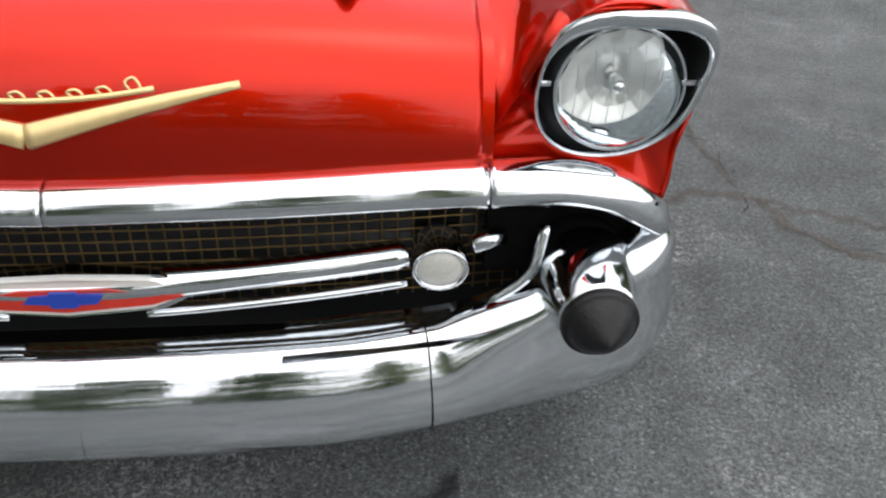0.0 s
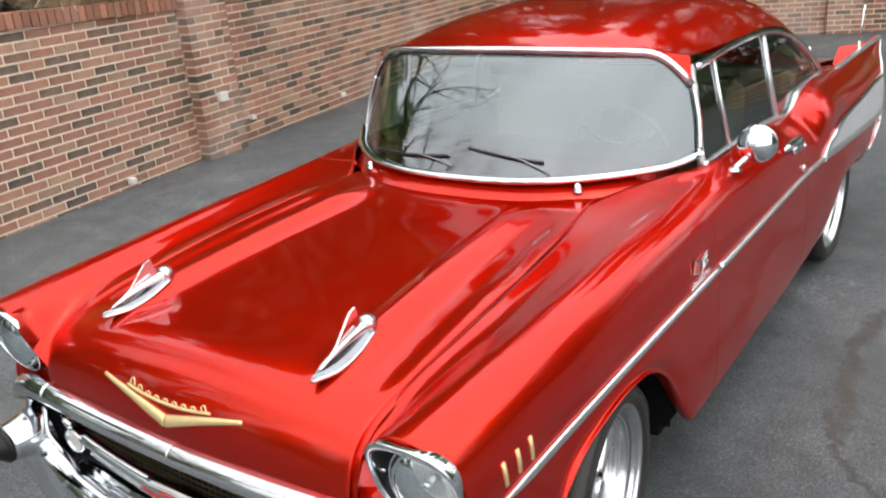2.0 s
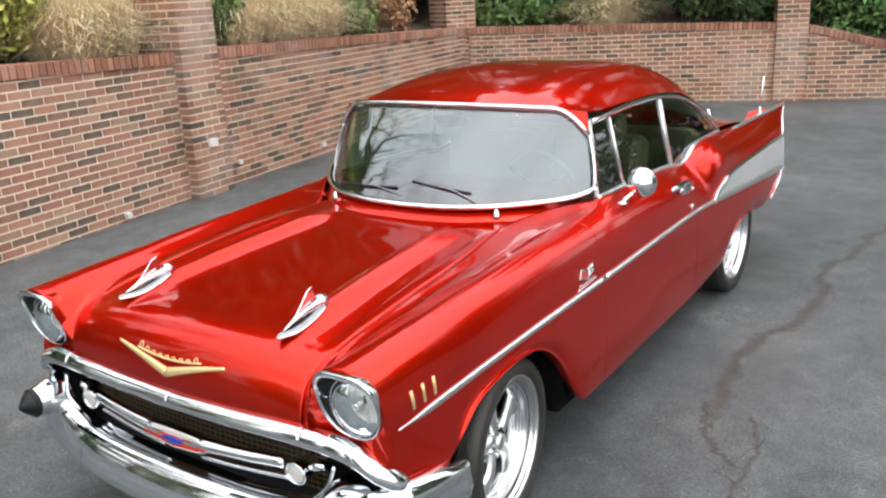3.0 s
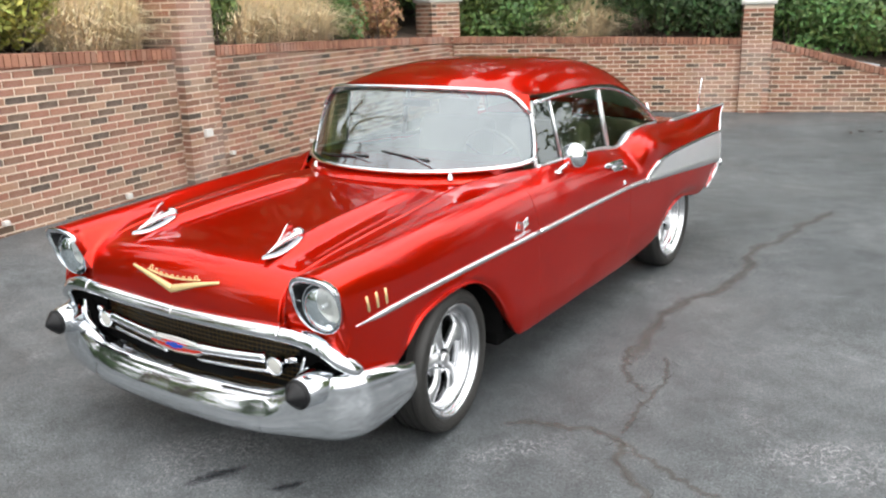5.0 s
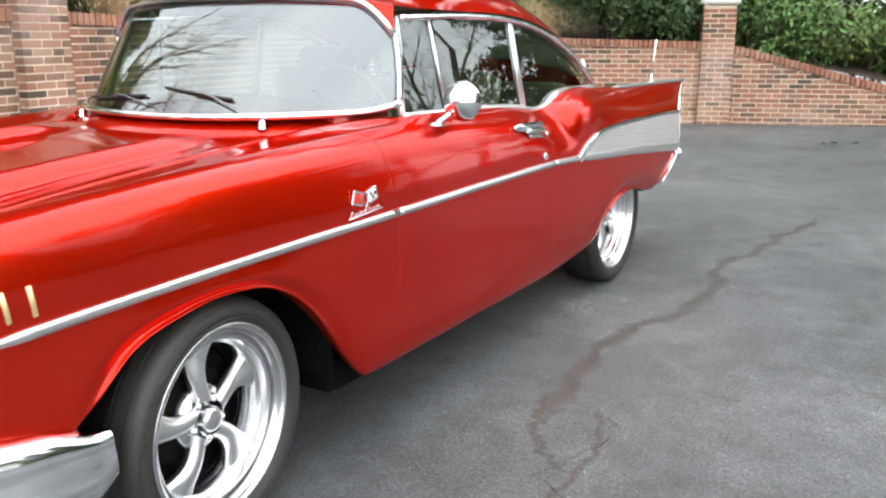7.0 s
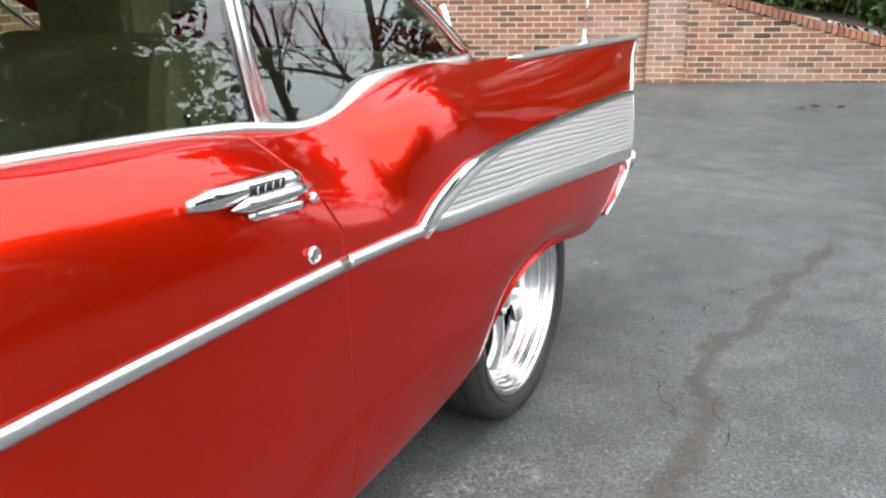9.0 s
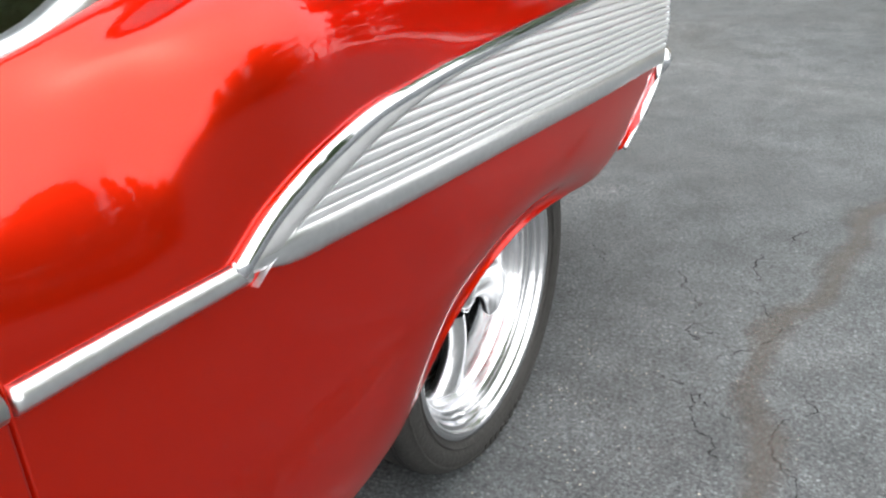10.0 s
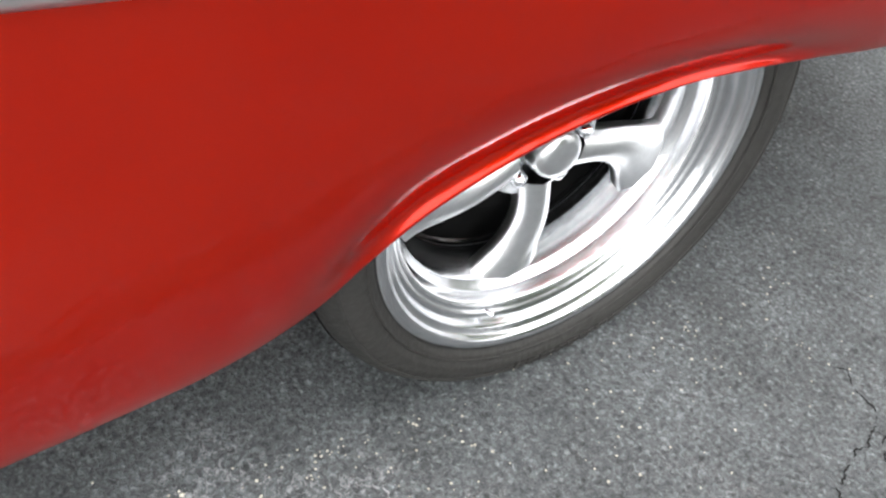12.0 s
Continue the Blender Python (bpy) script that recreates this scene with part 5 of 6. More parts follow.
# rear bumper
REAR = [(0.0, 4.16), (0.45, 4.13), (0.68, 4.08), (0.82, 4.02), (0.890, 3.94), (0.914, 3.87), (0.920, 3.80)]
plan = smooth_path([(x, y, 0) for x, y in REAR], 50)
d = np.gradient(plan, axis=0)
nrm = np.stack([-d[:, 1], d[:, 0], 0 * d[:, 0]], -1)
nrm /= np.linalg.norm(nrm, axis=1)[:, None]
for side in (1, -1):
    rows = []
    for i, (p, o) in enumerate(zip(plan, nrm)):
        s = i / (len(plan) - 1)
        zt, zb = np.interp(s, [0, 0.6, 0.85, 1], [0.52, 0.58, 0.63, 0.645]), np.interp(s, [0, 0.7, 1], [0.34, 0.38, 0.455])
        ring = [(side * (p + o * q)[0], (p + o * q)[1], zb + (zt - zb) * h) for q, h in ((-0.05, 1.0), (-0.01, 1.0), (0.012, 0.8), (0.006, 0.55), (0.016, 0.35), (0.004, 0.08), (-0.03, 0.0))]
        lean = step(0.55, 1.0, s)
        ring = [(x - side * lean * 0.12 * (0.645 - z), y - lean * 1.25 * (0.645 - z), z) for x, y, z in ring]
        rows.append(ring)
    solid("rear_bumper", joined(grid(rows, True), grid([rows[-1], [tuple(np.mean(rows[-1], axis=0))] * 7], True)), CHROME, car, "chrome rear bumper")
    bead = smooth_path([(side * 0.914, 3.838, 0.655), (side * 0.921, 3.785, 0.600), (side * 0.918, 3.697, 0.535), (side * 0.904, 3.600, 0.466)], 24)
    solid("bumper_end_bead", tube(bead, 0.0065, 8), SPOKES, car, "bright rolled edge of the rear bumper end")
    solid("rear_guard", lathe([(0, 0.0), (0, 0.042), (0.04, 0.039), (0.07, 0.026), (0.082, 0.0)], 26, (side * 0.850, 4.00, 0.590), "y"), CHROME, car)

# wipers and cowl nozzles
for x0, x1 in ((-0.44, -0.05), (0.03, 0.33)):
    t = np.linspace(0, 1, 16)
    xs = x0 + (x1 - x0) * t
    lift = 0.040 + 0.022 * t if x0 < -0.2 else 0.090 - 0.032 * t
    k = lift / 0.39
    ys = base_y(xs) * (1 - k) + top_y(xs) * k - 0.024
    path = np.stack([xs, ys, 1.052 + lift], -1)
    wiper = solid("wiper", tube(path, 0.006, 6), BLACK, car, "windscreen wiper with chrome arm")
    arm = smooth_path([path[-1] + [0.03, -0.02, -0.03], path[10] + [0, -0.014, 0.008], path[7] + [0, -0.012, 0.006]], 12)
    solid("wiper_arm", tube(arm, 0.0032, 6), DARKENED_CHROME, wiper)
for x in (-0.46, 0.46):
    solid("washer_nozzle", lathe([(0, 0.018), (0.010, 0.015), (0.026, 0.010), (0.030, 0.0)], 16, (x, base_y(x) - 0.042, 1.020), "z"), CHROME, car, "chrome cowl nozzle")


# ---- wheels ----
def crisp(profile):
    """The same profile with each corner drawn as a short chamfer, so that steps stay sharp when shaded smooth."""
    out = [profile[0]]
    for before, here, after in zip(profile, profile[1:], profile[2:]):
        for other in (before, after):
            gap = math.dist(here, other)
            k = min(0.35, 0.0015 / max(gap, 1e-6))
            out.append((here[0] + k * (other[0] - here[0]), here[1] + k * (other[1] - here[1])))
    return out + [profile[-1]]


def wheel(x, y, z, side, tyre_r, rim_r, width, dish, name_label, phase, steer=0):
    """Five-spoke polished wheel. x is where the tyre's outer wall bulges furthest."""
    # wheel back in recess black, shade included in its colour
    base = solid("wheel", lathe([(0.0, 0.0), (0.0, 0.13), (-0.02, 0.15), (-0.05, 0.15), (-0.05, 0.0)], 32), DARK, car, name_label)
    base.matrix_basis = pose(x, y, z, 0, 0, steer + (0 if side > 0 else 180)) @ pose(-(dish + 0.05), 0, 0)
    o = dish + 0.05
    w = width
    t = [(o - 0.030, rim_r - 0.004), (o - 0.016, rim_r + 0.004), (o - 0.004, rim_r + 0.022), (o, rim_r + 0.45 * (tyre_r - rim_r)), (o - 0.006, tyre_r - 0.024), (o - 0.020, tyre_r - 0.008), (o - 0.040, tyre_r - 0.001),
         (o - w * 0.5, tyre_r), (o - w + 0.02, tyre_r - 0.004), (o - w, tyre_r - 0.03), (o - w + 0.01, rim_r)]
    solid("tyre", lathe(t, 72), TYRE, base, "black low-profile tyre")
    for r in (rim_r + 0.016, rim_r + 0.030, tyre_r - 0.022):
        ring = lathe([(o - 0.006, r - 0.0025), (o - 0.0005 - 0.35 * abs(r - rim_r - 0.4 * (tyre_r - rim_r)) * 0.4, r), (o - 0.006, r + 0.0025)], 60)
        solid("sidewall_rib", ring, TYRE, base)
    # raised marks on the sidewall, too worn to read
    marks = []
    for start in (0.35, 2.45, 4.55):
        for k in range(8):
            a, half = start + 0.075 * k, 0.011 + 0.006 * ((k * 7) % 3)
            mid = rim_r + 0.55 * (tyre_r - rim_r)
            ring = [[(o - 0.0015, q * math.cos(b), q * math.sin(b)), (o + 0.0012, q * math.cos(b), q * math.sin(b))] for b in (a - half, a + half) for q in (mid - 0.006, mid + 0.006)]
            p = [ring[0][1], ring[1][1], ring[3][1], ring[2][1], ring[0][0], ring[1][0], ring[3][0], ring[2][0]]
            marks.append((p, [(0, 1, 2, 3), (0, 4, 5, 1), (1, 5, 6, 2), (2, 6, 7, 3), (3, 7, 4, 0)]))
    solid("sidewall_marks", joined(*marks), TYRE, base, "worn raised sidewall marks", smooth=False, kind="stuff")
    grooves = []
    for k in range(4):
        a = o - 0.05 - k * (w - 0.09) / 3
        grooves.append(lathe([(a + 0.005, tyre_r + 0.0012), (a + 0.004, tyre_r - 0.002), (a - 0.004, tyre_r - 0.002), (a - 0.005, tyre_r + 0.0012)], 60))
    solid("tread_groove", joined(*grooves), RUBBER, base)
    lip = [(o - 0.036, rim_r + 0.002), (o - 0.020, rim_r + 0.006), (o - 0.012, rim_r + 0.003), (o - 0.011, rim_r - 0.006), (o - 0.015, rim_r - 0.013), (o - 0.023, rim_r - 0.015), (o - 0.026, rim_r - 0.024), (o - 0.040, rim_r - 0.027), (o - 0.043, rim_r - 0.034),
           (0.088, rim_r - 0.038), (0.084, rim_r - 0.046), (0.062, rim_r - 0.049), (0.052, rim_r - 0.060), (0.030, rim_r - 0.066), (0.010, rim_r - 0.074), (-0.09, rim_r - 0.060), (-0.12, rim_r)]
    solid("rim", lathe(crisp(lip), 88), MACHINED, base, "polished aluminium rim with turned steps")
    for k in range(5):
        a = 2 * math.pi * k / 5 + phase
        rows = []
        for s in np.linspace(0, 1, 12):
            r = 0.052 + (rim_r - 0.104) * s
            h = 0.036 - 0.020 * s + 0.014 * s**4 + 0.020 * math.sin(math.pi * s) * 0.4
            wd = 0.027 - 0.006 * math.sin(math.pi * min(1, s * 1.15)) + 0.016 * s + 0.034 * s**6
            ring = []
            for q, v in ((-1.0, -0.022), (-1.0, -0.004), (-0.62, 0.008), (0.0, 0.013), (0.62, 0.008), (1.0, -0.004), (1.0, -0.022)):
                c = wd * q + 0.020 * math.sin(math.pi * s)
                ring.append((h + v + 0.012, r * math.cos(a) - c * math.sin(a), r * math.sin(a) + c * math.cos(a)))
            rows.append(ring)
        solid("spoke", grid(rows, True), SPOKES, base, "polished tapering spoke")
    solid("hub", lathe([(0.0, 0.094), (0.026, 0.092), (0.038, 0.082), (0.041, 0.040), (0.046, 0.036), (0.046, 0.0)], 40), POLISHED, base)
    solid("hub_cap", lathe([(0.040, 0.036), (0.066, 0.035), (0.074, 0.031), (0.077, 0.022), (0.078, 0.0)], 32), SPOKES, base, "round polished hub cap")
    for k in range(5):
        a = 2 * math.pi * (k + 0.5) / 5 + phase
        solid("lug_nut", lathe([(0.03, 0.014), (0.044, 0.012), (0.056, 0.010), (0.060, 0.0)], 8, (0, 0.056 * math.cos(a), 0.056 * math.sin(a))), CHROME, base)
    a = -1.95
    r = rim_r - 0.032
    solid("valve_stem", tube([(o - 0.062, r * math.cos(a), r * math.sin(a)), (o - 0.030, (r - 0.01) * math.cos(a), (r - 0.01) * math.sin(a))], 0.0032, 8, up=(0, 1, 0.2)), CHROME, base)
    # disc coloured as dark as the shade behind the spokes
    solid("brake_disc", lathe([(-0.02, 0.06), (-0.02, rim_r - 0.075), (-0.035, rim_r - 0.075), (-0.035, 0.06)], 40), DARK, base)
    return base


for side in (1, -1):
    wheel(side * FRONT_FACE, 0.018, FRONT_R, side, FRONT_R, FRONT_RIM, 0.21, FRONT_DISH, "polished five-spoke front wheel", 0.31, 6)
    wheel(side * REAR_FACE, 2.947, REAR_R, side, REAR_R, REAR_RIM, 0.24, REAR_DISH, "polished five-spoke rear wheel with a deep lip", 0.78)

# ---- cabin ----
part("dashboard", block((1.32, 0.30, 0.20), (0, 0.96, 0.985), 0.06, 4), TRIM_RED, car, "red dashboard")
part("cabin_floor", block((1.5, 2.1, 0.03), (0, 1.9, 0.40), 0.01), CARPET, car)
for side in (1, -1):
    part("door_card", block((0.03, 1.75, 0.52), (side * 0.80, 1.85, 0.72), 0.01), HIDE, car)
    for y, h in ((1.62, 1.0),):
        seat = part("front_seat", block((0.56, 0.50, 0.22), (side * 0.35, y, 0.56), 0.07, 4), HIDE, car, "tan leather bucket seat")
        part("seat_back", block((0.54, 0.20, 0.66), (side * 0.35, y + 0.30, 0.84), 0.08, 4, Matrix.Rotation(radians(-12), 4, "X")), HIDE, seat)
        part("headrest", block((0.28, 0.12, 0.17), (side * 0.35, y + 0.37, 1.19), 0.05, 4), HIDE, seat)
part("rear_seat", block((1.3, 0.5, 0.24), (0, 2.45, 0.56), 0.08, 4), HIDE, car, "tan leather rear bench")
part("rear_seat_back", block((1.3, 0.20, 0.52), (0, 2.72, 0.82), 0.08, 4, Matrix.Rotation(radians(-14), 4, "X")), HIDE, car)
part("parcel_shelf", block((1.28, 0.30, 0.03), (0, 2.88, 1.03), 0.01), HIDE, car)
steer = solid("steering_wheel", tube([(0.36 + 0.19 * math.cos(a), 1.24 - 0.06 * math.sin(a), 1.02 + 0.18 * math.sin(a)) for a in np.linspace(0, 2 * math.pi, 41)[:-1]], 0.012, 8, closed=True, up=(0, 1, 0.3)), HIDE, car, "tan steering wheel with polished spokes")
for a in (0.5, 2.6, 4.7):
    solid("wheel_spoke", tube([(0.36, 1.22, 1.01), (0.36 + 0.18 * math.cos(a), 1.24 - 0.055 * math.sin(a), 1.02 + 0.17 * math.sin(a))], 0.009, 6), POLISHED, steer)
solid("steering_column", tube([(0.36, 1.22, 1.01), (0.36, 1.0, 0.88)], 0.03, 12), BLACK, steer)
part("rear_view_mirror", block((0.20, 0.02, 0.05), (0.0, 1.02, 1.36), 0.008), CHROME, car)
for side in (1, -1):
    solid("lock_pin", lathe([(0, 0.003), (0.03, 0.003), (0.032, 0.006), (0.038, 0.006), (0.04, 0)], 10, (side * 0.765, 1.76, 1.02), "z"), CHROME, doors[side])


# ---- walls, beds and planting ----
WEST = [(-3.746, -1.0), (-5.40, 9.55)]
WEST_TOP = [(0, 1.66), (2.02, 1.605), (3.85, 1.550), (4.76, 1.535), (6.58, 1.497), (9.5, 1.415), (10.7, 1.38)]
CORNER = (-5.80, 9.80)
NORTH = [(-5.46, 9.76), (-0.98, 11.35)]
EAST = [(-0.60, 11.485), (1.74, 12.31), (5.2, 13.53)]
BRICK_L, BRICK_H, BRICK_D, JOINT = 0.197, 0.0545, 0.095, 0.0145
COURSE = BRICK_H + JOINT


def frame_of(p0, p1):
    a, b = Vector((*p0, 0)), Vector((*p1, 0))
    u = (b - a).normalized()
    return a, u, Vector((u.y, -u.x, 0)), (b - a).length


def course_places(p0, p1, top, z0=0.0):
    """Centres of the bricks of one wall face in running bond: along, height, length."""
    a, u, out, full = frame_of(p0, p1)
    row, z = 0, z0
    while True:
        any_left = False
        s = -((BRICK_L + JOINT) / 2) * (row % 2)
        while s < full:
            s0, s1 = max(0.0, s), min(full, s + BRICK_L)
            if s1 - s0 > 0.03:
                tall = min(BRICK_H, top((s0 + s1) / 2) - 0.108 - z)
                if tall > 0.008:
                    any_left = True
                    yield (s0 + s1) / 2, z + tall / 2, s1 - s0, tall
            s += BRICK_L + JOINT
        z, row = z + COURSE, row + 1
        if not any_left:
            return


def box_into(verts, faces, centre, u, out, size, jitter=0.0):
    k = len(verts)
    c = Vector(centre) + out * random.uniform(-jitter, jitter)
    for dz in (-0.5, 0.5):
        for du, do in ((-0.5, -0.5), (0.5, -0.5), (0.5, 0.5), (-0.5, 0.5)):
            verts.append(tuple(c + u * (du * size[0]) + out * (do * size[1]) + Vector((0, 0, dz * size[2]))))
    faces += [(k, k + 3, k + 2, k + 1), (k + 4, k + 5, k + 6, k + 7), (k, k + 1, k + 5, k + 4), (k + 1, k + 2, k + 6, k + 5), (k + 2, k + 3, k + 7, k + 6), (k + 3, k, k + 4, k + 7)]


BRICK_MESH = {}


def brick_mesh(length):
    key = round(length, 3)
    if key not in BRICK_MESH:
        bm = block((length, BRICK_D, BRICK_H), bevel=0.003, seg=1)
        me = bpy.data.meshes.new("brick")
        bm.to_mesh(me)
        bm.free()
        me.materials.append(BRICK)
        BRICK_MESH[key] = me
    return BRICK_MESH[key]


WALL_BRICKS = []


def brick_wall(name, points, top, label, pick=None, depth=0.32, z0=0.0):
    """A retaining wall: a mortar core, courses of bricks a little proud of it, and a rowlock coping."""
    core_v, core_f, verts, faces, coping_v, coping_f = [], [], [], [], [], []
    wall = None
    done = 0.0
    singles = []
    for p0, p1 in zip(points, points[1:]):
        a, u, out, full = frame_of(p0, p1)
        n = max(2, int(full / 0.1))
        for i in range(n):
            s0, s1 = full * i / n, full * (i + 1) / n
            h = min(top(done + s0), top(done + s1)) - 0.105
            mid = a + u * ((s0 + s1) / 2) - out * (depth / 2 + 0.003)
            box_into(core_v, core_f, (mid.x, mid.y, h / 2 - 0.05), u, out, (s1 - s0, depth - 0.006, h + 0.1))
        for s, z, length, tall in course_places(p0, p1, lambda q: top(done + q), z0):
            c = a + u * s - out * (BRICK_D / 2)
            if pick and pick(c.y, z) and tall == BRICK_H and len(singles) < 300:
                singles.append((c + Vector((0, 0, z)), u, length))
            else:
                box_into(verts, faces, (c.x, c.y, z), u, out, (length, BRICK_D, tall), 0.0015)
        s = 0.0
        while s < full - 0.03:
            h = top(done + s + 0.03)
            c = a + u * (s + 0.029) - out * (depth / 2 - 0.02)
            box_into(coping_v, coping_f, (c.x, c.y, h - 0.052), u, out, (0.058, depth + 0.02, 0.104), 0.002)
            s += 0.069
        done += full
    wall = tagged(solid(name, (core_v, core_f), MORTAR, smooth=False), label, "wall", kind="structure")
    solid("brick_courses", (verts, faces), BRICK_JOINED, wall, smooth=False, kind="stuff")
    solid("coping_courses", (coping_v, coping_f), COPING, wall, smooth=False, kind="stuff")
    WALL_BRICKS.append((wall, singles))
    return wall


def interp_top(points):
    p = np.asarray(points, float)
    return lambda s: float(np.interp(s, p[:, 0], p[:, 1]))


def pillar(name, centre, angle, wide, tall, label, cap=True):
    """A square brick pier with a cast-stone cap."""
    verts, faces = [], []
    u = Vector((math.cos(angle), math.sin(angle), 0))
    v = Vector((-u.y, u.x, 0))
    half = wide / 2
    core_v, core_f = [], []
    box_into(core_v, core_f, (*centre, tall / 2), u, v, (wide - 0.009, wide - 0.009, tall))
    ob = tagged(solid(name, (core_v, core_f), MORTAR, smooth=False), label, "pillar", kind="structure")
    rows = int(tall / COURSE)
    for r in range(rows):
        z = r * COURSE + BRICK_H / 2
        for face, (along, out) in enumerate(((u, -v), (v, u), (-u, v), (-v, -u))):
            shift = (BRICK_L + JOINT) / 2 * ((r + face) % 2)
            s = -half - shift
            while s < half:
                s0, s1 = max(-half, s), min(half, s + BRICK_L)
                if s1 - s0 > 0.03:
                    c = Vector((*centre, 0)) + along * ((s0 + s1) / 2) + out * (half - 0.047)
                    box_into(verts, faces, (c.x, c.y, z), along, out, (s1 - s0, 0.094, BRICK_H), 0.002)
                s += BRICK_L + JOINT
    solid("brick_courses", (verts, faces), BRICK_JOINED, ob, smooth=False, kind="stuff")
    if cap:
        turn = Matrix.Rotation(angle, 4, "Z")
        rings = []
        for k, z in ((0.9, 0.0), (1.0, 0.004), (1.0, 0.055), (0.97, 0.072), (0.80, 0.110), (0.5, 0.140), (0.2, 0.152), (0.02, 0.154)):
            ring = []
            for i in range(32):
                c, q = math.cos(2 * math.pi * i / 32), math.sin(2 * math.pi * i / 32)
                e = max(abs(c), abs(q)) ** (0.92 if k > 0.6 else 0.6)
                w = (half + 0.045) * k / e
                ring.append(tuple(turn @ Vector((c * w, q * w, 0)) + Vector((*centre, tall + z))))
            rings.append(ring)
        solid("cap_stone", grid(rings, True), STONE, ob, "pale domed cast-stone cap")
    return ob


brick_wall("wall_west", WEST, interp_top(WEST_TOP), "mixed red-brown brick retaining wall with rowlock coping", pick=lambda y, z: 0.8 < y < 2.6, z0=0.10)
brick_wall("wall_north", NORTH, interp_top([(0, 1.365), (2.8, 1.31), (4.8, 1.255)]), "mixed red-brown brick retaining wall with rowlock coping", z0=0.05)
brick_wall("wall_northeast", EAST, interp_top([(0, 1.20), (0.16, 1.18), (0.75, 1.025), (1.25, 0.89), (1.68, 0.772), (2.48, 0.57), (3.6, 0.42), (7, 0.34)]), "brick retaining wall stepping down to low height", z0=0.05)
_, wu, wo, _ = frame_of(WEST[0], WEST[1])
wa = math.atan2(wu.y, wu.x)
pillar("pillar_west", (-4.545, 3.104), wa, 0.52, 2.10, "brick pier rising above the wall")
pillar("pillar_corner", CORNER, wa - 0.6, 0.56, 1.95, "brick corner pier with pale stone cap")
_, nu, no, _ = frame_of(NORTH[0], NORTH[1])
pillar("pillar_north", (-0.815, 11.545), math.atan2(nu.y, nu.x), 0.45, 1.77, "brick pier with pale stone cap")
for x, y, z, big in ((-4.287, 3.15, 0.661, 1.0), (-4.472, 3.626, 0.363, 0.55), (-4.222, 2.036, 0.20, 0.6), (-4.72, 5.2, 0.26, 0.6), (-4.011, 0.685, 0.257, 0.55)):
    turn = Matrix.Rotation(wa, 4, "Z")
    vent = part("wall_box", block((0.10 * big, 0.05, 0.08 * big), (x + 0.018, y, z), 0.008, 2, turn), PLASTIC)
    tagged(vent, "small pale weatherproof box fixed to the brick wall", "box", "boxes on the wall")


# raised beds behind the walls
def bed(name, line, depth, heights, label):
    rows = []
    for s in np.linspace(0, 1, 40):
        i = min(int(s * (len(line) - 1)), len(line) - 2)
        k = s * (len(line) - 1) - i
        p = np.array(line[i]) * (1 - k) + np.array(line[i + 1]) * k
        _, u, out, _ = frame_of(line[i], line[i + 1])
        h = np.interp(s, [q[0] for q in heights], [q[1] for q in heights])
        row = []
        for d in (0.25, 0.6, 1.2, 2.2, 3.5, 5.0, 7.0):
            d2 = d * depth / 7.0 if d > 0.25 else d
            z = h - 0.13 + 0.16 * d2 + 0.05 * noise.noise((p[0] - d2, p[1], 3.0))
            row.append((p[0] - out.x * d2, p[1] - out.y * d2, z))
        rows.append(row)
    return tagged(sheet(name, rows, SOIL, None), label, "planting bed", kind="structure")


bed("planting_bed_west", [(-3.6, -2.0), (-4.06, 1.0), (-4.70, 5.1), (-5.50, 9.9)], 7.0, [(0, 1.62), (0.3, 1.56), (1, 1.40)], "mulched planting bed sloping up behind the brick wall")
bed("planting_bed_north", [(-10.0, 8.15), (-6.4, 9.45), (-3.2, 10.58), (-0.82, 11.43), (1.9, 12.40), (5.6, 13.7)], 7.0, [(0, 1.5), (0.2, 1.34), (0.6, 1.25), (0.8, 0.70), (1, 0.45)], "mulched planting bed behind the north wall")


# ---- plants ----
def leaves_into(verts, faces, centre, radii, count, size, lean=0.5, seed=0):
    rng = random.Random(seed)
    c = Vector(centre)
    lobes = [(Vector((rng.uniform(-0.55, 0.55) * radii[0], rng.uniform(-0.55, 0.55) * radii[1], rng.uniform(-0.2, 0.6) * radii[2])), rng.uniform(0.35, 0.62)) for _ in range(9)]
    for _ in range(count):
        lobe, k = rng.choice(lobes)
        d = Vector((rng.gauss(0, 1), rng.gauss(0, 1), rng.gauss(0, 1))).normalized()
        r = rng.uniform(0.45, 1.08)
        p = c + lobe + Vector((d.x * radii[0], d.y * radii[1], d.z * radii[2])) * (k * r)
        n = (d + Vector((rng.uniform(-1, 1), rng.uniform(-1, 1), rng.uniform(-0.3, 1))) * 0.9).normalized()
        a = n.orthogonal().normalized()
        a.rotate(Matrix.Rotation(rng.uniform(0, 6.28), 3, n))
        b = n.cross(a)
        s = size * rng.uniform(0.6, 1.3)
        i = len(verts)
        verts += [tuple(p - a * s), tuple(p + b * s * 0.42 + n * s * 0.12), tuple(p + a * s), tuple(p - b * s * 0.42 + n * s * 0.12)]
        faces.append((i, i + 1, i + 2, i + 3))


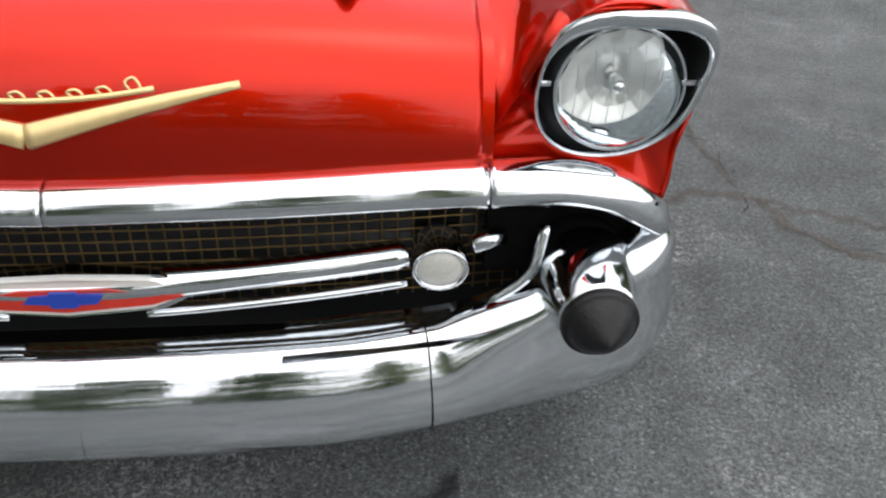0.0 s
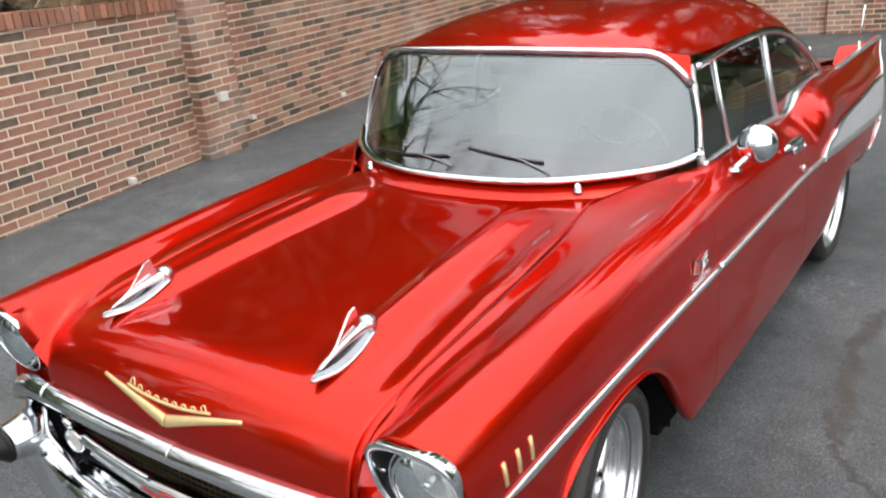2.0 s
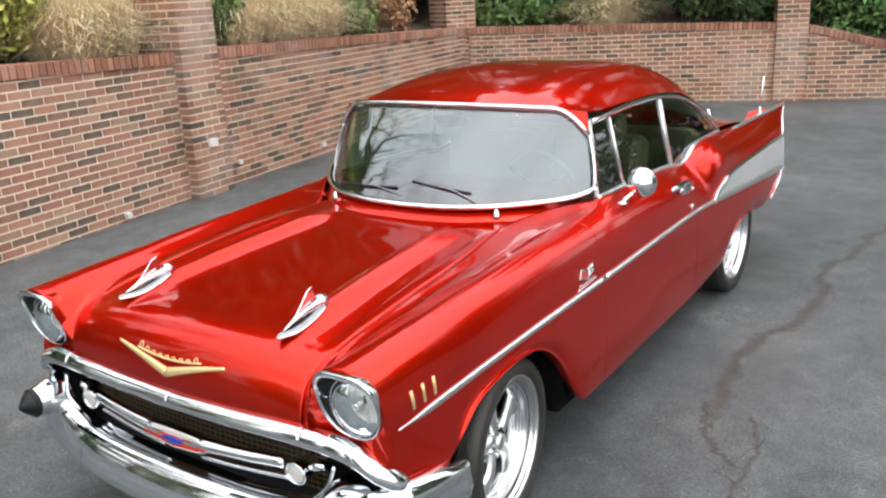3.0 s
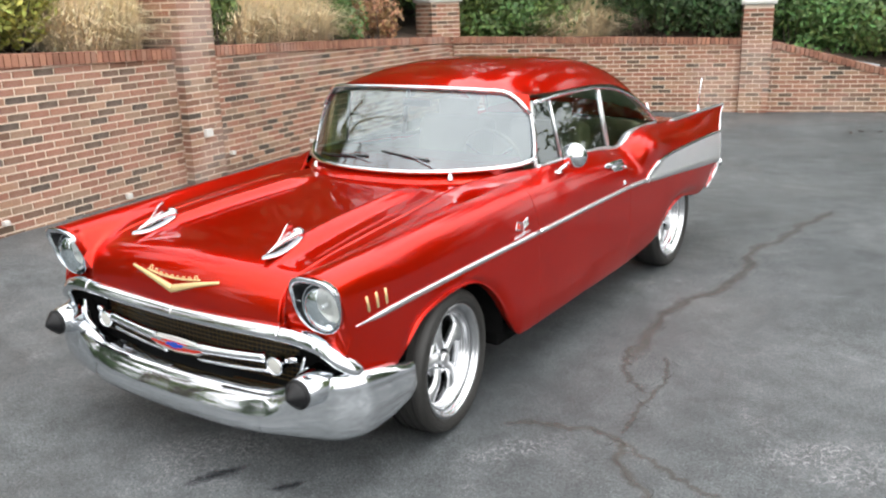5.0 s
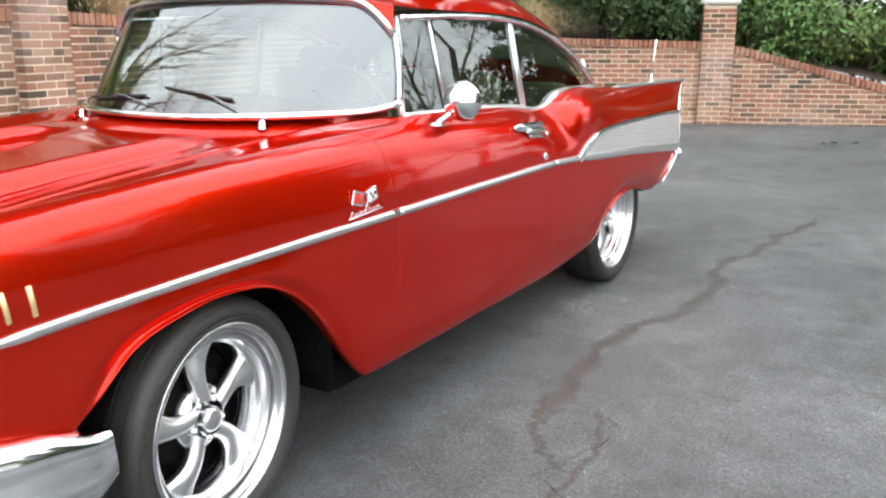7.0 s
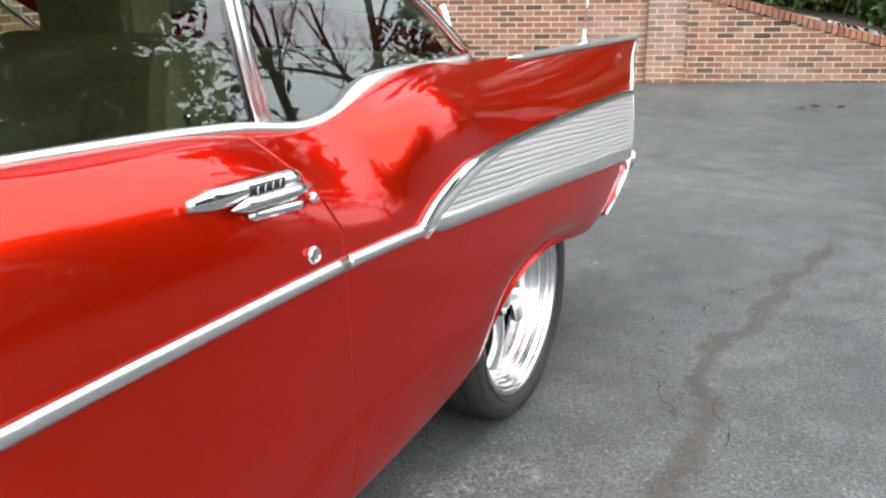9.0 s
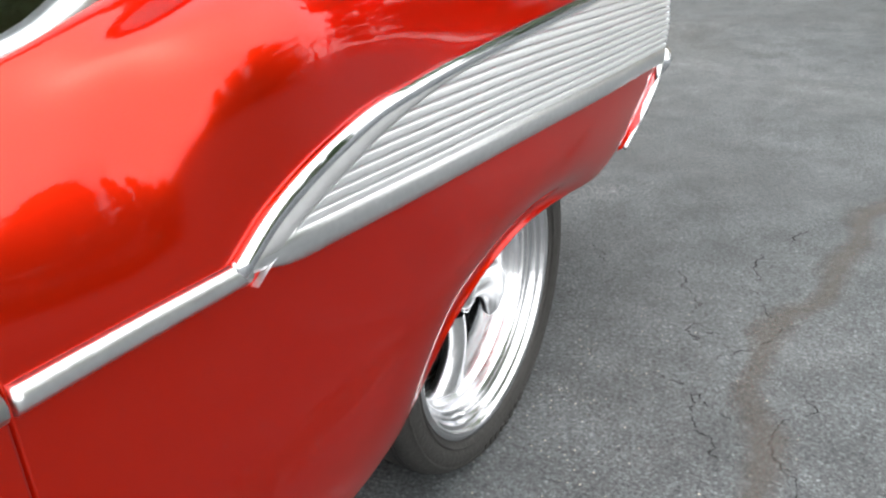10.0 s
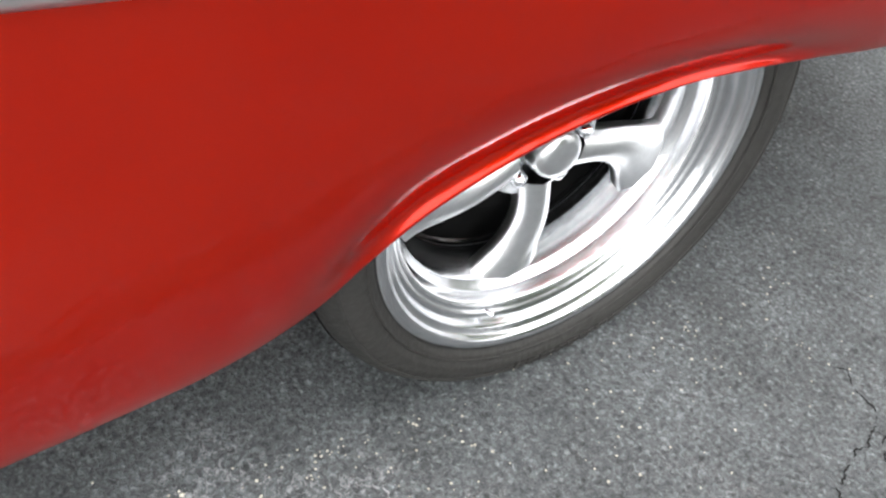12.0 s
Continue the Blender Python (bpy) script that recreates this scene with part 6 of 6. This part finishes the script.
def stems(centre, foot, count, seed, r=0.012):
    rng = random.Random(seed)
    shapes = []
    for _ in range(count):
        top = Vector(centre) + Vector((rng.uniform(-0.4, 0.4), rng.uniform(-0.4, 0.4), rng.uniform(-0.1, 0.3)))
        base = Vector(foot) + Vector((rng.uniform(-0.08, 0.08), rng.uniform(-0.08, 0.08), 0))
        mid = (top + base) / 2 + Vector((rng.uniform(-0.1, 0.1), rng.uniform(-0.1, 0.1), 0))
        shapes.append(tube([tuple(base), tuple(mid), tuple(top)], r, 5, up=(0.3, 1, 0.1), scales=[1.3, 1.0, 0.4]))
    return joined(*shapes)


def shrub(x, y, z, rx, ry, rz, count, mat, size, seed, label):
    ob = thing("shrub", label, "shrub", "shrubs behind the wall")
    ob.location = (x, y, z)
    v, f = [], []
    leaves_into(v, f, (0, 0, rz * 0.85), (rx, ry, rz), count, size, seed=seed)
    solid("stem", stems((0, 0, rz * 0.8), (0, 0, -0.1), 6, seed), BARK, ob)
    solid("crown", (v, f), mat, ob, smooth=False)
    return ob


def dry_grass(x, y, z, h, spread, count, seed):
    ob = thing("ornamental_grass", "tall clump of dry straw-coloured ornamental grass", "grass clump", "grasses behind the wall")
    ob.location = (x, y, z)
    rng = random.Random(seed)
    v, f = [], []
    for _ in range(count):
        a, r = rng.uniform(0, 6.28), spread * 0.5 * rng.random() ** 0.6
        bx, by = r * math.cos(a), r * math.sin(a)
        out = rng.uniform(0.1, 1.3) * spread
        hh = h * rng.uniform(0.35, 1.15) * (1.1 - 0.35 * r / spread)
        way = a + rng.gauss(0, 1.1)
        ca, sa = math.cos(way), math.sin(way)
        w = rng.uniform(0.003, 0.008)
        k = len(v)
        for s in (0, 0.4, 0.75, 1.0):
            px, py, pz = bx + ca * out * s**2, by + sa * out * s**2, hh * (s - 0.5 * s**3 * out / max(spread, 0.1))
            ww = w * (1 - 0.8 * s)
            v += [(px - sa * ww, py + ca * ww, pz), (px + sa * ww, py - ca * ww, pz)]
        f += [(k + 2 * i, k + 2 * i + 1, k + 2 * i + 3, k + 2 * i + 2) for i in range(3)]
    solid("blades", (v, f), STRAW, ob, smooth=False)
    return ob


def behind_west(y, d):
    p0, p1 = np.array(WEST[0]), np.array(WEST[1])
    k = (y - p0[1]) / (p1[1] - p0[1])
    x = p0[0] + k * (p1[0] - p0[0])
    return x - d, y


def bed_z(y, d):
    return float(np.interp(y, [-1, 1.5, 10], [1.58, 1.47, 1.26])) + 0.16 * d - 0.05


GREEN = "leafy green shrub growing behind the brick wall"
for i, (y, d, rx, rz, mat, n) in enumerate(((-1.2, 1.2, 0.9, 0.7, LEAF_DARK, 2400), (0.15, 0.75, 0.6, 0.5, LEAF_YELLOW, 3000), (0.85, 0.65, 0.52, 0.45, LEAF_YELLOW, 3000), (1.45, 0.60, 0.42, 0.42, LEAF_YELLOW, 2600), (1.1, 1.4, 0.8, 0.65, LEAF_MID, 2600), (3.95, 0.50, 0.26, 0.32, LEAF_MID, 1300),
                                            (6.75, 0.62, 0.40, 0.46, LEAF_LIGHT, 2400), (7.15, 1.1, 0.6, 0.6, LEAF_MID, 2600), (7.75, 0.60, 0.34, 0.36, LEAF_RUSSET, 1800), (8.7, 1.5, 0.9, 0.8, LEAF_DARK, 2600),
                                            (5.8, 2.3, 0.8, 0.8, LEAF_DARK, 2600), (7.2, 2.2, 0.8, 0.8, LEAF_DARK, 2600), (2.6, 2.4, 0.8, 0.8, LEAF_DARK, 2400), (4.3, 2.5, 0.8, 0.8, LEAF_DARK, 2400))):
    x, yy = behind_west(y, d)
    shrub(x, yy, bed_z(y, d) - 0.16, rx * 1.15, rx * 1.3, rz * 1.5, int(n * 1.6), mat, 0.042, 100 + i, "shrub with russet dry leaves behind the brick wall" if mat is LEAF_RUSSET else GREEN)
for i, (y, d, h) in enumerate(((2.15, 0.55, 0.75), (2.50, 0.62, 0.8), (2.35, 1.0, 0.95), (2.75, 1.2, 1.0), (3.1, 1.0, 0.95), (1.9, 1.7, 1.0), (4.40, 0.62, 0.75), (4.80, 0.9, 0.9), (5.15, 0.60, 0.8), (5.6, 0.95, 0.9), (5.95, 0.58, 0.8), (6.35, 0.95, 0.85), (4.5, 1.5, 1.1), (5.6, 1.6, 1.1))):
    x, yy = behind_west(y, d)
    dry_grass(x, yy, bed_z(y, d) - 0.04, h * 1.2, 0.62, 2600, 300 + i)


def behind_north(s, d):
    a, u, out, full = frame_of(NORTH[0], EAST[1])
    p = a + u * (s * full) - out * d
    return p.x, p.y


for i, (s, d, rx, rz, mat, n) in enumerate(((0.04, 0.9, 0.8, 0.6, LEAF_MID, 2600), (0.13, 0.8, 0.7, 0.55, LEAF_LIGHT, 2400), (0.24, 0.9, 0.8, 0.7, LEAF_MID, 2600), (0.44, 0.9, 0.9, 0.85, LEAF_DARK, 3200), (0.55, 0.9, 0.9, 0.85, LEAF_DARK, 3200), (0.63, 1.2, 0.9, 0.9, LEAF_DARK, 3000),
                                            (0.72, 1.0, 0.9, 0.75, LEAF_LIGHT, 3200), (0.83, 1.0, 0.9, 0.65, LEAF_LIGHT, 3200), (0.94, 1.0, 1.0, 0.6, LEAF_MID, 3200), (1.06, 1.0, 1.1, 0.6, LEAF_LIGHT, 3200))):
    x, y = behind_north(s, d)
    shrub(x, y, float(np.interp(s, [0, 0.6, 0.8, 1.1], [1.0, 0.95, 0.5, 0.28])), rx * 1.15, rx * 1.1, rz * 1.35, int(n * 1.5), mat, 0.055, 500 + i, GREEN)
for i, (x, y, z) in enumerate(((-7.3, 11.3, 1.35), (-8.7, 12.6, 1.6), (-6.9, 12.6, 1.5), (-8.3, 9.3, 1.6))):
    shrub(x, y, z, 1.2, 1.2, 1.5, 5000, LEAF_DARK, 0.06, 560 + i, GREEN)
for i, (s, d) in enumerate(((0.265, 0.65), (0.25, 1.0), (0.29, 0.9))):
    x, y = behind_north(s, d)
    dry_grass(x, y, 1.15, 1.05, 0.7, 2400, 700 + i)


# ---- trees ----
def evergreen(x, y, z, h, r, count, mat, seed):
    ob = thing("evergreen_tree", "dense dark green evergreen tree of the yard's ring, part seen, part added unseen", "tree", "evergreen trees")
    ob.location = (x, y, z)
    solid("trunk", tube([(0, 0, -0.2), (0.05, 0.02, h * 0.4), (0.0, 0.05, h * 0.92)], 0.05 + 0.016 * h, 8, up=(0, 1, 0), scales=[1.4, 1.0, 0.25]), BARK, ob)
    rng = random.Random(seed)
    v, f = [], []
    layers = int(h * 1.6) + 3
    for k in range(layers):
        t = k / (layers - 1)
        zz = h * (0.01 + 0.95 * t)
        rr = r * (1 - t) ** 0.5 * rng.uniform(0.8, 1.15) + 0.25
        a = rng.uniform(0, 6.28)
        leaves_into(v, f, (rng.uniform(-0.2, 0.2) * r, rng.uniform(-0.2, 0.2) * r, zz), (rr, rr, h / layers * 1.1), count // layers, 0.075 + 0.004 * h, seed=seed * 31 + k)
    solid("crown", (v, f), mat, ob, smooth=False)
    return ob


def bare_tree(x, y, h, seed, z=0.0):
    ob = thing("bare_tree", "tall leafless tree with spreading grey-brown branches", "tree", "bare trees")
    ob.location = (x, y, z)
    rng = random.Random(seed)
    limbs = []

    def grow(p, d, length, r, level):
        pts, q, dd = [tuple(p)], p.copy(), d.copy()
        n = 5
        for i in range(n):
            dd = (dd + Vector((rng.uniform(-1, 1), rng.uniform(-1, 1), rng.uniform(-0.4, 0.7))) * 0.17).normalized()
            q = q + dd * (length / n)
            pts.append(tuple(q))
            if level < 4 and i > 0:
                for _ in range(1 if level < 2 or rng.random() < 0.7 else 2):
                    side = Vector((rng.uniform(-1, 1), rng.uniform(-1, 1), rng.uniform(-0.2, 0.7))).normalized()
                    grow(q.copy(), (dd * 0.65 + side).normalized(), length * rng.uniform(0.45, 0.68), r * (1 - 0.13 * i) * 0.5, level + 1)
        limbs.append(tube(pts, r, 7 if level < 2 else 4, up=(0.31, 0.9, 0.17), scales=np.linspace(1.0, 0.45, n + 1)))

    grow(Vector((0, 0, -0.2)), Vector((0, 0, 1)), h * 0.55, 0.016 * h + 0.02, 0)
    solid("trunk", limbs[-1], BARK, ob)
    solid("limbs", joined(*limbs[:-1]), BARK, ob)
    return ob


for i, (x, y, h) in enumerate(((-8.8, -1.6, 14), (-8.0, -8.5, 13), (-9.6, 1.0, 14), (10.0, 6.0, 10), (12.0, 11.0, 12), (5.0, -20.0, 12), (-3.0, -19.0, 13), (19.0, 5.0, 10), (9.6, 16.4, 9), (12.6, 17.0, 10), (-6.5, -6.0, 12), (-9.2, -4.6, 15), (-11.0, -0.4, 16), (-10.6, -7.4, 15))):
    bare_tree(x, y, h, 40 + i)
# out-of-view trees, added to darken reflections on the hood's nose
SOUTH_UNSEEN = [(-8.4, -4.8, 0, 6.5, 2.4), (-14.0, -5.0, 0.5, 7, 2.6), (-12.0, -12.5, 0, 7.5, 2.5), (-8.2, -14.0, 0, 7.5, 2.5), (-4.4, -14.4, 0, 7.5, 2.4), (-0.6, -15.2, 0, 7.5, 2.5), (3.4, -16.6, 0, 7.5, 2.5)]
EASTWARD = [(9.5, 9.5, 0, 10.0, 2.4), (12.5, 11.0, 0, 12, 2.6), (14.5, 8.5, 0, 11, 2.4), (15.5, 6.0, 0, 8.5, 2.5), (7.4, 17.4, 0, 7.0, 2.4)]
NORTHWARD = [(-3.5, 15.2, 1.6, 12.0, 2.8), (-0.6, 16.2, 1.6, 13.0, 2.9), (2.4, 17.0, 1.4, 12.0, 2.9), (5.4, 18.4, 1.0, 11.5, 2.8), (-6.3, 14.2, 1.8, 11, 2.7), (-8.6, 12.4, 1.9, 9, 2.5)]
WESTWARD = [(-8.8, 10.0, 2.0, 11, 2.6), (-8.4, 7.4, 2.2, 10.5, 2.5), (-8.0, 4.8, 2.2, 8.5, 2.3), (-7.6, 2.4, 2.2, 3.6, 1.9), (-7.6, 0.0, 2.2, 3.2, 1.9), (-8.0, -2.4, 2.0, 3.2, 2.0)]
for i, (x, y, z, h, r) in enumerate(SOUTH_UNSEEN + EASTWARD + NORTHWARD + WESTWARD):
    evergreen(x, y, z, h, r, 22000 if h > 8.2 else 15000, LEAF_MID if i % 4 == 2 else LEAF_DARK, 60 + i)


# ---- cracks and sealant on the asphalt ----
def ribbon(name, points, width, mat, seed, label, rough=0.25, z=0.003, n=120):
    rng = random.Random(seed)
    p = smooth_path([(x, y, 0) for x, y in points], n)
    d = np.gradient(p, axis=0)
    d /= np.linalg.norm(d, axis=1)[:, None]
    side = np.stack([-d[:, 1], d[:, 0], 0 * d[:, 0]], -1)
    rows = []
    for i in range(n):
        wob = noise.noise((i * 0.13, seed * 3.1, 0)) * rough
        a = width * (0.5 + 0.5 * noise.noise((i * 0.17, seed, 5.0)) + 0.05)
        b = width * (0.5 + 0.5 * noise.noise((i * 0.19, seed, 9.0)) + 0.05)
        taper = min(1.0, i / 8, (n - 1 - i) / 8) + 0.02
        c = p[i] + side[i] * wob * width * 2
        rows.append([tuple(c + side[i] * a * taper + [0, 0, 0.0005]), tuple(c + [0, 0, z]), tuple(c - side[i] * b * taper + [0, 0, 0.0005])])
    ob = solid(name, grid(rows), mat, ground, label)
    core = ob.data.attributes.new("core", "FLOAT", "POINT")
    core.data.foreach_set("value", [v for i in range(n) for v in (0.0, min(1.0, i / 10, (n - 1 - i) / 10, n), 0.0)])
    return ob


SEALED = [((1.33, 0.97), (1.27, 1.24), (1.21, 1.60), (1.21, 2.05), (1.30, 2.42), (1.38, 2.90), (1.38, 3.20), (1.30, 3.42), (1.30, 3.62), (1.37, 3.90), (1.42, 4.30), (1.52, 4.80), (1.60, 5.40)),
          ((1.00, 0.14), (1.10, 0.21), (1.28, 0.275), (1.50, 0.30), (1.57, 0.27), (1.64, 0.10), (1.79, -0.04), (2.0, -0.14)), ((1.56, 0.30), (1.68, 0.22), (1.85, 0.13), (2.1, 0.02)),
          ((1.21, 1.37), (1.28, 1.04), (1.40, 0.87), (1.51, 0.78)), ((1.40, 1.32), (1.51, 1.08), (1.53, 0.67), (1.555, 0.30))]
for i, line in enumerate(SEALED):
    ribbon("crack_sealant", line, (0.11, 0.06, 0.05, 0.05, 0.035)[i], SEALANT, i + 1, "smooth brownish crack sealant")
for i, line in enumerate((((0.14, -1.06), (0.20, -0.92), (0.26, -0.80), (0.33, -0.66)), ((0.48, -0.86), (0.56, -0.76), (0.62, -0.66)))):
    ribbon("tar_smear", line, (0.10, 0.06)[i], TAR, 60 + i, "dark tar smear", rough=0.05, n=24)
CRACKS = [((1.41, 1.30), (1.53, 1.05), (1.53, 0.67), (1.555, 0.30), (1.60, 0.16), (1.72, 0.0), (1.86, -0.10), (2.0, -0.4)),
          ((1.06, 3.365), (1.135, 3.352), (1.186, 3.320), (1.203, 3.290), (1.210, 3.235), (1.228, 3.190), (1.27, 3.13), (1.33, 3.10)), ((1.186, 3.32), (1.23, 3.29), (1.30, 3.26)),
          ((1.397, 3.46), (1.388, 3.30), (1.445, 3.13), (1.45, 2.98)), ((1.138, 3.50), (1.132, 3.635), (1.19, 3.61)), ((1.172, 3.92), (1.194, 4.05), (1.257, 4.26), (1.305, 4.40)),
          ((1.21, 3.48), (1.27, 3.58), (1.32, 3.71), (1.23, 3.87), (1.172, 3.92)), ((0.706, 3.98), (0.753, 3.94), (0.79, 3.87)), ((2.3, 0.06), (2.8, 0.3), (3.5, 0.35)), ((1.62, 4.07), (1.75, 4.20), (1.88, 4.28), (2.02, 4.43), (2.2, 4.5)), ((1.12, 3.66), (1.05, 3.82), (0.99, 3.94))]


def crack(points, width, seed):
    """A jagged line of short dark gaps, broken off here and there."""
    rng = random.Random(seed)
    p = [np.array(q, float) for q in points]
    for level in range(4):
        out = [p[0]]
        for a, b in zip(p, p[1:]):
            d = b - a
            out += [(a + b) / 2 + np.array((-d[1], d[0])) * rng.gauss(0, 0.17), b]
        p = out
    verts, faces = [], []
    last = None
    for i, q in enumerate(p):
        d = p[min(i + 1, len(p) - 1)] - p[max(i - 1, 0)]
        d = d / (np.linalg.norm(d) + 1e-9)
        w = width * max(0.0, 0.55 + 1.1 * noise.noise((i * 0.21, seed * 1.7, 2.0)) + rng.uniform(-0.2, 0.3)) * min(1.0, 0.2 + i / 6, 0.2 + (len(p) - 1 - i) / 6)
        if w < width * 0.16:
            last = None
            continue
        k = len(verts)
        verts += [(q[0] - d[1] * w, q[1] + d[0] * w, 0.0012), (q[0] + d[1] * w, q[1] - d[0] * w, 0.0012)]
        if last is not None:
            faces.append((last, last + 1, k + 1, k))
        last = k
    return solid("crack", (verts, faces), CRACK, ground, "thin jagged dark crack", smooth=False)


for i, line in enumerate(CRACKS):
    crack(line, 0.0019, 20 + i)

def fallen_leaf(x, y, turn):
    rows = []
    for s in np.linspace(0, 1, 7):
        half = 0.022 * math.sin(math.pi * min(1, s * 0.96 + 0.02)) ** 0.7
        rows.append([(q * half, 0.07 * (s - 0.5), 0.004 + 0.012 * q * q + 0.010 * s * s) for q in (-1, -0.5, 0, 0.5, 1)])
    leaf = sheet("fallen_leaf", rows, BARK, None)
    leaf.matrix_basis = pose(x, y, ground_z(x, y), 0, 0, turn)
    return tagged(leaf, "small curled brown leaf lying on the asphalt", "leaf", "leaves on the asphalt")


for x, y, turn in ((1.00, 9.67, 30), (1.33, 9.90, -60), (1.10, 9.84, 100)):
    fallen_leaf(x, y, turn)

# loose grit swept up beside the rear wheel
rng = random.Random(91)
verts, faces = [], []
for i in range(350):
    if i < 130:
        y = rng.uniform(2.2, 2.8)
        x = 0.80 + 0.14 * (y - 2.35) + abs(rng.gauss(0, 0.06))
    elif i < 300:
        x, y = rng.gauss(0.93, 0.12), rng.gauss(3.17, 0.28)
    else:
        x, y = rng.gauss(1.24, 0.22), rng.gauss(3.02, 0.5)
    s = rng.uniform(0.0010, 0.0026) * (1.5 if i < 130 and rng.random() < 0.15 else 1.0)
    k, turn = len(verts), rng.uniform(0, 6.28)
    for j in range(5):
        a = turn + j * 1.2566
        verts.append((x + s * rng.uniform(0.7, 1.4) * math.cos(a), y + s * rng.uniform(0.7, 1.4) * math.sin(a), 0.0004))
    verts.append((x, y, s * rng.uniform(0.7, 1.3)))
    faces += [(k + j, k + (j + 1) % 5, k + 5) for j in range(5)]
tagged(solid("loose_grit", (verts, faces), GRIT, smooth=False), "pale loose grit scattered on the asphalt by the rear wheel", "grit", kind="stuff")

# the bricks of the near stretch, one by one
for wall, singles in WALL_BRICKS:
    for place, u, length in singles:
        b = new("brick", brick_mesh(length))
        b.parent = wall
        b.matrix_basis = Matrix.Translation(place) @ Matrix.Rotation(math.atan2(u.y, u.x), 4, "Z")
